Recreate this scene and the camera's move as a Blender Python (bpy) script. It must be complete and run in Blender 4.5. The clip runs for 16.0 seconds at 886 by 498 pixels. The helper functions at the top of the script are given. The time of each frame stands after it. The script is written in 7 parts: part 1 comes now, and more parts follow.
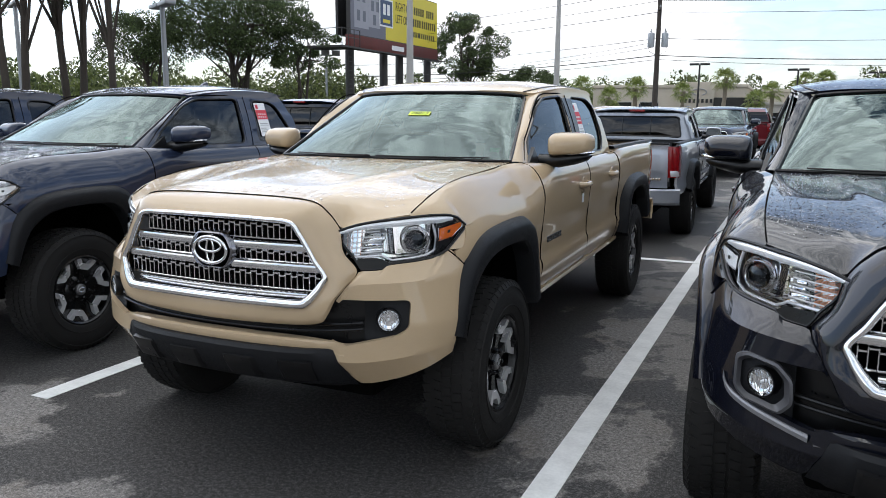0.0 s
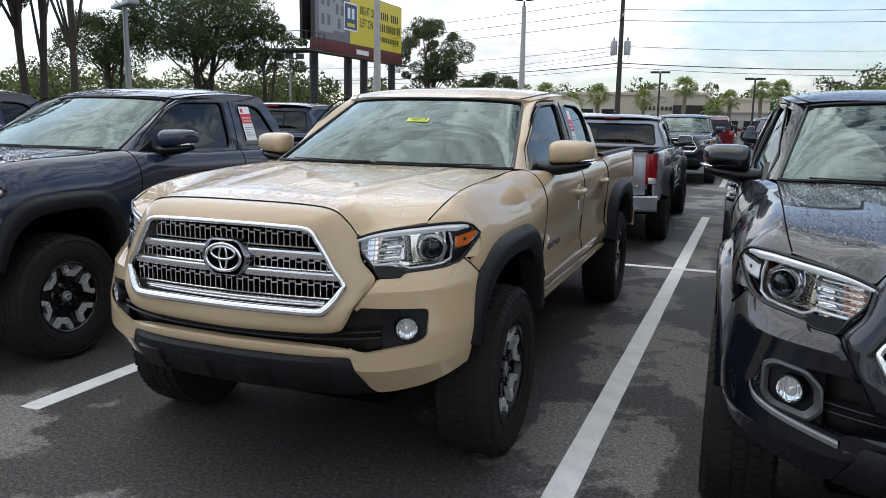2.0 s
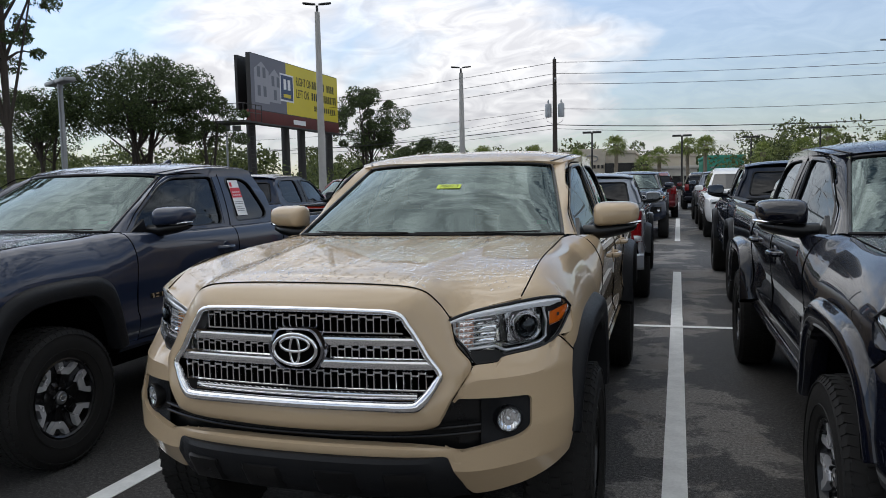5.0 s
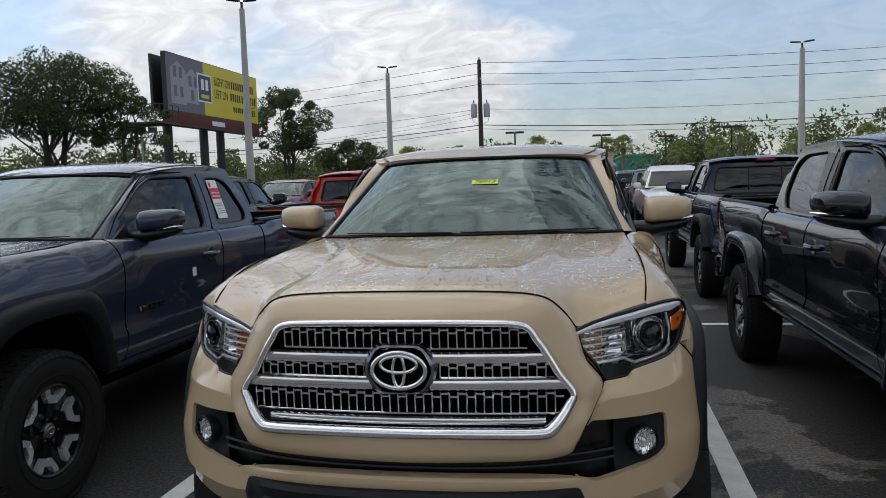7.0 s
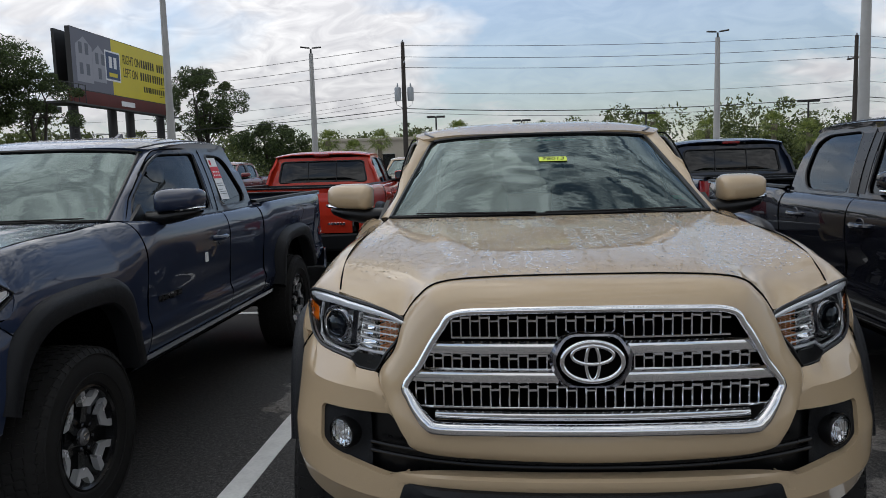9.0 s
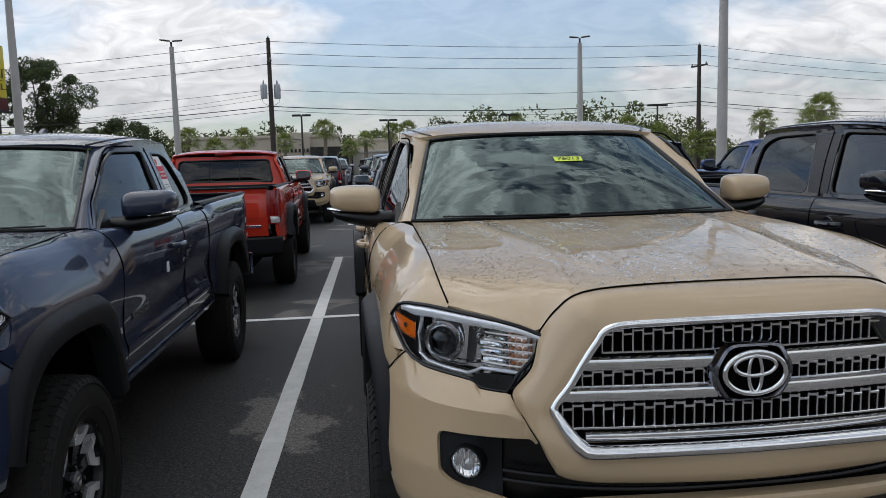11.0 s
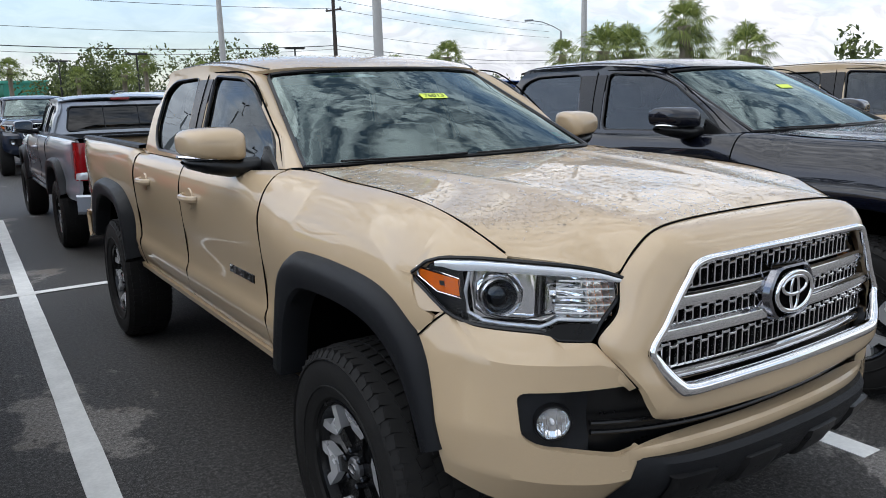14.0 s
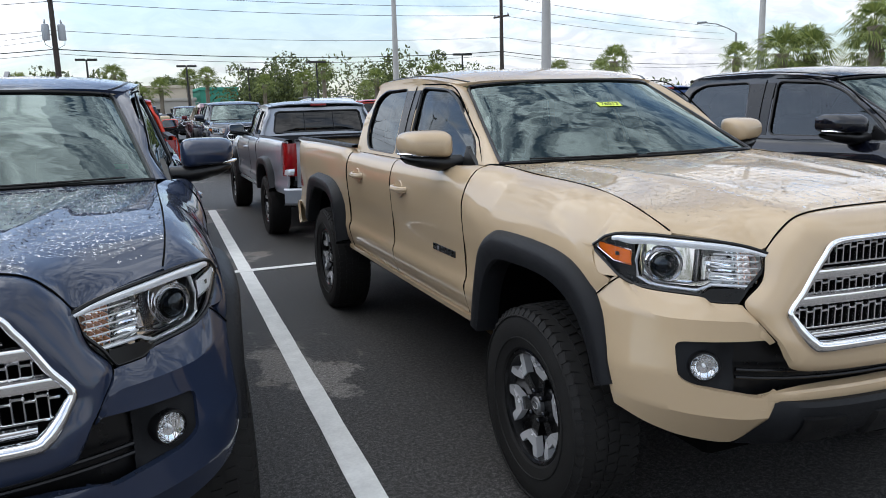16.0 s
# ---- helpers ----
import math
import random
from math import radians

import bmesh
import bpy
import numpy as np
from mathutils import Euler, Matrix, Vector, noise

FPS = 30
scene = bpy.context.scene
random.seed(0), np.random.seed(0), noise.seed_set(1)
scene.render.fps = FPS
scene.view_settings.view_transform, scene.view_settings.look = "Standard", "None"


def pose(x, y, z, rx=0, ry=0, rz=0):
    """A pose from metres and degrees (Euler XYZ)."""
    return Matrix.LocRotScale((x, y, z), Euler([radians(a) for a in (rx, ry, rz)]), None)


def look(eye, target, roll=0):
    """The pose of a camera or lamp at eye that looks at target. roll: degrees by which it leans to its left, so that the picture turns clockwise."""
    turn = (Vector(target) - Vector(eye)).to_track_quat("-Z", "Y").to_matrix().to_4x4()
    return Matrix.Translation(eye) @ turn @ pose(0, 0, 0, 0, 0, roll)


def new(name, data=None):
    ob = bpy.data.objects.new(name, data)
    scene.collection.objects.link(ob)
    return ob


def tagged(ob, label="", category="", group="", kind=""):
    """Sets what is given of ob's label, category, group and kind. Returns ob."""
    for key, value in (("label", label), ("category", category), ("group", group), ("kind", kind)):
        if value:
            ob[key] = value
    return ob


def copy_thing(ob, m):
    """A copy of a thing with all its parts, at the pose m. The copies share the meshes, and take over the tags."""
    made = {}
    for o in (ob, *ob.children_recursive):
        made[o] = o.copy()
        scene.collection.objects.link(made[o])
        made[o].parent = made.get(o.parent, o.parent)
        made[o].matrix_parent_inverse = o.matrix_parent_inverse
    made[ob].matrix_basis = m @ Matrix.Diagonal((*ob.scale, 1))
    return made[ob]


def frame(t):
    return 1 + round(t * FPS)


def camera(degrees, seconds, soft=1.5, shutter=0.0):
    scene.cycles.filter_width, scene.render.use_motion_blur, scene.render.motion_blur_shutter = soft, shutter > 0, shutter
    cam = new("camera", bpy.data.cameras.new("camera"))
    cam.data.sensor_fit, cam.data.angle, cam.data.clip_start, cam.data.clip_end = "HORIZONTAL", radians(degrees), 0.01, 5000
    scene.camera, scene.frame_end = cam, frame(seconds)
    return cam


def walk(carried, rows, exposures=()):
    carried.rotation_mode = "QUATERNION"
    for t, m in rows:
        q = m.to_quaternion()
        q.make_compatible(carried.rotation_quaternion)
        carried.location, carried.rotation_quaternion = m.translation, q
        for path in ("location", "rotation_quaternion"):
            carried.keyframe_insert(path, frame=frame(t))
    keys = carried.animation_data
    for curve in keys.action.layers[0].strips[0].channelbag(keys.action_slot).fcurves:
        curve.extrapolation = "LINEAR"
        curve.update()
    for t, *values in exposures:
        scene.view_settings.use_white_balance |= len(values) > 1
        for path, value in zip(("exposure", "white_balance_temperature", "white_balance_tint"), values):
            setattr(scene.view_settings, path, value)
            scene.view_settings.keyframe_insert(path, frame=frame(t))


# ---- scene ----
cam = camera(60.1, 16.0, 0.9)
PATH = [
    (0, (1.998, -3.151, 1.493), (1.204, -1.349, 1.142), 0.4),
    (0.5, (1.937, -3.172, 1.499), (1.18, -1.352, 1.156), 0.5),
    (1, (1.886, -3.192, 1.502), (1.157, -1.362, 1.159), 0.7),
    (1.5, (1.83, -3.214, 1.503), (1.118, -1.377, 1.158), 0.7),
    (2, (1.796, -3.22, 1.501), (1.094, -1.379, 1.163), 1.0),
    (2.5, (1.754, -3.177, 1.495), (1.032, -1.346, 1.143), 0.2),
    (3, (1.652, -3.076, 1.499), (0.945, -1.231, 1.187), -0.4),
    (3.5, (1.598, -3.046, 1.503), (0.893, -1.194, 1.236), 0.2),
    (4, (1.464, -3.043, 1.498), (0.805, -1.168, 1.272), -0.6),
    (4.5, (1.298, -3.089, 1.508), (0.703, -1.19, 1.312), -1.6),
    (5, (1.183, -3.125, 1.509), (0.627, -1.211, 1.336), -1.2),
    (5.2, (1.151, -3.125, 1.503), (0.61, -1.206, 1.341), -0.8),
    (7.3, (0.372, -2.919, 1.492), (0.081, -0.949, 1.314), -1.5),
    (7.5, (0.283, -2.923, 1.486), (0.033, -0.947, 1.308), -1.1),
    (8, (0.13, -2.879, 1.47), (-0.086, -0.9, 1.284), -1.2),
    (8.2, (0.057, -2.826, 1.47), (-0.166, -0.849, 1.274), -1.8),
    (10.3, (-0.738, -2.736, 1.497), (-0.648, -0.752, 1.265), -1.9),
    (10.5, (-0.809, -2.669, 1.481), (-0.702, -0.685, 1.254), -2.5),
    (11, (-0.956, -2.558, 1.498), (-0.724, -0.585, 1.266), -1.5),
    (11.5, (-1.131, -2.496, 1.481), (-0.674, -0.564, 1.237), -0.6),
    (12, (-1.334, -2.435, 1.489), (-0.727, -0.56, 1.15), -2.3),
    (12.5, (-1.477, -2.326, 1.469), (-0.723, -0.511, 1.101), -1.7),
    (13, (-1.576, -2.121, 1.468), (-0.689, -0.371, 1.081), -2.5),
    (13.5, (-1.628, -2.006, 1.477), (-0.672, -0.295, 1.078), -1.5),
    (14, (-1.835, -1.958, 1.494), (-0.752, -0.325, 1.097), -1.5),
    (14.5, (-1.976, -1.959, 1.502), (-0.879, -0.353, 1.038), -1.9),
    (15, (-2.039, -2.108, 1.497), (-0.967, -0.474, 1.071), -1.6),
    (15.5, (-2.107, -2.315, 1.524), (-1.101, -0.636, 1.115), -1.8),
    (16, (-2.206, -2.419, 1.516), (-1.481, -0.593, 1.141), -1.6),
]
EXPOSURES = [(0, 0.1, 6320, 10), (1.5, -0.05, 6320, 10), (3.5, -0.35, 6320, 10), (5, -0.6, 6350, 10), (7.5, -0.75, 6380, 10), (10.5, -0.7, 6380, 10), (11.5, -0.66, 6350, 10), (13, -0.22, 6250, 10), (14.5, -0.06, 6180, 10), (16, -0.02, 6180, 10)]
walk(cam, [(t, look(eye, target, roll)) for t, eye, target, roll in PATH], EXPOSURES)

# ---- world, sun ----
world = bpy.data.worlds.new("sky")
scene.world = world
world.use_nodes = True
wt = world.node_tree
wt.nodes.clear()
SUN_EL, SUN_AZ = 48.0, -68.0        # degrees; azimuth from +y towards +x


def wnode(kind, **kw):
    n = wt.nodes.new(kind)
    for k, v in kw.items():
        n.inputs[k].default_value = v
    return n


w_out = wnode("ShaderNodeOutputWorld")
w_bg = wnode("ShaderNodeBackground", Strength=0.13)
w_sky = wt.nodes.new("ShaderNodeTexSky")
w_sky.sky_type = "NISHITA"
w_sky.sun_disc = False
w_sky.sun_elevation, w_sky.sun_rotation = radians(SUN_EL), radians(SUN_AZ)
w_sky.air_density, w_sky.dust_density = 1.0, 0.4
w_co = wt.nodes.new("ShaderNodeTexCoord")
# clouds lie on a high level sheet: direction divided by its height
w_sep = wt.nodes.new("ShaderNodeSeparateXYZ")
wt.links.new(w_co.outputs["Generated"], w_sep.inputs[0])
w_add = wt.nodes.new("ShaderNodeMath"); w_add.operation = "ADD"; w_add.inputs[1].default_value = 0.42
w_abs = wt.nodes.new("ShaderNodeMath"); w_abs.operation = "MAXIMUM"; w_abs.inputs[1].default_value = 0.0
wt.links.new(w_sep.outputs[2], w_abs.inputs[0])
wt.links.new(w_abs.outputs[0], w_add.inputs[0])
w_div = wt.nodes.new("ShaderNodeVectorMath"); w_div.operation = "DIVIDE"
w_com = wt.nodes.new("ShaderNodeCombineXYZ")
for k in range(3):
    wt.links.new(w_add.outputs[0], w_com.inputs[k])
wt.links.new(w_co.outputs["Generated"], w_div.inputs[0])
wt.links.new(w_com.outputs[0], w_div.inputs[1])
w_map = wt.nodes.new("ShaderNodeMapping")
w_map.inputs["Scale"].default_value = (1.0, 1.35, 0.15)
w_map.inputs["Rotation"].default_value = (0, 0, 0.5)
w_map.inputs["Location"].default_value = (3.1, 1.7, 0.0)
wt.links.new(w_div.outputs[0], w_map.inputs[0])
w_n1 = wnode("ShaderNodeTexNoise", Scale=2.1, Detail=7.0, Roughness=0.52, Distortion=0.25)
w_n2 = wnode("ShaderNodeTexNoise", Scale=9.5, Detail=6.0, Roughness=0.56, Distortion=1.1)
wt.links.new(w_map.outputs[0], w_n1.inputs["Vector"])
w_n3 = wnode("ShaderNodeTexNoise", Scale=15.0, Detail=6.0, Roughness=0.55, Distortion=1.5)
w_map3 = wt.nodes.new("ShaderNodeMapping")
w_map3.inputs["Scale"].default_value = (0.55, 1.25, 0.15)
wt.links.new(w_div.outputs[0], w_map3.inputs[0])
wt.links.new(w_map.outputs[0], w_n2.inputs["Vector"])
wt.links.new(w_map3.outputs[0], w_n3.inputs["Vector"])


def wramp(fac, p0, c0, p1, c1):
    n = wt.nodes.new("ShaderNodeValToRGB")
    n.color_ramp.elements[0].position, n.color_ramp.elements[1].position = p0, p1
    n.color_ramp.elements[0].color, n.color_ramp.elements[1].color = (*c0, 1), (*c1, 1)
    wt.links.new(fac, n.inputs[0])
    return n.outputs[0]


def wmix(fac, a, b):
    n = wt.nodes.new("ShaderNodeMix")
    n.data_type = "RGBA"
    wt.links.new(fac, n.inputs["Factor"])
    wt.links.new(a, n.inputs["A"])
    wt.links.new(b, n.inputs["B"])
    return n.outputs["Result"]


# low clouds near the horizon are thin and white, those overhead have grey undersides
w_high = wramp(w_abs.outputs[0], 0.20, (0, 0, 0), 0.48, (1, 1, 1))
# clear openings between the clouds, ahead, to the left and behind
w_thin = w_n1.outputs["Fac"]
for az, el, wide, much in ((10, 20, 0.93, 0.25), (-50, 26, 0.90, 0.20), (-105, 16, 0.90, 0.22)):
    w_open = wt.nodes.new("ShaderNodeVectorMath"); w_open.operation = "DOT_PRODUCT"
    w_open.inputs[1].default_value = (math.sin(radians(az)) * math.cos(radians(el)), math.cos(radians(az)) * math.cos(radians(el)), math.sin(radians(el)))
    wt.links.new(w_co.outputs["Generated"], w_open.inputs[0])
    w_clear = wt.nodes.new("ShaderNodeMapRange")
    w_clear.interpolation_type = "SMOOTHSTEP"
    for k, v in (("From Min", wide), ("From Max", 0.995), ("To Min", 0.0), ("To Max", much)):
        w_clear.inputs[k].default_value = v
    wt.links.new(w_open.outputs["Value"], w_clear.inputs["Value"])
    w_less = wt.nodes.new("ShaderNodeMath"); w_less.operation = "SUBTRACT"
    wt.links.new(w_thin, w_less.inputs[0])
    wt.links.new(w_clear.outputs[0], w_less.inputs[1])
    w_thin = w_less.outputs[0]
w_gap = wramp(w_thin, 0.39, (0.22, 0.22, 0.22), 0.55, (1, 1, 1))
# overhead the cloud closes
w_lid = wt.nodes.new("ShaderNodeMath"); w_lid.operation = "MULTIPLY"; w_lid.inputs[1].default_value = 0.9
wt.links.new(wramp(w_abs.outputs[0], 0.45, (0, 0, 0), 0.70, (1, 1, 1)), w_lid.inputs[0])
w_cover = wt.nodes.new("ShaderNodeMath"); w_cover.operation = "MAXIMUM"
wt.links.new(w_gap, w_cover.inputs[0])
wt.links.new(w_lid.outputs[0], w_cover.inputs[1])
w_cloud = wmix(w_high, wramp(w_n2.outputs["Fac"], 0.38, (8.3, 8.25, 8.5), 0.62, (11.3, 11.2, 11.2)), wramp(w_n3.outputs["Fac"], 0.38, (1.0, 1.35, 1.75), 0.63, (11.0, 11.2, 11.3)))
w_blue = wt.nodes.new("ShaderNodeVectorMath"); w_blue.operation = "MULTIPLY"; w_blue.inputs[1].default_value = (1.25, 1.28, 1.32)
wt.links.new(w_sky.outputs[0], w_blue.inputs[0])
w_mix = wt.nodes.new("ShaderNodeMix"); w_mix.data_type = "RGBA"
wt.links.new(w_cover.outputs[0], w_mix.inputs["Factor"])
wt.links.new(w_blue.outputs[0], w_mix.inputs["A"])
wt.links.new(w_cloud, w_mix.inputs["B"])
# thin cloud is brighter round the hidden sun
w_dot = wt.nodes.new("ShaderNodeVectorMath"); w_dot.operation = "DOT_PRODUCT"
w_dot.inputs[1].default_value = (math.sin(radians(SUN_AZ)) * math.cos(radians(SUN_EL)), math.cos(radians(SUN_AZ)) * math.cos(radians(SUN_EL)), math.sin(radians(SUN_EL)))
wt.links.new(w_co.outputs["Generated"], w_dot.inputs[0])
w_glow = wt.nodes.new("ShaderNodeMapRange")
w_glow.interpolation_type = "SMOOTHSTEP"
for k, v in (("From Min", 0.2), ("From Max", 1.0), ("To Min", 1.0), ("To Max", 1.05)):
    w_glow.inputs[k].default_value = v
wt.links.new(w_dot.outputs["Value"], w_glow.inputs["Value"])
w_sc = wt.nodes.new("ShaderNodeVectorMath"); w_sc.operation = "SCALE"
wt.links.new(w_mix.outputs["Result"], w_sc.inputs[0])
# an overcast sky grows brighter towards the zenith
w_zen = wt.nodes.new("ShaderNodeMath"); w_zen.operation = "MULTIPLY_ADD"
w_zen.inputs[1].default_value, w_zen.inputs[2].default_value = 0.45, 1.0
wt.links.new(w_abs.outputs[0], w_zen.inputs[0])
# haze greys the cloud close to the horizon
w_hor = wt.nodes.new("ShaderNodeMapRange")
w_hor.interpolation_type = "SMOOTHSTEP"
for k, v in (("From Min", 0.03), ("From Max", 0.20), ("To Min", 0.80), ("To Max", 1.08)):
    w_hor.inputs[k].default_value = v
wt.links.new(w_abs.outputs[0], w_hor.inputs["Value"])
w_dim = wt.nodes.new("ShaderNodeMath"); w_dim.operation = "MULTIPLY"
wt.links.new(w_hor.outputs[0], w_dim.inputs[0])
wt.links.new(w_glow.outputs[0], w_dim.inputs[1])
w_both = wt.nodes.new("ShaderNodeMath"); w_both.operation = "MULTIPLY"
wt.links.new(w_zen.outputs[0], w_both.inputs[0])
wt.links.new(w_dim.outputs[0], w_both.inputs[1])
wt.links.new(w_both.outputs[0], w_sc.inputs["Scale"])
wt.links.new(w_sc.outputs[0], w_bg.inputs[0])
wt.links.new(w_bg.outputs[0], w_out.inputs[0])

sun = new("sun", bpy.data.lights.new("sun", "SUN"))
sun.data.energy, sun.data.angle, sun.data.color = 1.6, radians(85), (1.0, 0.96, 0.90)
_a, _e = radians(SUN_AZ), radians(SUN_EL)
_d = Vector((math.sin(_a) * math.cos(_e), math.cos(_a) * math.cos(_e), math.sin(_e)))
sun.matrix_world = look(_d * 60, (0, 0, 0))


# ---- materials ----
class Nodes:
    """A small helper to wire one material."""

    def __init__(self, name):
        self.m = bpy.data.materials.new(name)
        self.m.use_nodes = True
        self.t = self.m.node_tree
        self.b = self.t.nodes["Principled BSDF"]
        self.out = self.t.nodes["Material Output"]
        self.co = self.t.nodes.new("ShaderNodeTexCoord")

    def add(self, kind, **kw):
        n = self.t.nodes.new(kind)
        for k, v in kw.items():
            n.inputs[k].default_value = v
        return n

    def link(self, a, b):
        self.t.links.new(a, b)

    def noise(self, scale, detail=4.0, rough=0.6, space="Object", distortion=0.0):
        n = self.add("ShaderNodeTexNoise", Scale=scale, Detail=detail, Roughness=rough, Distortion=distortion)
        self.link(self.co.outputs[space], n.inputs["Vector"])
        return n.outputs["Fac"]

    def ramp(self, fac, stops):
        n = self.t.nodes.new("ShaderNodeValToRGB")
        e = n.color_ramp.elements
        while len(e) < len(stops):
            e.new(0.5)
        for el, (p, c) in zip(e, stops):
            el.position = p
            el.color = (*c, 1) if len(c) == 3 else c
        self.link(fac, n.inputs[0])
        return n.outputs[0]

    def math(self, op, a, b=0.0):
        n = self.t.nodes.new("ShaderNodeMath")
        n.operation = op
        for k, v in ((0, a), (1, b)):
            if hasattr(v, "links"):
                self.link(v, n.inputs[k])
            else:
                n.inputs[k].default_value = v
        return n.outputs[0]

    def mix(self, fac, a, b):
        n = self.t.nodes.new("ShaderNodeMix")
        n.data_type = "RGBA"
        for k, v in (("Factor", fac), ("A", a), ("B", b)):
            if hasattr(v, "links"):
                self.link(v, n.inputs[k])
            else:
                n.inputs[k].default_value = (*v, 1) if isinstance(v, tuple) else v
        return n.outputs["Result"]

    def bump(self, height, strength=0.3, distance=0.01):
        n = self.add("ShaderNodeBump", Strength=strength, Distance=distance)
        self.link(height, n.inputs["Height"])
        self.link(n.outputs[0], self.b.inputs["Normal"])
        return n

    def set(self, **kw):
        for k, v in kw.items():
            k = {"base": "Base Color", "rough": "Roughness", "metal": "Metallic", "coat": "Coat Weight", "coat_rough": "Coat Roughness",
                 "ior": "IOR", "spec": "Specular IOR Level", "trans": "Transmission Weight", "emit": "Emission Color", "emit_strength": "Emission Strength"}[k]
            s = self.b.inputs[k]
            if hasattr(v, "links"):
                self.link(v, s)
            else:
                s.default_value = (*v, 1) if isinstance(v, tuple) else v
        return self


def shade(c, f):
    return tuple(min(1.0, v * f) for v in c)


def plain(name, base, rough=0.5, metal=0.0, vary=0.12, scale=30.0, bump=0.0, bump_scale=300.0, coat=0.0, spec=0.5):
    """A surface with two scales of variation in tone and gloss."""
    n = Nodes(name)
    big, small = n.noise(scale * 0.12, 3), n.noise(scale, 5)
    f = n.math("ADD", n.math("MULTIPLY", big, 0.6), n.math("MULTIPLY", small, 0.4))
    n.set(base=n.ramp(f, [(0.3, shade(base, 1 - vary)), (0.7, shade(base, 1 + vary))]), metal=metal, coat=coat, spec=spec)
    wob = min(0.2, rough)
    n.set(rough=n.math("ADD", n.math("MULTIPLY", small, wob), max(0.01, rough - wob / 2)))
    if bump:
        n.bump(n.noise(bump_scale, 3), bump, 0.004)
    return n.m


def paint(name, base, metal=0.0, wet=1.0):
    """Glossy vehicle paint under clear coat, with rain drops standing on what faces up."""
    n = Nodes(name)
    fleck = n.noise(900, 2)
    dust = n.noise(5, 4)
    c = n.ramp(fleck, [(0.3, shade(base, 0.88)), (0.7, shade(base, 1.12))])
    n.set(base=n.mix(n.math("MULTIPLY", dust, 0.12), c, shade(base, 1.25)), metal=metal, rough=0.42, coat=1.0, coat_rough=0.006, spec=0.08)
    n.b.inputs["Coat IOR"].default_value = 1.5
    vor = n.add("ShaderNodeTexVoronoi", Scale=105.0, Randomness=1.0)
    n.link(n.co.outputs["Object"], vor.inputs["Vector"])
    geo = n.t.nodes.new("ShaderNodeNewGeometry")
    sep = n.t.nodes.new("ShaderNodeSeparateXYZ")
    n.link(geo.outputs["Normal"], sep.inputs[0])
    up = n.ramp(sep.outputs[2], [(0.955, (0, 0, 0)), (0.985, (1, 1, 1))])
    area = n.ramp(n.noise(3.2, 3), [(0.36, (0, 0, 0)), (0.50, (1, 1, 1))])
    scol = n.t.nodes.new("ShaderNodeSeparateColor")
    n.link(vor.outputs["Color"], scol.inputs[0])
    few = n.math("GREATER_THAN", scol.outputs[0], 0.12)
    drop = n.ramp(vor.outputs["Distance"], [(0.0, (1, 1, 1)), (0.16, (0.8, 0.8, 0.8)), (0.27, (0, 0, 0))])
    h = n.math("MULTIPLY", n.math("MULTIPLY", drop, up), n.math("MULTIPLY", few, area))
    bp = n.bump(h, 0.7 * wet, 0.008)
    n.link(bp.outputs[0], n.b.inputs["Coat Normal"])
    return n.m


def glass(name, tint, ior=1.55, rough=0.0, film=0.0, gloss=(1, 1, 1)):
    """A thin pane: see-through tint under a Fresnel gloss."""
    n = Nodes(name)
    n.t.nodes.remove(n.b)
    tr, gl = n.t.nodes.new("ShaderNodeBsdfTransparent"), n.t.nodes.new("ShaderNodeBsdfGlossy")
    tr.inputs[0].default_value = (*tint, 1)
    gl.inputs["Roughness"].default_value = rough
    gl.inputs["Color"].default_value = (*gloss, 1)
    fr = n.add("ShaderNodeFresnel", IOR=ior)
    if film:
        # a drying film of rain ripples the reflection
        bp = n.add("ShaderNodeBump", Strength=film, Distance=0.02)
        n.link(n.math("ADD", n.noise(5, 3, 0.5), n.math("MULTIPLY", n.noise(26, 2), 0.04)), bp.inputs["Height"])
        n.link(bp.outputs[0], gl.inputs["Normal"])
    mx = n.t.nodes.new("ShaderNodeMixShader")
    n.link(fr.outputs[0], mx.inputs[0])
    n.link(tr.outputs[0], mx.inputs[1])
    n.link(gl.outputs[0], mx.inputs[2])
    n.link(mx.outputs[0], n.out.inputs[0])
    return n.m


SAND = paint("paint_sand", (0.455, 0.340, 0.212))
GREY = paint("paint_dark_grey", (0.016, 0.024, 0.050))
BLACK = paint("paint_blue_black", (0.0022, 0.0030, 0.0075), 0.0, 0.55)
SILVER = paint("paint_silver", (0.36, 0.385, 0.43), 0.6)
RED = paint("paint_orange_red", (0.54, 0.036, 0.015))
BLUE = paint("paint_blue", (0.015, 0.05, 0.20))
NAVY = paint("paint_navy", (0.012, 0.018, 0.035))
WHITE = paint("paint_white", (0.75, 0.75, 0.74))
MAROON = paint("paint_maroon", (0.13, 0.012, 0.016))
LAMPSILVER = plain("lamp_reflector_silver", (0.92, 0.93, 0.94), 0.18, 0.2, 0.05, 120)
FOGREF = plain("fog_lamp_reflector", (0.90, 0.91, 0.92), 0.04, 1.0, 0.05, 160)
SATIN = plain("satin_grey_plastic", (0.060, 0.060, 0.066), 0.38, 0.1, 0.08, 20)
PALESTRIP = plain("pale_grey_plastic", (0.22, 0.22, 0.23), 0.35, 0.3, 0.08, 20)
BROW = plain("pale_bar_and_sheen", (0.78, 0.80, 0.83), 0.08, 0.35, 0.06, 60, 0.0, 300, 1.0)
AMBERREF = plain("amber_bulb_reflection", (0.78, 0.27, 0.07), 0.3, 0.2, 0.25, 90)
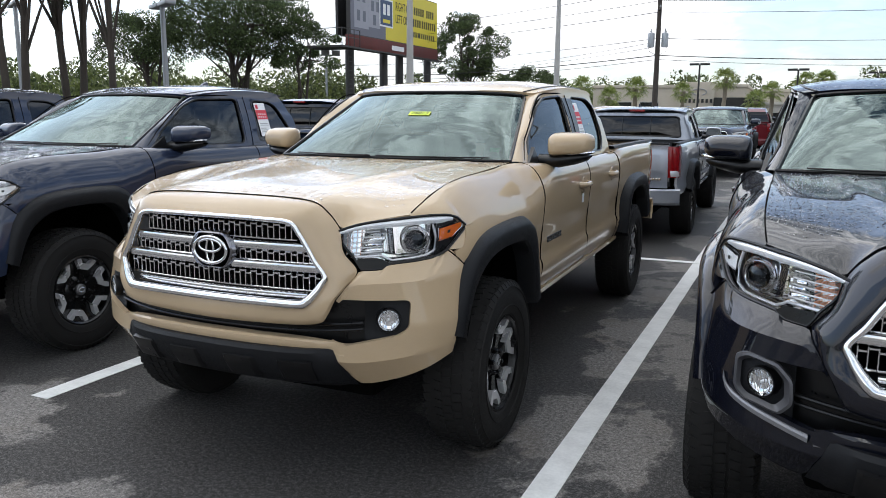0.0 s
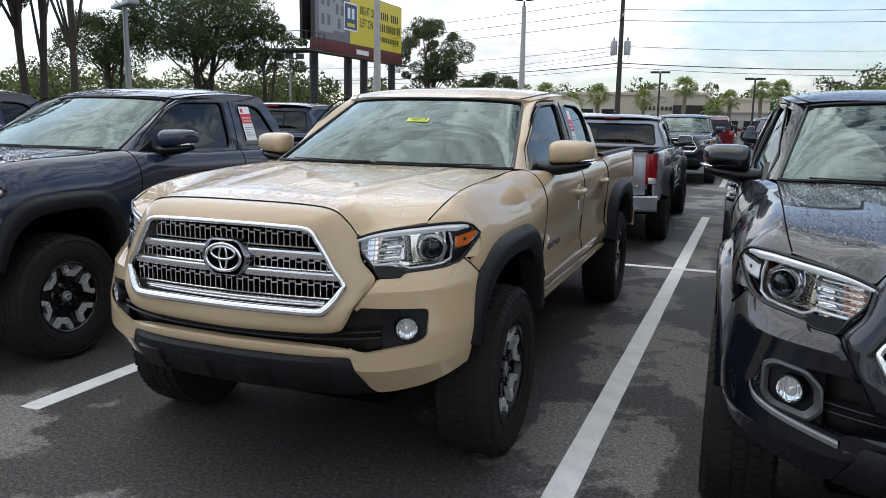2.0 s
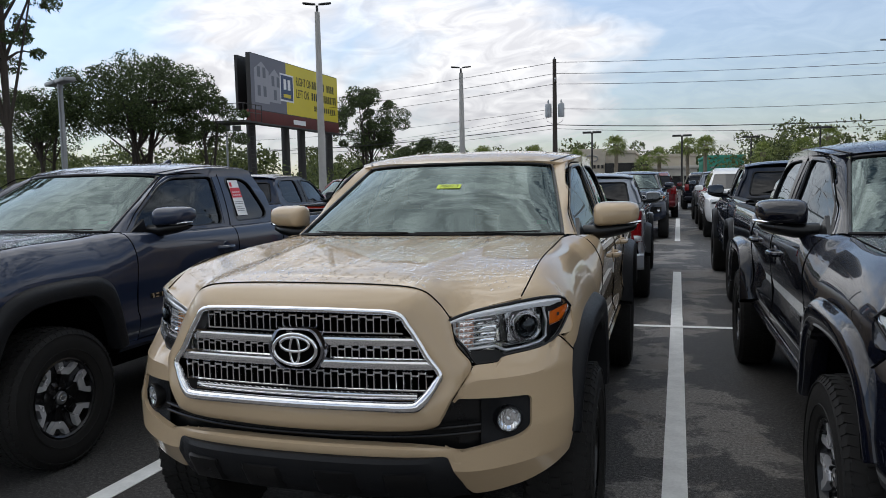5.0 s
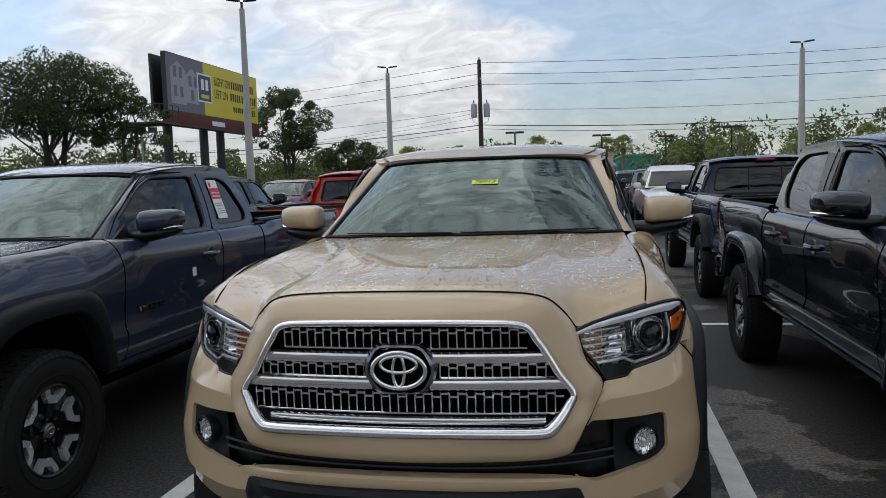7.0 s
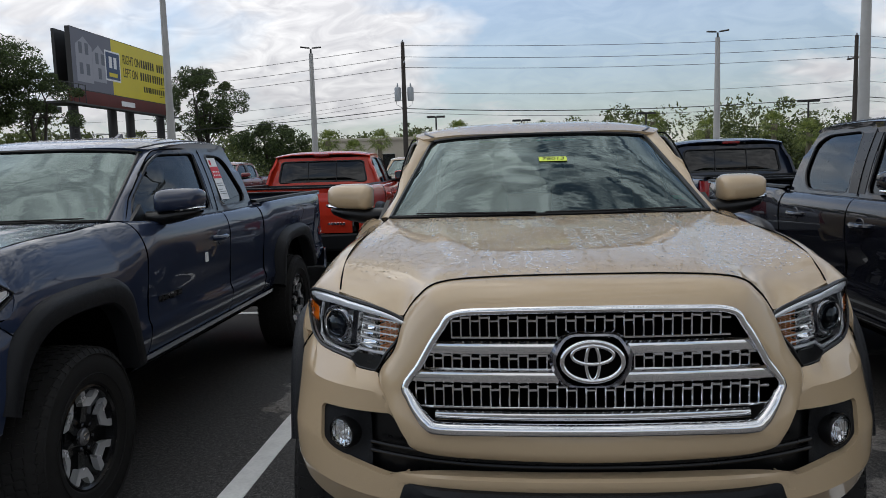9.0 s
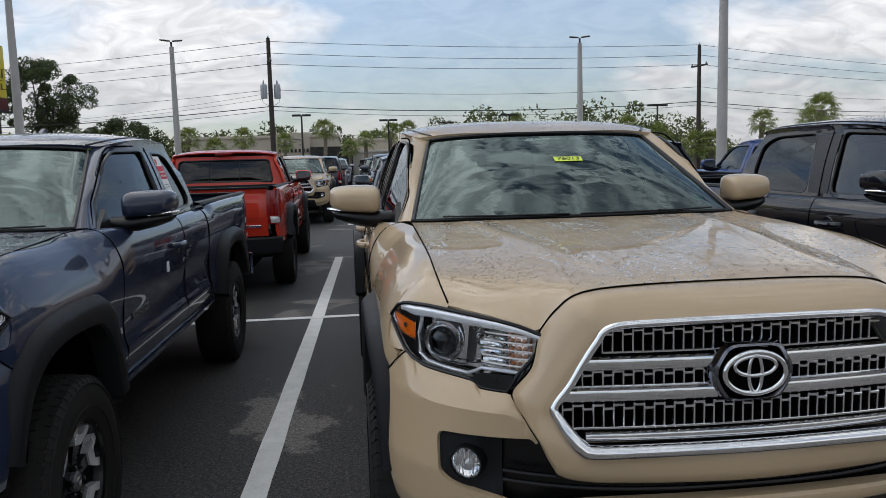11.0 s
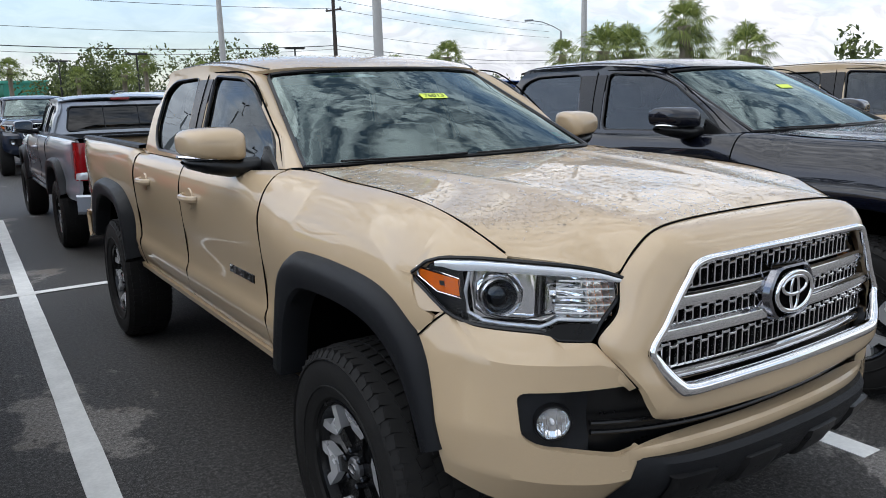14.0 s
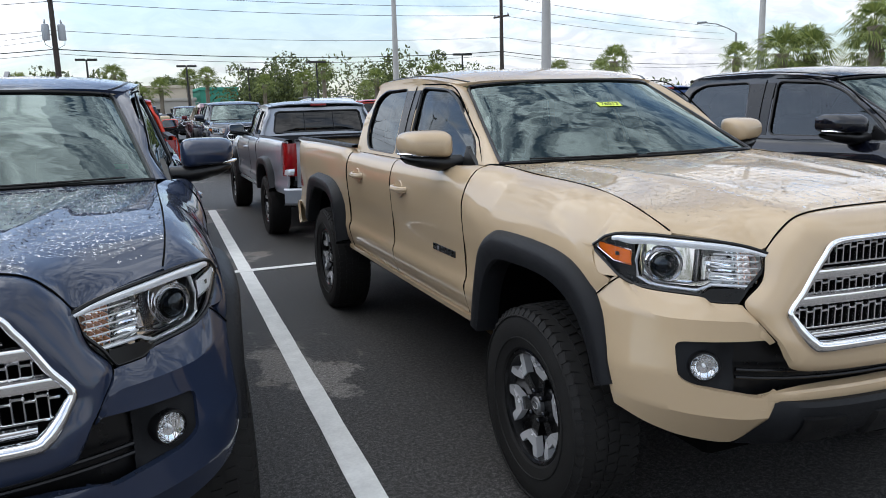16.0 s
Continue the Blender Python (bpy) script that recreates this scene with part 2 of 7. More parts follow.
DARKCHROME = plain("dark_chrome", (0.22, 0.22, 0.24), 0.10, 1.0, 0.05)
WATER = Nodes("rain_water").set(base=(1.0, 1.0, 1.0), rough=0.0, ior=1.33, trans=1.0).m
CHROME = plain("chrome", (0.82, 0.82, 0.83), 0.05, 1.0, 0.03)
BRIGHT = plain("satin_silver_plastic", (0.78, 0.78, 0.79), 0.07, 0.97, 0.05)
GUN = plain("gunmetal_plastic", (0.16, 0.16, 0.165), 0.35, 0.6, 0.08)
FLARE = plain("grained_black_plastic", (0.0085, 0.009, 0.0105), 0.48, 0.0, 0.15, 18, 0.35, 900, 0.0, 0.22)
TRIM = plain("smooth_black_plastic", (0.005, 0.005, 0.0055), 0.30, 0.0, 0.15, 20, 0.0, 300, 0.0, 0.35)
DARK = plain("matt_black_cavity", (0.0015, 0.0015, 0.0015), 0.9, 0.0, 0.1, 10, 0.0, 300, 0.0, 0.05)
RUBBER = plain("tyre_rubber", (0.0155, 0.0148, 0.0142), 0.70, 0.0, 0.30, 14, 0.25, 400, 0.0, 0.18)
WHEELBLACK = plain("wheel_black_paint", (0.003, 0.003, 0.0035), 0.25, 0.0, 0.1, 25)
MACHINED = plain("machined_alloy", (0.72, 0.72, 0.74), 0.26, 0.6, 0.03, 4)
WINDSHIELD = glass("windshield_glass", (0.20, 0.28, 0.27), 1.85, 0.0, 0.10, (0.80, 0.97, 0.95))
SIDEGLASS = glass("side_window_glass", (0.070, 0.088, 0.115), 1.52, 0.0, 0.0, (0.84, 0.93, 1.0))
PRIVACY = glass("privacy_glass", (0.012, 0.014, 0.017), 1.55)
LENS = glass("clear_lamp_lens", (0.97, 0.975, 0.98), 1.46)
AMBER = plain("amber_lens", (0.75, 0.17, 0.012), 0.16, 0.0, 0.12, 200, 0.0, 300, 1.0)
REDLENS = plain("red_lamp_lens", (0.21, 0.005, 0.007), 0.14, 0.0, 0.15, 160, 0.0, 300, 0.3)
CLEARLENS = plain("white_lamp_lens", (0.62, 0.63, 0.64), 0.16, 0.25, 0.1, 160, 0.0, 300, 1.0)
CABIN = plain("dark_cabin_trim", (0.035, 0.036, 0.038), 0.75, 0.0, 0.15, 15)
SEATCLOTH = plain("grey_seat_cloth", (0.075, 0.078, 0.082), 0.9, 0.0, 0.2, 60)
YELLOW = plain("yellow_tag_paper", (0.66, 0.80, 0.10), 0.7, 0.0, 0.05)
INK = plain("dark_ink", (0.02, 0.025, 0.02), 0.7, 0.0, 0.05)
PAPER = plain("white_paper", (0.78, 0.79, 0.80), 0.6, 0.0, 0.04)
GREENPAPER = plain("green_sticker_paper", (0.05, 0.55, 0.28), 0.6, 0.0, 0.04)
REDPAPER = plain("red_print", (0.60, 0.04, 0.06), 0.6, 0.0, 0.06)


# ---- mesh helpers ----
def part(name, bm, material, parent=None, label="", angle=35.0):
    """One bmesh as one mesh object, smooth but for its sharp edges."""
    me = bpy.data.meshes.new(name)
    bm.normal_update()
    bm.to_mesh(me)
    bm.free()
    me.materials.append(material)
    if angle > 0:
        me.polygons.foreach_set("use_smooth", [True] * len(me.polygons))
        me.set_sharp_from_angle(angle=radians(angle))
    ob = new(name, me)
    if parent is not None:
        ob.parent = parent
    if label:
        ob["label"] = label
    return ob


def hermite(tab, t):
    """A smooth value through the pairs of tab, without overshoot."""
    xs = [p[0] for p in tab]
    ys = [p[1] for p in tab]
    if t <= xs[0]:
        return ys[0]
    if t >= xs[-1]:
        return ys[-1]
    i = max(k for k in range(len(xs)) if xs[k] <= t)
    d = [(ys[k + 1] - ys[k]) / (xs[k + 1] - xs[k]) for k in range(len(xs) - 1)]

    def slope(k):
        if k == 0:
            return d[0]
        if k == len(xs) - 1:
            return d[-1]
        a, b = d[k - 1], d[k]
        return 0.0 if a * b <= 0 else 2 * a * b / (a + b)
    h = xs[i + 1] - xs[i]
    u = (t - xs[i]) / h
    return ((2 * u ** 3 - 3 * u * u + 1) * ys[i] + (u ** 3 - 2 * u * u + u) * h * slope(i)
            + (3 * u * u - 2 * u ** 3) * ys[i + 1] + (u ** 3 - u * u) * h * slope(i + 1))


def smooth_path(pts, n, closed=False):
    """n points along a Catmull-Rom curve through pts."""
    P = [np.array(p, float) for p in pts]
    k = len(P)
    seg = k if closed else k - 1
    out = []
    for j in range(n):
        s = j / (n if closed else n - 1) * seg
        i = min(int(s), seg - 1)
        u = s - i
        if closed:
            a, b, c, d = P[(i - 1) % k], P[i % k], P[(i + 1) % k], P[(i + 2) % k]
        else:
            b, c = P[i], P[i + 1]
            a = P[i - 1] if i > 0 else 2 * b - c
            d = P[i + 2] if i + 2 < k else 2 * c - b
        out.append(0.5 * (2 * b + (c - a) * u + (2 * a - 5 * b + 4 * c - d) * u * u + (3 * b - a - 3 * c + d) * u ** 3))
    return out


def surface(rows, nu, nv):
    """A fine grid of points through a coarse one (rows of points)."""
    fine = [smooth_path(r, nu) for r in rows]
    cols = [smooth_path([f[j] for f in fine], nv) for j in range(nu)]
    return [[cols[j][i] for j in range(nu)] for i in range(nv)]


def grid(G, bm=None, closed_u=False, closed_v=False):
    bm = bm or bmesh.new()
    V = [[bm.verts.new(p) for p in row] for row in G]
    for i in range(len(V) - (0 if closed_v else 1)):
        for j in range(len(V[0]) - (0 if closed_u else 1)):
            a, b = V[i], V[(i + 1) % len(V)]
            q = [a[j], a[(j + 1) % len(a)], b[(j + 1) % len(a)], b[j]]
            if len({tuple(round(c, 6) for c in v.co) for v in q}) >= 3:
                try:
                    bm.faces.new(q)
                except ValueError:
                    pass
    return bm


def outward(bm, centre):
    """Turns the faces of a skin away from centre."""
    bm.normal_update()
    c = Vector(centre)
    if sum(f.normal.dot(f.calc_center_median() - c) * f.calc_area() for f in bm.faces) < 0:
        bmesh.ops.reverse_faces(bm, faces=bm.faces[:])
    bm.normal_update()
    return bm


def rim(bm, depth):
    """Turns the open edges of a skin inwards by depth, so that the sheet has thickness at its seams."""
    bm.normal_update()
    edges = [e for e in bm.edges if len(e.link_faces) == 1]
    low = {}
    for e in edges:
        for v in e.verts:
            if v not in low:
                low[v] = v.co - v.normal * depth
    made = {v: bm.verts.new(c) for v, c in low.items()}
    for e in edges:
        lp = e.link_loops[0]
        a, b = lp.vert, lp.link_loop_next.vert
        try:
            bm.faces.new((b, a, made[a], made[b]))
        except ValueError:
            pass
    return bm


def cut(bm, poly, axes, keep=False):
    """Cuts a convex polygon, given in two axes, out of a skin (or keeps only it)."""
    area = sum(poly[i][0] * poly[(i + 1) % len(poly)][1] - poly[(i + 1) % len(poly)][0] * poly[i][1] for i in range(len(poly)))
    P = list(poly) if area > 0 else list(poly)[::-1]
    planes = []
    for i, p in enumerate(P):
        q = P[(i + 1) % len(P)]
        co, no = Vector((0, 0, 0)), Vector((0, 0, 0))
        co[axes[0]], co[axes[1]] = p
        no[axes[0]], no[axes[1]] = q[1] - p[1], -(q[0] - p[0])
        no.normalize()
        planes.append((co, no))
        lo = [min(r[k] for r in P) - 0.02 for k in (0, 1)]
        hi = [max(r[k] for r in P) + 0.02 for k in (0, 1)]
        fs = [f for f in bm.faces if all(max(v.co[axes[k]] for v in f.verts) > lo[k] and min(v.co[axes[k]] for v in f.verts) < hi[k] for k in (0, 1))]
        geom = fs + list({v for f in fs for v in f.verts}) + list({e for f in fs for e in f.edges})
        bmesh.ops.bisect_plane(bm, geom=geom, plane_co=co, plane_no=no, dist=1e-5)
    inside = [f for f in bm.faces if all((f.calc_center_median() - co).dot(no) < 1e-6 for co, no in planes)]
    if keep:
        s = set(inside)
        inside = [f for f in bm.faces if f not in s]
    bmesh.ops.delete(bm, geom=inside, context="FACES")
    return bm


def round_poly(pts, r, n=4):
    """A convex polygon with rounded corners."""
    out = []
    k = len(pts)
    for i in range(k):
        p, a, b = (Vector(pts[j % k]) for j in (i, i - 1, i + 1))
        da, db = (a - p), (b - p)
        ra = min(r, da.length * 0.45)
        rb = min(r, db.length * 0.45)
        s, e = p + da.normalized() * ra, p + db.normalized() * rb
        for j in range(n + 1):
            u = j / n
            out.append(tuple((1 - u) ** 2 * s + 2 * u * (1 - u) * p + u * u * e))
    return out


def tube(pts, r, n=8, closed=False, bm=None, flat=1.0, up=(0, 0, 1)):
    """A round or flattened bar along pts; r a number or one per point."""
    P = [Vector(p) for p in pts]
    k = len(P)
    rr = r if isinstance(r, (list, tuple)) else [r] * k
    rings = []
    for i, p in enumerate(P):
        a = P[(i - 1) % k] if closed or i > 0 else p
        b = P[(i + 1) % k] if closed or i < k - 1 else p
        t = (b - a).normalized()
        u = Vector(up)
        if abs(t.dot(u)) > 0.95:
            u = Vector((1, 0, 0)) if abs(t.x) < 0.9 else Vector((0, 1, 0))
        s = t.cross(u).normalized()
        w = s.cross(t).normalized()
        rings.append([p + s * math.cos(2 * math.pi * j / n) * rr[i] + w * math.sin(2 * math.pi * j / n) * rr[i] * flat for j in range(n)])
    own = bm is None
    bm = bm or bmesh.new()
    V = [[bm.verts.new(q) for q in ring] for ring in rings]
    for i in range(k if closed else k - 1):
        for j in range(n):
            bm.faces.new((V[i][j], V[i][(j + 1) % n], V[(i + 1) % k][(j + 1) % n], V[(i + 1) % k][j]))
    if not closed:
        bm.faces.new(V[0][::-1])
        bm.faces.new(V[-1])
    bmesh.ops.recalc_face_normals(bm, faces=bm.faces[:]) if own else None
    return bm


def box(lo, hi, bevel=0.0, seg=2, bm=None, m=None, taper=1.0):
    """A block from corner to corner; taper narrows its top."""
    own = bmesh.new()
    c = [(a + b) / 2 for a, b in zip(lo, hi)]
    bmesh.ops.create_cube(own, size=1.0)
    for v in own.verts:
        f = taper if v.co.z > 0 else 1.0
        v.co = Vector((c[0] + v.co.x * (hi[0] - lo[0]) * f, c[1] + v.co.y * (hi[1] - lo[1]) * f, c[2] + v.co.z * (hi[2] - lo[2])))
    if bevel:
        bmesh.ops.bevel(own, geom=own.edges[:], offset=bevel, segments=seg, affect="EDGES", profile=0.5)
    if m is not None:
        bmesh.ops.transform(own, matrix=m, verts=own.verts[:])
    if bm is None:
        return own
    join(bm, own)
    return bm


def join(bm, other):
    """Adds the faces of other to bm and frees other."""
    other.verts.index_update()
    V = [bm.verts.new(v.co) for v in other.verts]
    for f in other.faces:
        try:
            bm.faces.new([V[v.index] for v in f.verts])
        except ValueError:
            pass
    other.free()
    return bm


def lathe(profile, n=40, axis="x", bm=None, at=(0, 0, 0)):
    """A turned solid: profile of (radius, along)."""
    own = bmesh.new()
    rings = []
    for r, a in profile:
        ring = []
        for j in range(n):
            c, s = math.cos(2 * math.pi * j / n) * r, math.sin(2 * math.pi * j / n) * r
            p = {"x": (a, c, s), "y": (c, a, s), "z": (c, s, a)}[axis]
            ring.append([p[k] + at[k] for k in range(3)])
        rings.append(ring)
    grid(rings, own, closed_u=True)
    bmesh.ops.remove_doubles(own, verts=own.verts[:], dist=1e-6)
    bmesh.ops.recalc_face_normals(own, faces=own.faces[:])
    if bm is None:
        return own
    return join(bm, own)


def plate(poly3, depth, direction):
    """A flat plate of any outline, thickened along direction."""
    bm = bmesh.new()
    d = Vector(direction) * depth
    A = [bm.verts.new(p) for p in poly3]
    B = [bm.verts.new(Vector(p) + d) for p in poly3]
    bm.faces.new(A)
    bm.faces.new(B[::-1])
    for i in range(len(A)):
        j = (i + 1) % len(A)
        bm.faces.new((A[j], A[i], B[i], B[j]))
    bmesh.ops.recalc_face_normals(bm, faces=bm.faces[:])
    return bm


def mirror(bm):
    """A copy of bm on the other side of x = 0."""
    b2 = bm.copy()
    for v in b2.verts:
        v.co.x = -v.co.x
    bmesh.ops.reverse_faces(b2, faces=b2.faces[:])
    return b2


def pair(name, bm, material, parent, label="", angle=35.0):
    """The same part on both sides."""
    b2 = mirror(bm)
    return part(name, bm, material, parent, label, angle), part(name, b2, material, parent, label, angle)


# ---- pickup truck: nose towards -y, front axle over the origin ----
def hood_half(y):
    """Half width of the hood along its shut line."""
    return hermite([(-0.545, 0.705), (-0.45, 0.715), (-0.30, 0.721), (-0.10, 0.721), (0.15, 0.716), (0.40, 0.712), (0.63, 0.712)], y)


def belt(y):
    """Height and inset of the shoulder under the windows and beside the hood."""
    h = hermite([(-0.55, 1.104), (-0.5, 1.125), (-0.4, 1.160), (-0.3, 1.186), (-0.2, 1.202), (0, 1.216), (0.3, 1.223), (0.62, 1.240), (0.9, 1.228), (1.5, 1.215), (2.6, 1.215), (2.75, 1.235), (4.45, 1.245)], y)
    t = hood_half(y) + 0.004 if y < 0.5 else hermite([(0.5, 0.716), (0.62, 0.748), (0.85, 0.80), (1.5, 0.815), (2.6, 0.815), (2.75, 0.835), (4.45, 0.82)], y)
    return h, t


def side_x(y, z):
    """Half width of the body side."""
    s = hermite([(0.45, 0.80), (0.54, 0.84), (0.62, 0.876), (0.70, 0.890), (0.75, 0.876), (0.82, 0.874), (0.95, 0.888), (1.05, 0.893), (1.2, 0.888)], z)
    s -= hermite([(-0.5, 0.085), (-0.43, 0.050), (-0.34, 0.008), (-0.2, 0.0), (3.9, 0.0), (4.45, 0.035)], y)
    h, t = belt(y)
    dz = h - z
    # the wing falls away in a wide round, the doors in a tight one
    r = hermite([(0.40, 0.26), (0.60, 0.21), (0.80, 0.14)], y)
    e = hermite([(0.40, 1.65), (0.60, 1.9), (0.80, 2.4)], y)
    if dz < r:
        u = max(0.0, min(1.0, 1 - dz / r))
        return t + (s - t) * (1 - u ** e) ** (1 / e)
    return s


ARCH = [(-0.480, 0.630), (-0.437, 0.780), (-0.397, 0.872), (-0.322, 0.950), (-0.205, 0.999), (0.0, 1.017), (0.25, 1.016), (0.345, 0.998), (0.43, 0.935), (0.475, 0.78), (0.515, 0.585)]
ARCH_IN = [(-0.405, 0.60), (-0.362, 0.72), (-0.313, 0.80), (-0.24, 0.862), (-0.15, 0.898), (0.0, 0.912), (0.19, 0.908), (0.27, 0.888), (0.335, 0.835), (0.39, 0.73), (0.43, 0.56)]
REAR_AXLE = 3.235


def arch_z(y):
    return hermite(ARCH, y)


def side_panel(y0, y1, zb, zt, ny=26, nz=26):
    """A sheet of the body side; y0 and y1 may depend on the height's share, zb and zt on y."""
    G = []
    for i in range(nz):
        v = i / (nz - 1)
        v = 0.5 * v + 0.5 * (1 - (1 - v) ** 1.8)
        a = y0(v) if callable(y0) else y0
        b = y1(v) if callable(y1) else y1
        row = []
        for j in range(ny):
            y = a + (b - a) * j / (ny - 1)
            lo, hi = zb(y), zt(y)
            z = lo + (hi - lo) * v
            row.append((side_x(y, z), y, z))
        G.append(row)
    return outward(grid(G), (0, 1.5, 0.8))


def crease_low(x):
    return hermite([(0.50, 0.565), (0.57, 0.560), (0.70, 0.572), (0.80, 0.590), (0.888, 0.612)], x)


def crease_high(x):
    return hermite([(0.49, 0.74), (0.53, 0.80), (0.555, 0.845), (0.60, 0.862), (0.76, 0.864), (0.82, 0.872), (0.85, 0.868), (0.888, 0.846)], x)


def plan_y(x, z, extra=0.0):
    """The bumper's face."""
    u = min(1.0, abs(x) / 0.888)
    off = 0.85 * max(0.0, crease_low(abs(x)) - z) if abs(x) > 0.5 else hermite([(0.44, 0.09), (0.50, 0.05), (0.58, 0.015), (0.66, 0.0), (0.96, 0.0)], z)
    return -0.37 - (0.47 + extra) * max(0.0, 1 - u ** 2.3) ** (1 / 2.3) + off * (1 - 0.5 * u ** 6) + 0.12 * u ** 7 * max(0.0, min(1.0, (z - 0.70) / 0.17))


def arch_y(z):
    """The front edge of the front flare at a height."""
    return hermite([(0.50, -0.492), (0.630, -0.480), (0.780, -0.437), (0.872, -0.397), (0.950, -0.322)], z)


def bumper_x(y, z):
    """Half width of the bumper where its face passes y."""
    a, b = 0.5, 0.888
    for _ in range(24):
        m = (a + b) / 2
        a, b = (m, b) if plan_y(m, z) < y else (a, m)
    return a


def gx(z):
    """Half width of the cab above the belt."""
    return 0.815 - 0.36 * (z - 1.215)


def cab_in(y, v):
    """How far the cab draws in towards the windshield; v is the share of the height."""
    low = 0.05 * max(0.0, (1.5 - y) / 0.8) * (1 - v)
    return low + 0.052 * max(0.0, (1.7 - y) / 0.8) ** 1.5 * max(0.0, min(1.0, v / 0.3))


def wheel_parts(truck, x, y, full=True):
    """One road wheel with its tyre, the hub towards +x; turned for the other side."""
    bm = lathe([(0.16, -0.10), (0.205, -0.11), (0.212, 0.0), (0.206, 0.085), (0.217, 0.098), (0.222, 0.108), (0.212, 0.112), (0.203, 0.104), (0.196, 0.070), (0.155, 0.052), (0.09, 0.048), (0.075, 0.062), (0.055, 0.068), (0.0, 0.068)], 48)
    w = part("wheel", bm, WHEELBLACK, truck, "black alloy wheel with machined faces")
    prof = [(0.212, 0.098), (0.228, 0.116), (0.262, 0.127), (0.305, 0.131), (0.34, 0.127), (0.362, 0.117), (0.374, 0.103), (0.379, 0.080), (0.380, 0.0)]
    prof = prof + [(r, -a) for r, a in prof[-2::-1]]
    bm = lathe(prof, 64)
    if full:
        tread = bmesh.new()
        n = 58
        for k in range(n):
            for row, (a0, wd) in enumerate(((-0.092, 0.036), (-0.046, 0.036), (0.0, 0.034), (0.046, 0.036), (0.092, 0.036))):
                th = 2 * math.pi * (k + 0.5 * (row % 2)) / n
                m = Matrix.Rotation(th, 4, "X") @ Matrix.Translation((a0, 0, 0.3805 - (0.006 if abs(a0) > 0.08 else 0))) @ Matrix.Rotation((0.25, -0.2, 0.15, 0.2, -0.25)[row], 4, "Z")
                box((-wd / 2, -0.0155, -0.008), (wd / 2, 0.0155, 0.0045), 0, 1, tread, m)
            th = 2 * math.pi * k / n
            for sd in (1, -1):
                m = Matrix.Rotation(th, 4, "X") @ Matrix.Translation((sd * 0.117, 0, 0.360)) @ Matrix.Rotation(sd * 0.9, 4, "Y")
                box((-0.014, -0.012, -0.006), (0.014, 0.012, 0.0028), 0, 1, tread, m)
        for r0, a0 in ((0.262, 0.1285), (0.345, 0.1275)):
            lathe([(r0, a0 - 0.004), (r0 + 0.002, a0 + 0.003), (r0 + 0.006, a0 + 0.003), (r0 + 0.008, a0 - 0.004)], 64, "x", bm)
    tyre = part("tyre", bm, RUBBER, w, "black all-terrain tyre with blocky tread", 28)
    if full:
        tagged(part("tread", tread, RUBBER, w, "", 28), kind="stuff")

    def polar(r, deg, a):
        return (a, r * math.sin(radians(deg)), r * math.cos(radians(deg)))
    face = [(0.130, -12), (0.130, 12), (0.156, 17.5), (0.180, 20.5), (0.2092, 21.5), (0.2095, 13.5), (0.182, 10.0), (0.168, 8.8), (0.166, 0), (0.168, -8.8), (0.182, -10.0), (0.2095, -13.5), (0.2092, -21.5), (0.180, -20.5), (0.156, -17.5)]
    web = [(0.040, -26), (0.040, 26), (0.085, 15), (0.135, 10.5), (0.165, 16), (0.165, 9), (0.165, 0), (0.165, -9), (0.165, -16), (0.135, -10.5), (0.085, -15)]
    for k in range(6):
        bm = plate([polar(r, d + 60 * k + 14, 0.095 - 0.18 * max(0, 0.19 - r)) for r, d in face], 0.03, (-1, 0, 0))
        part("spoke", bm, MACHINED, w, "machined silver spoke face", 20)
        bm = plate([polar(r, d + 60 * k + 14, 0.079 - 0.10 * max(0, 0.16 - r)) for r, d in web], 0.03, (-1, 0, 0))
        part("spoke_web", bm, WHEELBLACK, w, "", 20)
        if full:
            c = polar(0.056, 60 * k + 44, 0.07)
            part("lug_nut", lathe([(0.011, 0.0), (0.011, 0.016), (0.006, 0.021), (0.0, 0.021)], 6, "x", None, c), WHEELBLACK, w, "dark lug nut")
    part("hub_cap", lathe([(0.036, 0.064), (0.036, 0.082), (0.030, 0.088), (0.0, 0.089)], 24), GUN, w, "dark centre cap")
    if full:
        bm = tube([(0.090, 0.020 * math.cos(a), 0.015 * math.sin(a)) for a in np.linspace(0, 2 * math.pi, 20, endpoint=False)], 0.0028, 6, True)
        part("cap_ring", bm, CHROME, w)
    w.location = (x, y, 0.380)
    if x < 0:
        w.rotation_euler = (0, 0, math.pi)
    return w


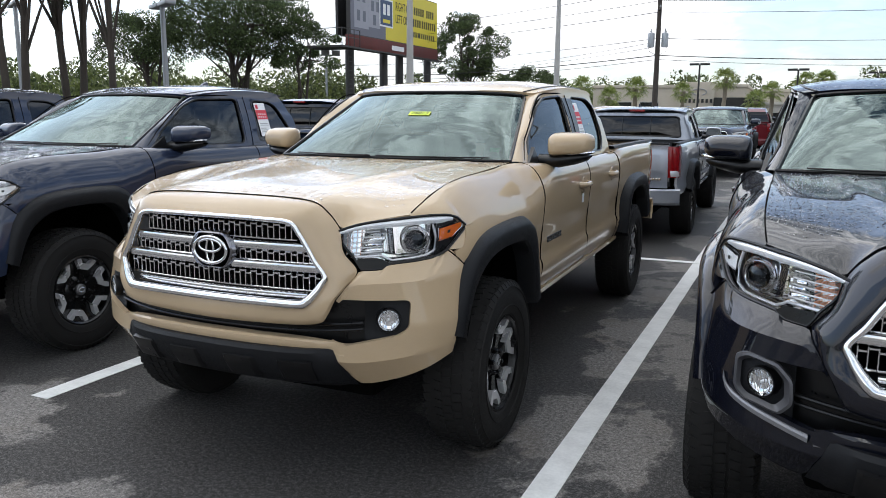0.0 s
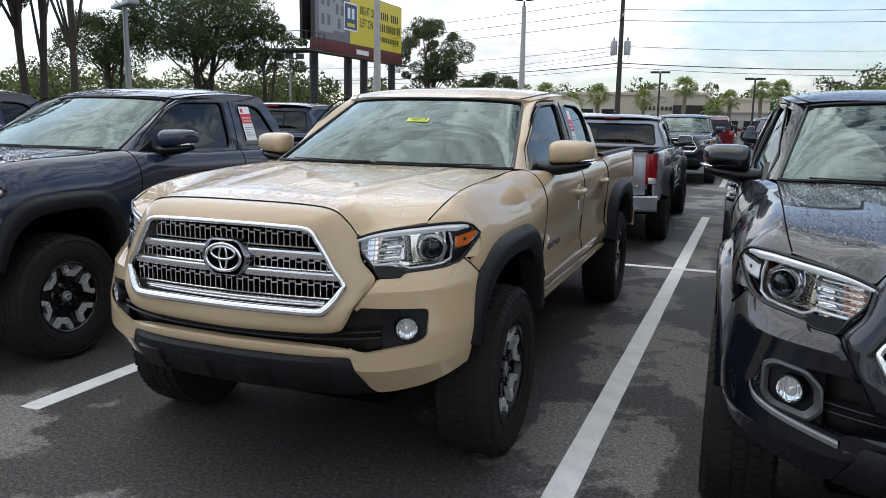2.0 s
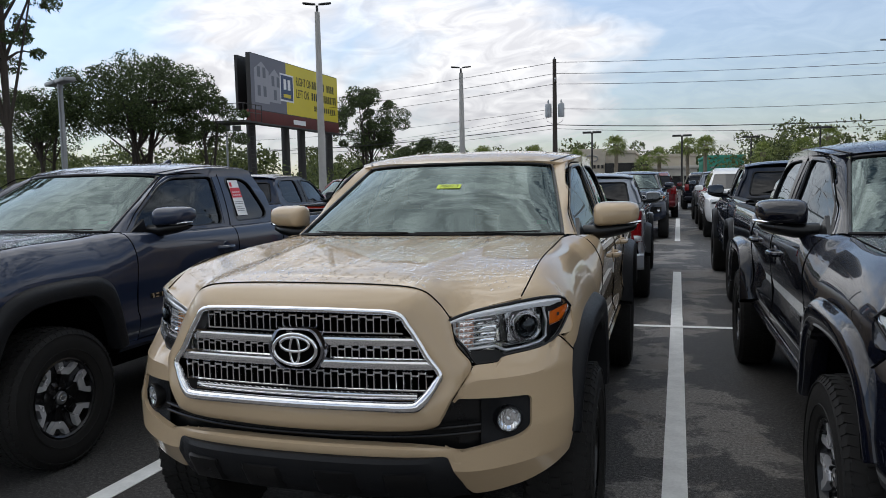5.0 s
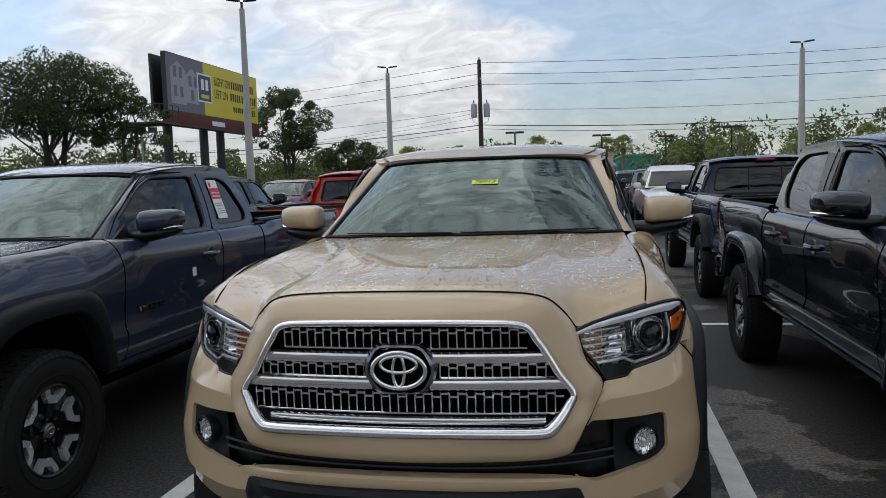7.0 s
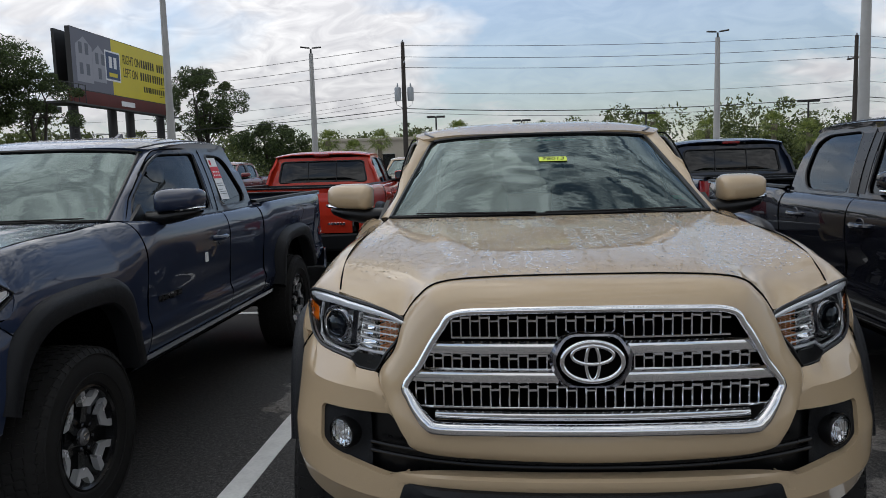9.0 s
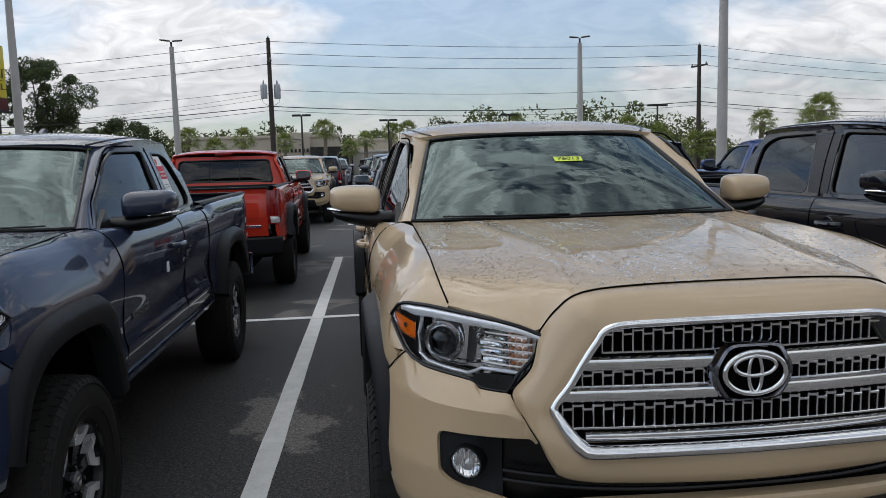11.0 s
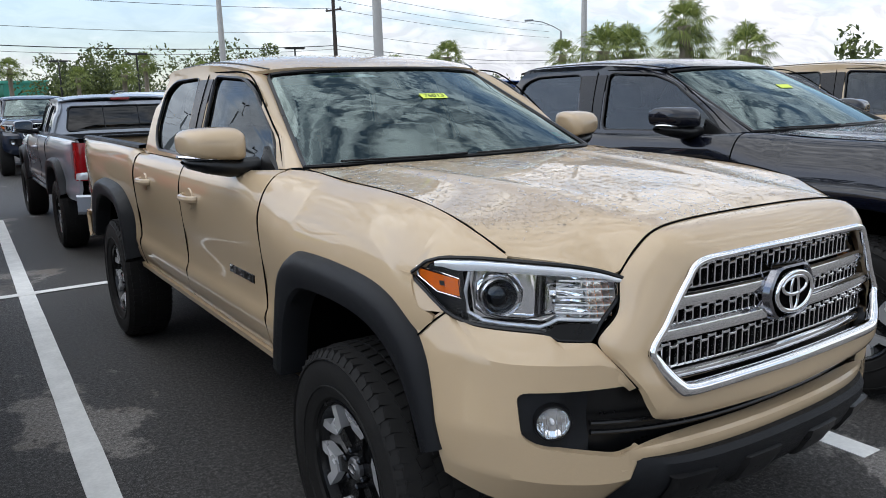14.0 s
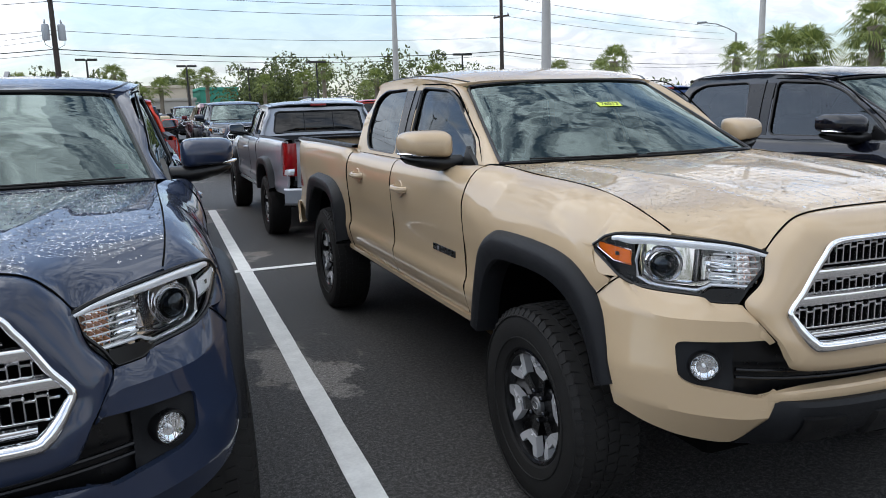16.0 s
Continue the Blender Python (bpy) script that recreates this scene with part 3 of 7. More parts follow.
def flare_parts(truck, yc, nose):
    """A grained plastic wheel-arch flare on each side, with its liner."""
    n = 44
    po = smooth_path(ARCH if nose else [(-0.53, 0.60), (-0.49, 0.78), (-0.44, 0.90), (-0.35, 0.965), (-0.21, 1.003), (0.0, 1.015), (0.22, 1.013), (0.34, 0.985), (0.44, 0.90), (0.50, 0.78), (0.56, 0.66)], n)
    pi = smooth_path(ARCH_IN if nose else [(-0.44, 0.56), (-0.40, 0.73), (-0.345, 0.83), (-0.26, 0.885), (-0.15, 0.903), (0.0, 0.912), (0.16, 0.906), (0.26, 0.875), (0.345, 0.80), (0.405, 0.72), (0.46, 0.60)], n)
    rows = []
    for (yo, zo), (yi, zi) in zip(po, pi):
        xs = side_x(yo + yc, zo)
        if nose and yo < -0.34:
            k = min(1.0, (-0.34 - yo) / 0.05)
            xs += (bumper_x(yo + 0.006, min(zo, 0.865)) - xs) * k
        crest = hermite([(-0.52, 0.897), (-0.40, 0.913), (-0.2, 0.929), (0.6, 0.938)], yo) if nose else 0.955
        row = []
        for f, x in ((0.0, xs - 0.012), (0.0, xs + 0.006), (0.10, xs + 0.55 * (crest - xs)), (0.22, crest - 0.006), (0.34, crest), (0.70, crest - 0.002), (0.93, crest - 0.008), (1.0, crest - 0.02), (1.02, crest - 0.10), (1.02, 0.60)):
            row.append((x, yc + yo + (yi - yo) * f, zo + (zi - zo) * f))
        rows.append(row)
    fl = grid([r[:9] for r in rows])
    bmesh.ops.recalc_face_normals(fl, faces=fl.faces[:])
    outward(fl, (0.3, yc, 0.4))
    pair("fender_flare", fl, FLARE, truck, "grained black plastic wheel arch flare")
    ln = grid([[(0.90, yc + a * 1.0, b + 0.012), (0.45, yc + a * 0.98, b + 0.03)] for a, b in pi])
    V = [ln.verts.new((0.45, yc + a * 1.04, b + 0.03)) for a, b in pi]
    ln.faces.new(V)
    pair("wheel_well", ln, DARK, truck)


def lamp_y(x, z):
    return hermite([(0.48, -0.735), (0.50, -0.722), (0.578, -0.683), (0.665, -0.612), (0.706, -0.567), (0.77, -0.495), (0.815, -0.432), (0.838, -0.385), (0.854, -0.335)], x) + 0.18 * (z - 1.0)


LAMP_TOP = [(0.494, 1.052), (0.55, 1.073), (0.609, 1.086), (0.712, 1.097), (0.77, 1.101), (0.809, 1.099), (0.836, 1.084), (0.854, 1.047)]
LAMP_LOW = [(0.494, 1.040), (0.515, 1.0), (0.558, 0.948), (0.584, 0.908), (0.644, 0.909), (0.662, 0.925), (0.676, 0.927), (0.732, 0.931), (0.779, 0.938), (0.804, 0.951), (0.820, 0.966), (0.838, 1.003), (0.854, 1.046)]


def lamp_patch(x0, x1, lo, hi, d, nx=20, nz=8, clip=True):
    """A sheet inside the headlamp, d behind its lens."""
    G = []
    for i in range(nz):
        row = []
        for j in range(nx):
            x = x0 + (x1 - x0) * j / (nx - 1)
            zl = lo(x) if callable(lo) else lo
            zh = hi(x) if callable(hi) else hi
            if clip:
                zl, zh = max(zl, hermite(LAMP_LOW, x)), min(zh, hermite(LAMP_TOP, x))
            z = zl + (zh - zl) * i / (nz - 1)
            row.append((x - 0.60 * d, lamp_y(x, z) + 0.80 * d, z))
        G.append(row)
    return outward(grid(G), (0.2, 0.5, 1.0))


def headlamp(truck, full):
    def top(x):
        return hermite(LAMP_TOP, x)

    def low(x):
        return hermite(LAMP_LOW, x)
    bm = lamp_patch(0.494, 0.854, low, top, 0.085, 30, 8)
    rim_bm = lamp_patch(0.494, 0.854, low, top, 0.0, 30, 8)
    faces = rim_bm.faces[:]
    rim(rim_bm, 0.095)
    bmesh.ops.delete(rim_bm, geom=faces, context="FACES_ONLY")
    join(bm, rim_bm)
    for h in pair("headlamp", bm, LAMPSILVER, truck, "clear headlamp with black housing and chrome insides"):
        sx = 1 if h.data.vertices[0].co.x > 0 else -1

        def put(name, b, m, label="", angle=35.0):
            if sx < 0:
                b2 = mirror(b)
                b.free()
                b = b2
            return part(name, b, m, h, label, angle)
        put("lens", lamp_patch(0.494, 0.854, low, top, 0.0, 34, 10), LENS, "clear plastic lens").visible_shadow = False
        ring = [(x, top(x)) for x in np.linspace(0.496, 0.852, 22)] + [(x, low(x)) for x in np.linspace(0.850, 0.498, 26)]
        put("gasket", tube([(x, lamp_y(x, z) + 0.002, z) for x, z in ring], 0.0055, 6, True), TRIM, "thin black gasket")
        put("reflector_bowl", lamp_patch(0.545, 0.790, lambda x: low(x) + 0.012, lambda x: top(x) - 0.004, 0.040, 26, 8), CHROME, "chrome reflector bowl")
        put("top_reflector", lamp_patch(0.515, 0.800, lambda x: top(x) - hermite([(0.5, 0.014), (0.6, 0.029), (0.74, 0.034), (0.80, 0.020)], x), lambda x: top(x) - 0.005, 0.016, 24, 5), LAMPSILVER, "bright upper strip")
        # sky reflection on the lens's upper edge, painted as a pale strip
        brow = []
        for x in np.linspace(0.500, 0.826, 30):
            zt_ = top(x) - 0.001
            w_ = hermite([(0.50, 0.014), (0.6, 0.022), (0.72, 0.028), (0.79, 0.032), (0.826, 0.016)], x)
            brow.append([(x - 0.6 * d, lamp_y(x, zt_) + 0.8 * d, zt_ + e) for d, e in ((-0.001, -w_), (-0.003, -0.6 * w_), (-0.001, -0.25 * w_), (0.005, -0.002), (0.012, 0.001))])
        put("lens_brow", outward(grid(brow), (0.3, 0.2, 0.8)), BROW, "pale strip painted as sky reflection on the lens edge", 60)
        put("lower_band", lamp_patch(0.690, 0.846, low, lambda x: low(x) + 0.006, 0.001, 16, 3), TRIM, "black lower edge")
        put("outer_cover", lamp_patch(0.787, 0.852, low, lambda x: top(x) - 0.003, 0.014, 12, 8), TRIM, "black outer cover")
        put("inner_cover", lamp_patch(0.496, 0.516, low, lambda x: top(x) - 0.012, 0.016, 8, 6), TRIM, "black inner cover")
        put("lower_wedge", lamp_patch(0.566, 0.668, low, lambda x: hermite([(0.54, 0.950), (0.638, 0.948), (0.655, 0.936), (0.668, 0.926)], x), -0.003, 24, 4), TRIM, "black lower wedge")
        put("amber_marker", lamp_patch(0.796, 0.845, lambda x: hermite([(0.79, 1.002), (0.826, 1.014), (0.845, 1.046)], x), lambda x: hermite([(0.79, 1.043), (0.845, 1.064)], x), 0.005, 10, 6, False), AMBER, "amber side marker")
        edge = [(0.794, 1.000), (0.827, 1.011), (0.847, 1.046), (0.847, 1.068), (0.82, 1.060), (0.794, 1.047)]
        put("marker_frame", tube([(x - 0.6 * 0.004, lamp_y(x, z) + 0.8 * 0.004, z) for x, z in edge], 0.0024, 6, True), CHROME, "thin chrome frame")
        put("marker_core", lamp_patch(0.816, 0.823, 1.028, 1.040, 0.002, 3, 3, False), INK)
        # fluted inner reflector
        G = []
        for i in range(22):
            f = i / 21
            row = []
            for k in range(12):
                x = 0.578 + 0.063 * k / 11 + 0.012 * f
                z = 0.958 + (top(x) - 0.030 - 0.958) * f
                d = 0.014 + 0.010 * abs(math.sin(math.pi * 2.5 * f)) + 0.014 * math.sin(math.pi * k / 11)
                row.append((x - 0.6 * d, lamp_y(x, z) + 0.8 * d, z))
            G.append(row)
        put("inner_reflector", outward(grid(G), (0.2, 0.5, 1.0)), FOGREF, "fluted bright reflector", 20)
        for k in range(5):
            z = 0.968 + 0.019 * k
            x0 = 0.530 - 0.003 * k
            put("rib", tube([(x - 0.6 * 0.010, lamp_y(x, z) + 0.8 * 0.010, z + 0.004 * (x - x0) / 0.085) for x in np.linspace(x0, x0 + 0.112, 6)], 0.0024, 6), LAMPSILVER)
        # added louvres at the inner end: amber bulb's reflection painted towards the grille, silver towards the outside
        amber, silver = bmesh.new(), bmesh.new()
        for k in range(4):
            for i in range(5):
                x, z0 = 0.522 + 0.016 * k, 0.960 + 0.0195 * i
                if z0 + 0.015 > top(x) - 0.008:
                    continue
                y = lamp_y(x, z0) + 0.014
                q = [(x, y, z0), (x - 0.42 * 0.036, y + 0.91 * 0.036, z0), (x - 0.42 * 0.036, y + 0.91 * 0.036, z0 + 0.015), (x, y, z0 + 0.015)]
                join(amber, plate(q, 0.0010, (0.91, 0.42, 0)))
                join(silver, plate([(p[0] + 0.0014, p[1] + 0.0006, p[2]) for p in q], 0.0010, (0.91, 0.42, 0)))
        put("amber_louvres", amber, AMBERREF, "added louvres coloured as the amber bulb's reflection", 0)
        put("silver_louvres", silver, LAMPSILVER, "", 0)
        for x0, x1, z0, mt in ((0.644, 0.662, 0.968, CHROME), (0.662, 0.680, 0.958, DARKCHROME)):
            G = []
            for i in range(10):
                z = z0 + (top(x1) - 0.036 - z0) * i / 9
                row = []
                for k in range(8):
                    x = x0 + (x1 - x0) * k / 7 - 0.012 * i / 9
                    d = 0.014 + 0.02 * math.sin(math.pi * k / 7)
                    row.append((x - 0.6 * d, lamp_y(x, z) + 0.8 * d, z))
                G.append(row)
            put("middle_reflector", outward(grid(G), (0.2, 0.5, 1.0)), mt)
        px, pz = 0.733, 1.006
        c = Vector((px - 0.6 * 0.024, lamp_y(px, pz) + 0.8 * 0.024, pz))
        m = look((0, 0, 0), (0.50, -0.86, 0.0)).to_4x4()
        for nm, prof, mt, lb in (("projector_shroud", [(0.057, 0.03), (0.058, -0.004), (0.055, -0.007), (0.046, 0.010)], BRIGHT, "silver projector shroud"),
                                 ("projector_ring", [(0.046, 0.03), (0.046, -0.010), (0.043, -0.015), (0.040, -0.012), (0.038, 0.02)], BRIGHT, "silver projector ring"),
                                 ("projector_lens", [(0.039, 0.004), (0.036, -0.012), (0.026, -0.022), (0.013, -0.028), (0.0, -0.030)], SIDEGLASS, "glass projector lens"),
                                 ("projector_bowl", [(0.039, 0.008), (0.03, 0.020), (0.018, 0.022), (0.012, 0.012), (0.0, 0.010)], LAMPSILVER, "")):
            b = lathe(prof, 28, "z")
            bmesh.ops.transform(b, matrix=Matrix.Translation(c) @ m, verts=b.verts[:])
            put(nm, b, mt, lb)
        put("lower_shadow", lamp_patch(0.66, 0.782, lambda x: low(x) + 0.004, 0.944, 0.022, 12, 4), TRIM, "black floor of the lamp")
        drl = [(0.545, 0.958), (0.556, 0.955), (0.60, 0.957), (0.640, 0.958), (0.654, 0.948), (0.672, 0.939), (0.731, 0.943), (0.764, 0.949), (0.786, 0.968), (0.786, 1.02), (0.776, 1.066)]
        put("running_light", tube([(p[0] - 0.6 * 0.005, lamp_y(p[0], p[1]) + 0.8 * 0.005, p[1]) for p in drl], 0.0050, 8), BROW, "bright running light bar")
        if full:
            drl2 = [(0.560, 0.967), (0.640, 0.970), (0.69, 0.955), (0.735, 0.956), (0.760, 0.965), (0.771, 0.985), (0.768, 1.04)]
            put("light_guide", tube([(p[0] - 0.6 * 0.014, lamp_y(p[0], p[1]) + 0.8 * 0.014, p[1]) for p in drl2], 0.0028, 5), CHROME)


G_OUT = [(0, -0.692, 1.167), (0.25, -0.702, 1.166), (0.395, -0.718, 1.156), (0.457, -0.713, 1.116), (0.500, -0.702, 1.057), (0.525, -0.722, 0.975), (0.572, -0.705, 0.905), (0.550, -0.755, 0.850), (0.523, -0.793, 0.803), (0.497, -0.802, 0.750), (0.462, -0.808, 0.715), (0.33, -0.825, 0.700), (0, -0.845, 0.694)]
G_IN = [(0, -0.833, 1.106), (0.24, -0.827, 1.104), (0.362, -0.818, 1.096), (0.400, -0.814, 1.055), (0.432, -0.810, 1.005), (0.463, -0.806, 0.950), (0.503, -0.801, 0.892), (0.490, -0.808, 0.858), (0.467, -0.822, 0.822), (0.440, -0.834, 0.792), (0.412, -0.840, 0.782), (0.30, -0.846, 0.779), (0, -0.853, 0.777)]


def whole_ring(half):
    return list(half) + [(-x, y, z) for x, y, z in half[-2:0:-1]]


def grille_y(x, z):
    return -0.832 + 0.16 * x * x + 0.055 * (z - 0.80)


def front_end(truck, full, dark_grille=False):
    out, inn = smooth_path(whole_ring(G_OUT), 144, True), smooth_path(whole_ring(G_IN), 144, True)
    rows = []
    for o, i in zip(out, inn):
        d = o - i
        dirn = d / np.linalg.norm(d) + np.array([0, -1.0, 0])
        dirn /= np.linalg.norm(dirn)
        rows.append([o + (i - o) * f + dirn * b for f, b in ((0, 0), (0.10, 0.006), (0.3, 0.017), (0.55, 0.020), (0.8, 0.012), (0.95, 0.003), (1.0, -0.004))])
    bm = outward(grid(rows, closed_v=True), (0, -0.3, 0.9))
    rim(bm, 0.02)
    part("grille_surround", bm, SAND, truck, "body-coloured surround of the grille")
    fin_m, bar_m = (TRIM, GUN) if dark_grille else (BRIGHT, BRIGHT)
    # chrome frame of the grille
    pts, rad = [], []
    for p in inn:
        q = p * np.array([0.972, 1, 1])
        q[2] = 0.94 + (q[2] - 0.94) * 0.955
        q[1] -= 0.004
        pts.append(q)
        rad.append(0.0100 + 0.0085 * max(0.0, min(1.0, (0.90 - p[2]) / 0.1)))
    part("grille_frame", tube(pts, rad, 10, True, up=(0, 1, 0)), CHROME, truck, "bright chrome frame of the grille", 60)
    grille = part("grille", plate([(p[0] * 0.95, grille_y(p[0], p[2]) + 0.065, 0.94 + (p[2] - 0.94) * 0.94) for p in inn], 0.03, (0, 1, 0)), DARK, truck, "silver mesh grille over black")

    def width(z):
        return hermite([(0.795, 0.415), (0.84, 0.445), (0.892, 0.475), (1.0, 0.408), (1.08, 0.352)], z)
    for zc in (0.993, 0.917):
        for sx in (1, -1):
            w = width(zc) + 0.008
            path = [(sx * x, grille_y(x, zc) + 0.004, zc) for x in np.linspace(0.085, w, 12)]
            part("grille_bar", tube(path, 0.0125, 8, flat=1.45), bar_m, grille, "silver grille bar")
    w = 0.41
    part("lower_bar", tube([(x, grille_y(x, 0.806) + 0.006, 0.811) for x in np.linspace(-w, w, 24)], 0.010, 8, flat=1.4), bar_m, grille, "silver lower grille bar")
    # mesh of upright fins with short links
    if full:
        meshes = []
        for zl in (0, 1):
            for hgt in (0.062, 0.046, 0.066):
                b = box((-0.0023, -0.009, -hgt / 2), (0.0023, 0.002, hgt / 2), 0.0010, 1)
                zz = hgt / 2 - (0.005 if zl else 0.014)
                box((0.0, -0.012, zz - 0.0034), (0.025, 0.000, zz + 0.0034), 0.0015, 1, b)
                box((0.0, -0.011, -hgt / 2), (0.025, 0.001, -hgt / 2 + 0.006), 0.001, 1, b)
                me = bpy.data.meshes.new("fin")
                b.to_mesh(me)
                b.free()
                me.materials.append(fin_m)
                meshes.append(me)
        for r, (zc, hgt) in enumerate(((1.047, 0.062), (0.955, 0.046), (0.862, 0.066))):
            wz = width(zc) - 0.004
            k = int(wz / 0.025)
            for i in range(-k, k + 1):
                x = i * 0.025 - 0.0125
                if abs(x) < (0.05 if r != 1 else 0.10) and abs(zc - 0.955) < 0.05:
                    continue
                ob = new("fin", meshes[(i % 2) * 3 + r])
                ob.parent = grille
                ob.location = (x, grille_y(x, zc) + 0.018, zc)
    else:
        b = bmesh.new()
        for zc, hgt in ((1.040, 0.058), (0.955, 0.040), (0.866, 0.062)):
            k = int(width(zc) / 0.05)
            for i in range(-k, k + 1):
                x = i * 0.05
                box((x - 0.004, grille_y(x, zc) + 0.005, zc - hgt / 2), (x + 0.004, grille_y(x, zc) + 0.03, zc + hgt / 2), 0, 1, b)
        part("mesh_insert", b, fin_m, grille, "silver grille mesh")
    # badge carrier: faceted plate with an oval ring
    yb = grille_y(0, 0.965)
    b = bmesh.new()
    oct_a = [(0.116, 0.0), (0.075, 0.076), (-0.075, 0.076), (-0.116, 0.0), (-0.075, -0.076), (0.075, -0.076)]
    rings = [[(x * f, yb + dy, 0.965 + z * f) for x, z in round_poly(oct_a, 0.03, 3)] for f, dy in ((1.0, 0.03), (1.0, -0.006), (0.93, -0.020), (0.86, -0.024), (0.80, -0.018))]
    grid(rings, b, closed_u=True)
    outward(b, (0, yb + 0.1, 0.965))
    badge = part("badge", b, DARKCHROME, truck, "dark chrome badge carrier", 25)
    part("badge_back", lathe([(0.0, 0.0), (0.09, 0.0), (0.09, 0.01), (0.0, 0.01)], 32, "y"), DARK, badge)
    back = badge.children[0]
    back.scale = (0.86, 1, 0.58)
    back.location = (0, yb - 0.0215, 0.965)

    def ellipse(cx, cz, a, c, r, n=36):
        return tube([(cx + a * math.cos(t), yb - 0.026, cz + c * math.sin(t)) for t in np.linspace(0, 2 * math.pi, n, endpoint=False)], r, 8, True, up=(0, 1, 0))
    part("badge_ring", ellipse(0, 0.965, 0.0775, 0.0515, 0.0072), CHROME, badge, "chrome oval ring", 60)
    part("badge_oval", ellipse(0, 0.965 + 0.017, 0.053, 0.024, 0.0056), CHROME, badge, "", 60)
    part("badge_oval", ellipse(0, 0.965 - 0.002, 0.017, 0.046, 0.0052), CHROME, badge, "", 60)

    # bumper corners with the fog lamp opening
    zt = [(0.49, 0.765), (0.521, 0.802), (0.545, 0.842), (0.580, 0.904), (0.644, 0.905), (0.662, 0.921), (0.676, 0.923), (0.732, 0.927), (0.779, 0.934), (0.804, 0.948), (0.818, 0.964), (0.85, 0.930), (0.888, 0.878)]
    zb = [(0.49, 0.60), (0.525, 0.52), (0.566, 0.452), (0.70, 0.478), (0.80, 0.518), (0.888, 0.575)]
    G = []
    levels = [(0, f / 8) for f in range(8)] + [(1, f / 18) for f in range(18)] + [(2, f / 8) for f in range(9)]
    for band, f in levels:
        row = []
        zl = hermite(zb, 0.87), crease_low(0.87), crease_high(0.87), 0.88
        ze = zl[band] + (zl[band + 1] - zl[band]) * f
        xe = bumper_x(arch_y(ze) + 0.014, min(ze, 0.865))
        a0, a1 = radians(30.5), math.asin(min(1.0, (xe / 0.888) ** (2.3 / 2)))
        for j in range(44):
            u = j / 43
            x = 0.888 * math.sin(a0 + (a1 - a0) * u) ** (2 / 2.3)
            z0, z3 = hermite(zb, x), hermite(zt, x)
            z1 = min(max(crease_low(x), z0 + 0.004), z3 - 0.02)
            z2 = max(min(crease_high(x), z3 - 0.006), z1 + 0.01)
            lo, hi = ((z0, z1), (z1, z2), (z2, z3))[band]
            z = lo + (hi - lo) * f
            y = plan_y(x, z)
            if band == 2:
                seam = hermite([(0.80, -0.455), (0.816, -0.430), (0.85, -0.388), (0.888, -0.345)], x)
                top = hermite([(0.49, -0.802), (0.523, -0.792), (0.55, -0.753), (0.572, -0.706), (0.60, lamp_y(0.60, z3) - 0.006)], x) if x < 0.60 else lamp_y(x, z3) - 0.006 if x < 0.80 else seam
                y = plan_y(x, z2) * (1 - f) + top * f - 0.010 * math.sin(math.pi * f) * max(0.0, 1 - u * 1.6)
            row.append((x - hermite([(0.45, 0.03), (0.55, 0.01), (0.65, 0.0)], z) * u ** 4, y, z))
        G.append(row)
    bm = outward(grid(G), (0.2, 0.3, 0.7))
    hole = round_poly([(0.44, 0.8085), (0.758, 0.797), (0.760, 0.690), (0.725, 0.664), (0.548, 0.626), (0.44, 0.655)], 0.022, 4)
    cut(bm, hole, (0, 2))
    rim(bm, 0.025)
    pair("bumper_corner", bm, SAND, truck, "body-coloured bumper corner", 24)
    # band under the intake
    rows = []
    for z, e in ((0.652, -0.035), (0.651, 0.006), (0.644, 0.016), (0.628, 0.020), (0.610, 0.016), (0.600, -0.02)):
        rows.append([(x, plan_y(x, z) - e * max(-0.2, 1 - (abs(x) / 0.525) ** 6), z - 0.012 * (abs(x) / 0.53) ** 4) for x in np.linspace(-0.545, 0.545, 48)])
    part("bumper_band", outward(grid(rows), (0, 0, 0.63)), SAND, truck, "body-coloured bumper band")
    # grained valance with pads
    rows = []
    for z, e, w in ((0.616, -0.01, 0.50), (0.614, 0.035, 0.50), (0.600, 0.052, 0.508), (0.56, 0.060, 0.522), (0.51, 0.058, 0.538), (0.465, 0.045, 0.548), (0.445, 0.02, 0.552), (0.44, -0.12, 0.552)):
        rows.append([(x, plan_y(x, z) - e * (1 - (abs(x) / (w + 0.003)) ** 10), z) for x in np.linspace(-w, w, 60)])
    bm = outward(grid(rows), (0, 0, 0.53))
    val = part("valance", bm, FLARE, truck, "grained black plastic lower valance")
    for xc, hw in ((-0.37, 0.07), (-0.135, 0.075), (0.135, 0.075), (0.37, 0.07)):
        rows = []
        for z, e in ((0.572, 0.050), (0.566, 0.068), (0.545, 0.071), (0.49, 0.066), (0.478, 0.064), (0.472, 0.04)):
            rows.append([(x, plan_y(x, z) - e + (0.012 if abs(x - xc) > hw * 0.98 else 0), z) for x in np.linspace(xc - hw, xc + hw, 12)])
        part("pad", outward(grid(rows), (0, 0, 0.53)), TRIM, val, "smooth black pad")
    # lower intake
    rows = [[(x, plan_y(x, 0.70) + 0.06, z) for x in np.linspace(-0.66, 0.66, 40)] for z in (0.60, 0.70, 0.82)]
    intake = part("lower_intake", outward(grid(rows), (0, 0, 0.7)), TRIM, truck, "black lower air intake")
    for z in (0.668, 0.692):
        part("slat", tube([(x, plan_y(x, 0.70) + 0.030, z + 0.018 * (abs(x) / 0.6) ** 3) for x in np.linspace(-0.60, 0.60, 40)], 0.008, 8, flat=0.8), TRIM, intake, "glossy black slat")
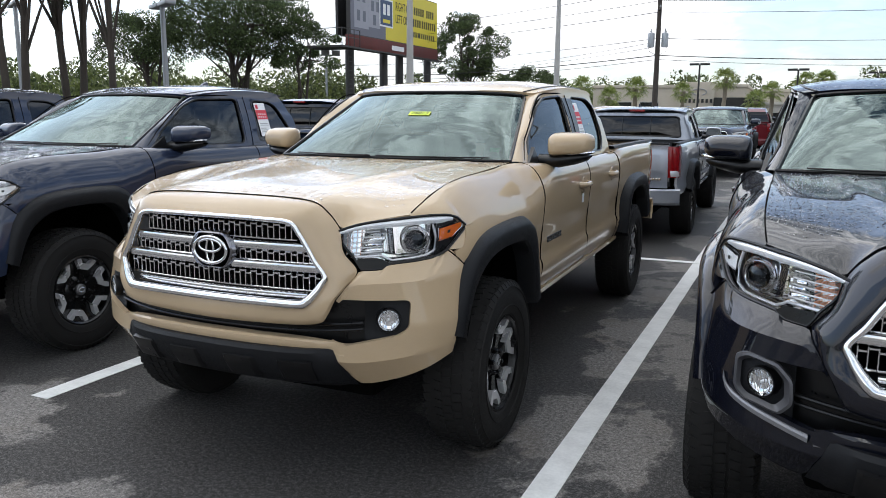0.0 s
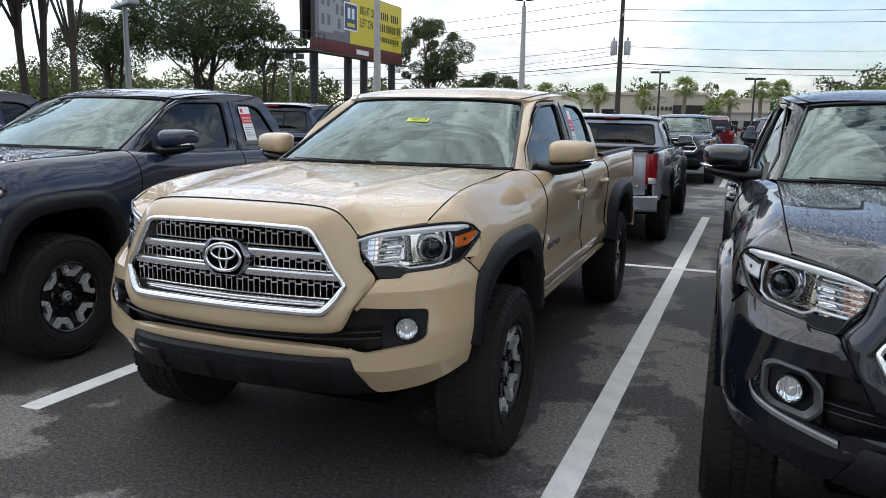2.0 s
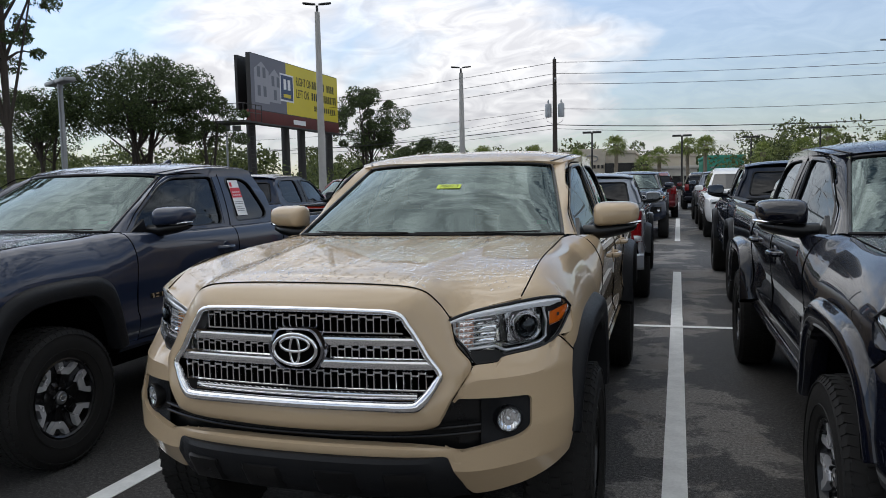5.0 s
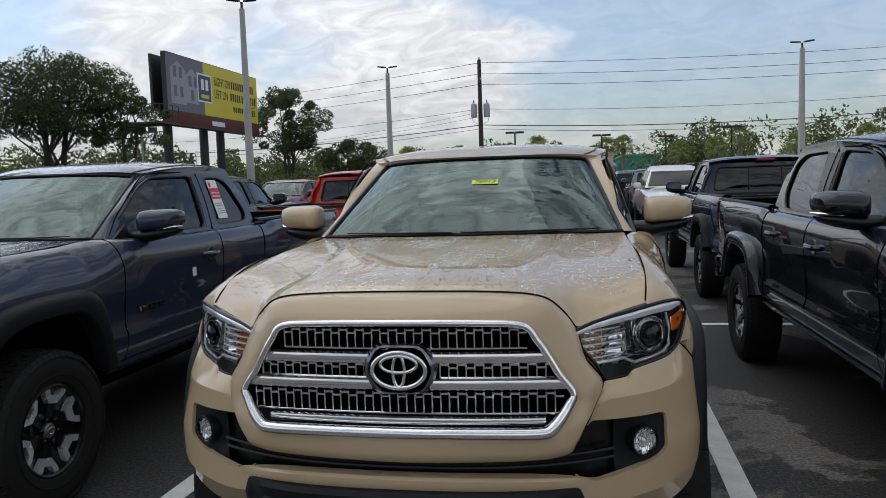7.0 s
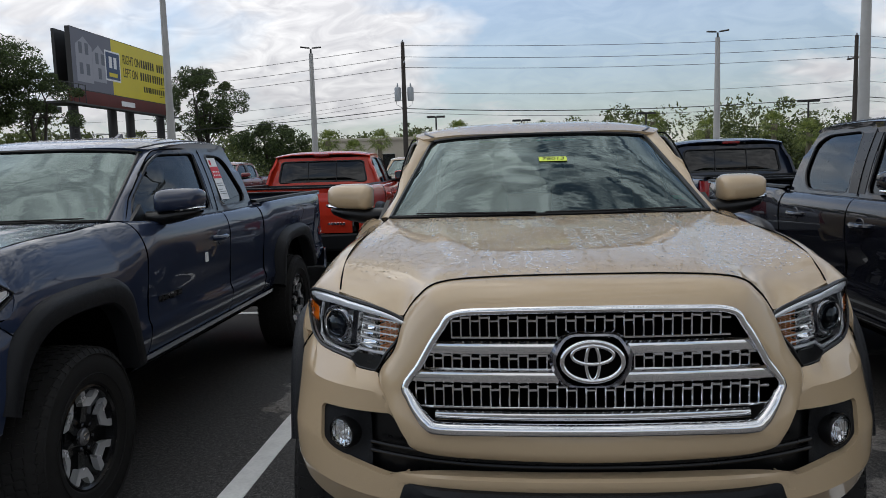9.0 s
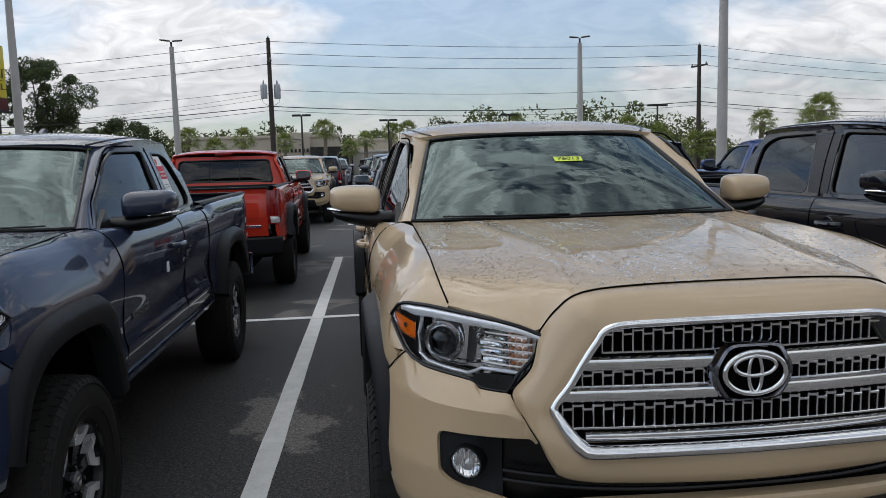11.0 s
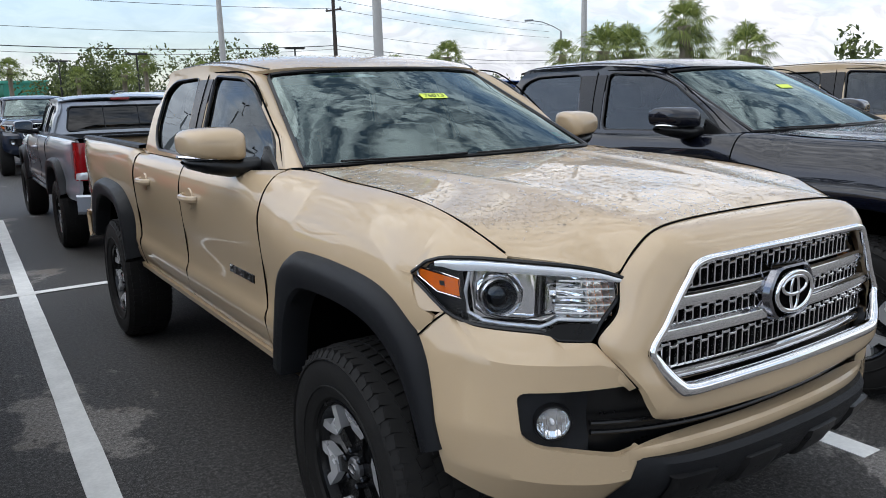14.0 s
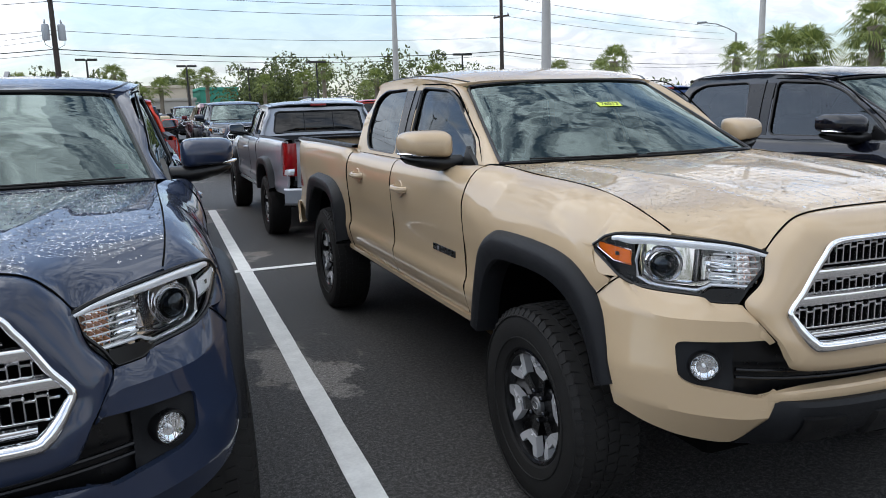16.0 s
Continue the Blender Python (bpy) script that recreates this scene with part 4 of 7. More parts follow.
    # fog lamps
    for sx in (1, -1):
        fx, fz = 0.692, 0.722
        fy = plan_y(fx, fz) + 0.004
        G = []
        for z in np.linspace(0.62, 0.812, 28):
            row = []
            for x in np.linspace(0.60, 0.772, 26):
                d = math.hypot(x - fx, z - fz)
                y = plan_y(x, z) + hermite([(0.53, 0.05), (0.60, 0.035), (0.74, 0.018), (0.765, 0.012)], x)
                sc = max(0.0, min(1.0, (0.105 - d) / 0.05))
                row.append((sx * x, y * (1 - sc) + max(y, fy + 0.012) * sc, z))
            G.append(row)
        fb = part("fog_bezel", outward(grid(G), (0, 0.3, 0.7)), FLARE, truck, "black fog lamp bezel")
        turn = Matrix.Translation((sx * fx, fy + 0.004, fz)) @ Matrix.Rotation(sx * radians(30), 4, "Z") @ Matrix.Diagonal((0.84, 0.84, 0.84, 1))

        def put(name, b, m, label="", angle=35.0):
            bmesh.ops.transform(b, matrix=turn, verts=b.verts[:])
            return part(name, b, m, fb, label, angle)
        put("bezel_ring", lathe([(0.056, 0.06), (0.056, 0.006), (0.053, -0.002), (0.049, -0.003), (0.047, 0.001), (0.047, 0.008)], 32, "y"), TRIM)
        put("reflector", lathe([(0.048, 0.0), (0.043, 0.008), (0.028, 0.013), (0.012, 0.015), (0.0, 0.016)], 14, "y"), FOGREF, "bright fog reflector", 0)
        put("bulb", lathe([(0.0, 0.003), (0.004, 0.004), (0.006, 0.008), (0.006, 0.020)], 12, "y"), LAMPSILVER, "small bulb shield")
        b = bmesh.new()
        for k in (-3, -2, -1, 1, 2, 3):
            h = math.sqrt(0.043 ** 2 - (k * 0.012) ** 2)
            tube([(k * 0.012, 0.004, q * h) for q in (-1, 0, 1)], 0.0011, 5, False, b)
        put("flutes", b, CHROME)
        put("fog_lens", lathe([(0.048, -0.001), (0.037, -0.008), (0.02, -0.013), (0.0, -0.014)], 28, "y"), LENS, "clear fog lamp lens").visible_shadow = False


def rain_drops(skin, count, level, seed):
    """Small flattened beads of water strewn over what lies flat in a skin."""
    r2 = np.random.default_rng(seed)
    skin.normal_update()
    faces = [f for f in skin.faces if f.normal.z > level]
    area = np.array([f.calc_area() for f in faces])
    pick = r2.choice(len(faces), size=count * 2, p=area / area.sum())
    V, F = [], []
    for k in pick:
        f = faces[int(k)]
        w = r2.dirichlet((1, 1, 1, 1)[:len(f.verts)])
        p = sum((v.co * float(c) for v, c in zip(f.verts, w)), Vector((0, 0, 0)))
        if noise.noise(p * 4.5) + 0.5 * noise.noise(p * 13) < r2.uniform(-0.75, 0.35) - 0.15:
            continue
        n = f.normal
        a = n.cross(Vector((0, 1, 0))).normalized()
        b = n.cross(a)
        r = 0.0012 + 0.0030 * r2.random() ** 2.2
        i = len(V)
        turn = r2.uniform(0, 6.28)
        for q, h in ((1.0, 0.0), (0.72, 0.36)):
            for j in range(6):
                t = turn + math.pi * j / 3
                V.append(p + (a * math.cos(t) + b * math.sin(t)) * r * q + n * r * h)
        V.append(p + n * r * 0.52)
        for j in range(6):
            m = (j + 1) % 6
            F.append((i + j, i + m, i + 6 + m, i + 6 + j))
            F.append((i + 6 + j, i + 6 + m, i + 12))
        F.append(tuple(i + 5 - j for j in range(6)))
        if len(V) > count * 13:
            break
    me = bpy.data.meshes.new("drops")
    me.from_pydata([tuple(v) for v in V], [], F)
    bm = bmesh.new()
    bm.from_mesh(me)
    bpy.data.meshes.remove(me)
    bmesh.ops.recalc_face_normals(bm, faces=bm.faces[:])
    return bm


def hood_parts(truck, full):
    rear = [(0, 0.50, 1.246), (0.25, 0.51, 1.246), (0.42, 0.54, 1.245), (0.50, 0.56, 1.242), (0.57, 0.58, 1.240), (0.63, 0.60, 1.240), (0.699, 0.625, 1.240)]
    mid = [(0, 0.05, 1.231), (0.24, 0.05, 1.231), (0.40, 0.05, 1.228), (0.48, 0.05, 1.222), (0.55, 0.05, 1.218), (0.62, 0.05, 1.217), (0.700, 0.05, 1.217)]
    near = [(0, -0.40, 1.206), (0.23, -0.40, 1.205), (0.37, -0.395, 1.199), (0.44, -0.39, 1.189), (0.51, -0.375, 1.181), (0.60, -0.36, 1.177), (0.700, -0.33, 1.180)]
    tip = [(0, -0.60, 1.188), (0.24, -0.605, 1.187), (0.385, -0.615, 1.178), (0.450, -0.61, 1.156), (0.510, -0.59, 1.135), (0.60, -0.535, 1.132), (0.700, -0.455, 1.142)]
    lip = [(0, -0.689, 1.171), (0.25, -0.699, 1.170), (0.393, -0.715, 1.160), (0.455, -0.710, 1.120), (0.503, -0.696, 1.063), (0.60, -0.632, 1.090), (0.702, -0.540, 1.107)]
    half = surface([rear, mid, near, tip, lip], 28, 34)
    full_rows = [[np.array([-p[0], p[1], p[2]]) for p in r[:0:-1]] + r for r in half]
    # raised creases beside the centre
    for r in full_rows:
        for p in r:
            if abs(p[0]) > 0.42:
                e = hood_half(p[1])
                p[0] = math.copysign(0.42 + (abs(p[0]) - 0.42) * (e - 0.42) / 0.28, p[0])
            a = abs(p[0])
            line = 0.50 - 0.20 * (0.6 - p[1]) / 1.3
            if p[1] > -0.55:
                p[2] += 0.007 * math.exp(-((a - line) / 0.035) ** 2) * min(1, (p[1] + 0.55) / 0.3) * min(1, max(0, (0.6 - p[1]) / 0.2))
    bm = outward(grid(full_rows), (0, 0, 0.5))
    drops = rain_drops(bm, 15000, 0.93, 5) if full else None
    rim(bm, 0.018)
    part("hood", bm, SAND, truck, "body-coloured hood beaded with rain", 50)
    if drops:
        tagged(part("rain_water", drops, WATER, truck, "clear rain drops"), kind="stuff")
    G = [[(x, 0.50 + 0.255 * abs(x / 0.70) ** 2.2 * 0.5 + dy, 1.244 - 0.004 * abs(x) + dz) for x in np.linspace(-0.70, 0.70, 30)] for dy, dz in ((-0.01, -0.02), (0.005, -0.006), (0.04, 0.0), (0.06, 0.004))]
    part("cowl", outward(grid(G), (0, 0.5, 0.8)), TRIM, truck, "black plastic cowl")


def windshield_grid(nu=40, nv=22):
    base = [(0, 0.535, 1.247), (0.25, 0.550, 1.247), (0.50, 0.590, 1.245), (0.64, 0.622, 1.243), (0.703, 0.645, 1.242)]
    mid = [(0, 0.845, 1.442), (0.23, 0.858, 1.440), (0.44, 0.900, 1.433), (0.57, 0.945, 1.424), (0.632, 0.985, 1.416)]
    top = [(0, 1.185, 1.612), (0.21, 1.196, 1.611), (0.39, 1.235, 1.605), (0.50, 1.280, 1.598), (0.558, 1.325, 1.590)]
    half = surface([base, mid, top], nu // 2, nv)
    return [[np.array([-p[0], p[1], p[2]]) for p in r[:0:-1]] + r for r in half]


def cab_parts(truck, R, cab, full, tag_text):
    wg = windshield_grid()
    part("windshield", outward(grid(wg), (0, 2, 1)), WINDSHIELD, truck, "sloping windshield reflecting clouds")
    edge = [r[-1] for r in wg]
    loop = [r[-1] for r in wg] + wg[-1][::-1][1:] + [r[0] for r in wg[::-1]][1:] + wg[0][1:-1]
    part("windshield_seal", tube([p + np.array([0, -0.002, 0.003]) for p in loop[::2]], 0.0095, 6, True), TRIM, truck)
    n_, m_ = len(wg), len(wg[0])
    inner = [[np.array(wg[i][j]) + np.array([0, 0.004, -0.006]) for j in range(m_)] for i in range(n_)]
    for sl in (slice(0, 3), slice(m_ - 3, m_)):
        part("windshield_border", outward(grid([r[sl] for r in inner]), (0, 2, 1)), DARK, truck, "black printed border")
    part("windshield_border", outward(grid(inner[n_ - 2:]), (0, 2, 1)), DARK, truck, "black printed border")
    if full:
        part("green_sticker", outward(grid([r[m_ - 8:m_ - 5] for r in inner[3:5]]), (0, 2, 1)), GREENPAPER, truck, "small green sticker")
    # roof
    zr = [(1.17, 1.614), (1.3, 1.650), (1.5, 1.684), (1.9, 1.706), (R - 0.25, 1.700), (R - 0.05, 1.668)]
    wd = [(1.3, 0.585), (1.45, 0.655), (1.8, 0.675), (R, 0.672)]

    def roof_edge(y):
        return hermite(wd, y), hermite(zr, y) - 0.048
    G = []
    for i in range(30):
        v = i / 29
        row = []
        for j in range(37):
            u = -1 + 2 * j / 36
            y = (1.188 + 0.150 * abs(u) ** 2.2) * (1 - v) + (R - 0.045 - 0.05 * u * u) * v
            w, _ = roof_edge(y)
            row.append((u * w, y, hermite(zr, y) - 0.048 * abs(u) ** 3.4))
        G.append(row)
    bm = outward(grid(G), (0, 1.9, 1.0))
    if full:
        tagged(part("rain_water", rain_drops(bm, 2500, 0.93, 9), WATER, truck, "clear rain drops"), kind="stuff")
    part("roof", rim(bm, 0.015), SAND, truck, "body-coloured cab roof wet with rain", 50)
    for sx in (1, -1):
        part("roof_seam", tube([(sx * 0.92 * roof_edge(y)[0], y, hermite(zr, y) - 0.048 * 0.92 ** 3.4 + 0.001) for y in np.linspace(1.32, R - 0.12, 24)], 0.007, 6, flat=0.5), TRIM, truck)
    # cab side above the belt
    nu, nv = 46, 16
    G = []
    for i in range(nv):
        v = i / (nv - 1)
        yf = hermite([(0, 0.70), (0.5, 0.985), (0.85, 1.235), (1, 1.40)], v)
        yr = hermite([(0, R), (0.5, R - 0.022), (0.8, R - 0.065), (1, R - 0.15)], v)
        row = []
        for j in range(nu):
            y = yf + (yr - yf) * j / (nu - 1)
            w, zt = roof_edge(max(y, 1.40))
            zb = belt(y)[0]
            z = zb + (zt - zb) * v
            x = gx(z) * (1 - v ** 3) + w * v ** 3 if v > 0.6 else gx(z)
            x += 0.012 * math.sin(math.pi * v)
            row.append((x - cab_in(y, v), y, z))
        G.append(row)
    bm = outward(grid(G), (0, 1.6, 1.3))
    front = [(0.790, 1.238), (0.988, 1.395), (1.168, 1.524), (1.32, 1.580), (1.665, 1.600), (1.605, 1.236)]
    if cab != "double":
        front[4:] = [(1.775, 1.590), (1.725, 1.236)]
    if cab == "double":
        rear = [(1.815, 1.232), (1.895, 1.604), (2.33, 1.594), (2.455, 1.540), (2.455, 1.33), (2.36, 1.238)]
    else:
        rear = [(1.90, 1.245), (1.945, 1.580), (2.17, 1.575), (2.26, 1.54), (2.39, 1.30), (2.34, 1.25)]
    polys = [round_poly(front, 0.05, 4), round_poly(rear, 0.06, 4)]
    for p in polys:
        cut(bm, p, (1, 2))
    rim(bm, 0.03)

    def glass_x(y, z, d=0.016):
        v = (z - 1.222) / 0.40
        x = gx(z) + 0.012 * math.sin(math.pi * max(0, min(1, v)))
        return x - cab_in(y, max(0.0, min(1.0, v))) - d
    pair("cab_side", bm, SAND, truck, "body-coloured door frames and pillars")
    for sx in (1, -1):
        for k, p in enumerate(polys):
            b = bmesh.new()
            c = (sum(q[0] for q in p) / len(p), sum(q[1] for q in p) / len(p))
            rows = [[(sx * glass_x(c[0] + (q[0] - c[0]) * f, c[1] + (q[1] - c[1]) * f), c[0] + (q[0] - c[0]) * f, c[1] + (q[1] - c[1]) * f) for q in p] for f in (1.02, 0.7, 0.35, 0.02)]
            grid(rows, b, closed_u=True)
            outward(b, (0, 1.6, 1.3))
            part("side_window", b, SIDEGLASS if k == 0 or cab == "double" else PRIVACY, truck, "side window reflecting the sky")
            part("window_seal", tube([(sx * glass_x(q[0], q[1], 0.006), q[0], q[1]) for q in p], 0.0085, 6, True), TRIM, truck)
        # black pillar between the windows
        ya, yb_ = ((1.622, 1.672), (1.798, 1.885)) if cab == "double" else ((1.742, 1.782), (1.885, 1.930))
        G = [[(sx * (glass_x(0, z, 0) + 0.0035), ya[0] + (ya[1] - ya[0]) * f + g * ((yb_[0] + (yb_[1] - yb_[0]) * f) - (ya[0] + (ya[1] - ya[0]) * f)), z) for g in np.linspace(0, 1, 5)] for f, z in ((f, 1.238 + 0.35 * f) for f in np.linspace(0, 1, 8))]
        for r in G:
            for q in range(len(r)):
                y, z = r[q][1], r[q][2]
                r[q] = (sx * (glass_x(y, z, 0) + 0.003), y, z)
        part("pillar_trim", rim(outward(grid(G), (0, 1.6, 1.3)), 0.01), TRIM if cab == "double" else SAND, truck)
        # seam of the doors in the frame
        seam = smooth_path([(0.735, 1.243), (0.85, 1.32), (1.02, 1.452), (1.20, 1.570), (1.36, 1.608), (1.70 if cab == "double" else 1.82, 1.618)], 30)
        part("door_seam", tube([(sx * (glass_x(y, z, 0) + 0.001), y, z) for y, z in seam], 0.0040, 5), DARK, truck)
        yb2 = (1.725, 1.788) if cab == "double" else (1.845, 1.895)
        part("door_seam", tube([(sx * (glass_x(1.7, z, 0) + 0.004), yb2[0] + (yb2[1] - yb2[0]) * (z - 1.22) / 0.39 - 0.035, z) for z in np.linspace(1.222, 1.61, 10)], 0.003, 5), DARK, truck)
    # pillar between windshield and door frame
    A = smooth_path([(edge[k][0], edge[k][1], edge[k][2]) for k in (0, 7, 14, 21)], 24)
    D = []
    for k in range(24):
        v = k / 23
        yf = hermite([(0, 0.70), (0.5, 0.985), (0.85, 1.235), (1, 1.40)], v)
        w, zt = roof_edge(1.40)
        zb = belt(yf)[0]
        z = zb + (zt - zb) * v
        x = gx(z) * (1 - v ** 3) + w * v ** 3 if v > 0.6 else gx(z)
        x += 0.012 * math.sin(math.pi * v) - cab_in(yf, v)
        D.append(np.array([x, yf, z]))
    G = [[a, a * 0.68 + d * 0.32 + np.array([0.004, -0.006, 0.004]), a * 0.3 + d * 0.7 + np.array([0.004, -0.004, 0.003]), d] for a, d in zip(A, D)]
    bm = outward(grid([smooth_path(r, 9) for r in G]), (0, 1.6, 1.2))
    pair("windshield_pillar", bm, SAND, truck, "body-coloured windshield pillar", 60)
    # back of the cab
    G = []
    for i in range(16):
        v = i / 15
        z = 0.80 + (1.612 - 0.80) * v
        row = []
        for u in np.linspace(-1, 1, 30):
            w = (side_x(R, z) if z < 1.2 else gx(z)) - 0.004
            row.append((u * w, R - 0.02 - 0.075 * max(0, (z - 1.2) / 0.42) ** 1.5 - 0.05 * u ** 4, z))
        G.append(row)
    bm = outward(grid(G), (0, 1.2, 1.2))
    rw = round_poly([(-0.63, 1.268), (0.63, 1.268), (0.575, 1.560), (-0.575, 1.560)], 0.05, 4)
    cut(bm, rw, (0, 2))
    part("cab_back", rim(bm, 0.015), SAND, truck, "body-coloured back of the cab")

    def back_y(x, z):
        return R - 0.02 - 0.075 * max(0, (z - 1.2) / 0.42) ** 1.5 - 0.05 * abs(x / 0.74) ** 4
    b = bmesh.new()
    rows = [[(q[0] * f, back_y(q[0] * f, 1.41 + (q[1] - 1.41) * f) - 0.004, 1.41 + (q[1] - 1.41) * f) for q in rw] for f in (1.03, 0.7, 0.35, 0.02)]
    part("rear_window", outward(grid(rows, b, closed_u=True), (0, 1.2, 1.4)), PRIVACY, truck, "dark rear window")
    part("rear_window_seal", tube([(q[0], back_y(*q) + 0.004, q[1]) for q in rw], 0.012, 6, True), TRIM, truck)
    for x in (-0.2, 0.2):
        part("slider_bar", tube([(x, back_y(x, z) + 0.003, z) for z in np.linspace(1.275, 1.555, 6)], 0.0045, 5), TRIM, truck)
    part("high_brake_light", box((-0.11, R - 0.10, 1.628), (0.11, R - 0.028, 1.660), 0.008), REDLENS, truck, "red high brake light")
    # cabin
    part("dashboard", box((-0.66, 0.62, 0.95), (0.66, 0.98, 1.19), 0.06, 3), CABIN, truck, "dark dashboard")
    part("cabin_floor", box((-0.76, 0.60, 0.50), (0.76, R - 0.06, 0.60)), CABIN, truck)
    for sx in (1, -1):
        part("door_trim", box((sx * 0.775 - 0.012, 0.72, 0.58), (sx * 0.775 + 0.012, R - 0.08, 1.205), 0.01), CABIN, truck)
        seats = [1.50] + ([2.10] if cab == "double" else [])
        for ys in seats:
            part("seat", box((sx * 0.36 - 0.25, ys - 0.42, 0.62), (sx * 0.36 + 0.25, ys + 0.10, 0.86), 0.06, 3), SEATCLOTH, truck, "grey cloth seat")
            m = Matrix.Translation((sx * 0.36, ys + 0.10, 0.80)) @ Matrix.Rotation(radians(-16), 4, "X")
            part("seat_back", box((-0.24, -0.06, 0.0), (0.24, 0.06, 0.56), 0.05, 3, None, m, 0.85), SEATCLOTH, truck)
            m = Matrix.Translation((sx * 0.36, ys + 0.27, 1.36)) @ Matrix.Rotation(radians(-10), 4, "X")
            part("headrest", box((-0.12, -0.045, 0.0), (0.12, 0.045, 0.17), 0.04, 3, None, m), SEATCLOTH, truck)
    if full:
        m = Matrix.Translation((0.37, 1.06, 1.08)) @ Matrix.Rotation(radians(-62), 4, "X")
        b = tube([(0.18 * math.cos(a), 0.18 * math.sin(a), 0) for a in np.linspace(0, 2 * math.pi, 28, endpoint=False)], 0.015, 8, True)
        box((-0.17, -0.02, -0.02), (0.17, 0.02, 0.01), 0.01, 1, b)
        bmesh.ops.transform(b, matrix=m, verts=b.verts[:])
        part("steering_wheel", b, CABIN, truck)
        # wipers
        for x0, x1 in ((0.60, -0.02), (-0.06, -0.58)):
            b = tube([(x, 0.545 + 0.13 * abs(x / 0.7) ** 2.2 - 0.02 + 0.012 * math.sin(3 * (x - x0)), 1.262) for x in np.linspace(x0, x1, 16)], 0.0042, 6)
            part("wiper", b, TRIM, truck, "black wiper")
        if tag_text is None:
            return
        # stock tag behind the glass
        i0, j0 = min(((i, j) for i in range(2, 20) for j in range(2, 37)), key=lambda q: np.linalg.norm(wg[q[0]][q[1]] - np.array([0.035, 0.93, 1.50])))
        p = Vector(wg[i0][j0])
        eu = (Vector(wg[i0][j0 + 2]) - Vector(wg[i0][j0 - 2])).normalized()
        ev = (Vector(wg[i0 + 2][j0]) - Vector(wg[i0 - 2][j0])).normalized()
        nn = eu.cross(ev).normalized()
        tag = part("stock_tag", plate([p + nn * 0.004 + eu * a + ev * c for a, c in ((-0.066, -0.022), (0.066, -0.022), (0.066, 0.022), (-0.066, 0.022))], 0.001, -nn), YELLOW, truck, "yellow stock number tag", 0)
        if tag_text:
            cu = bpy.data.curves.new("number", "FONT")
            cu.body, cu.size, cu.align_x, cu.align_y, cu.extrude = tag_text, 0.043, "CENTER", "CENTER", 0.0003
            cu.shear = 0.15
            cu.materials.append(INK)
            tx = new("number", cu)
            tx.matrix_world = Matrix.Translation(p + nn * 0.0052) @ Matrix((eu, ev, nn)).transposed().to_4x4()
            tx.parent = tag


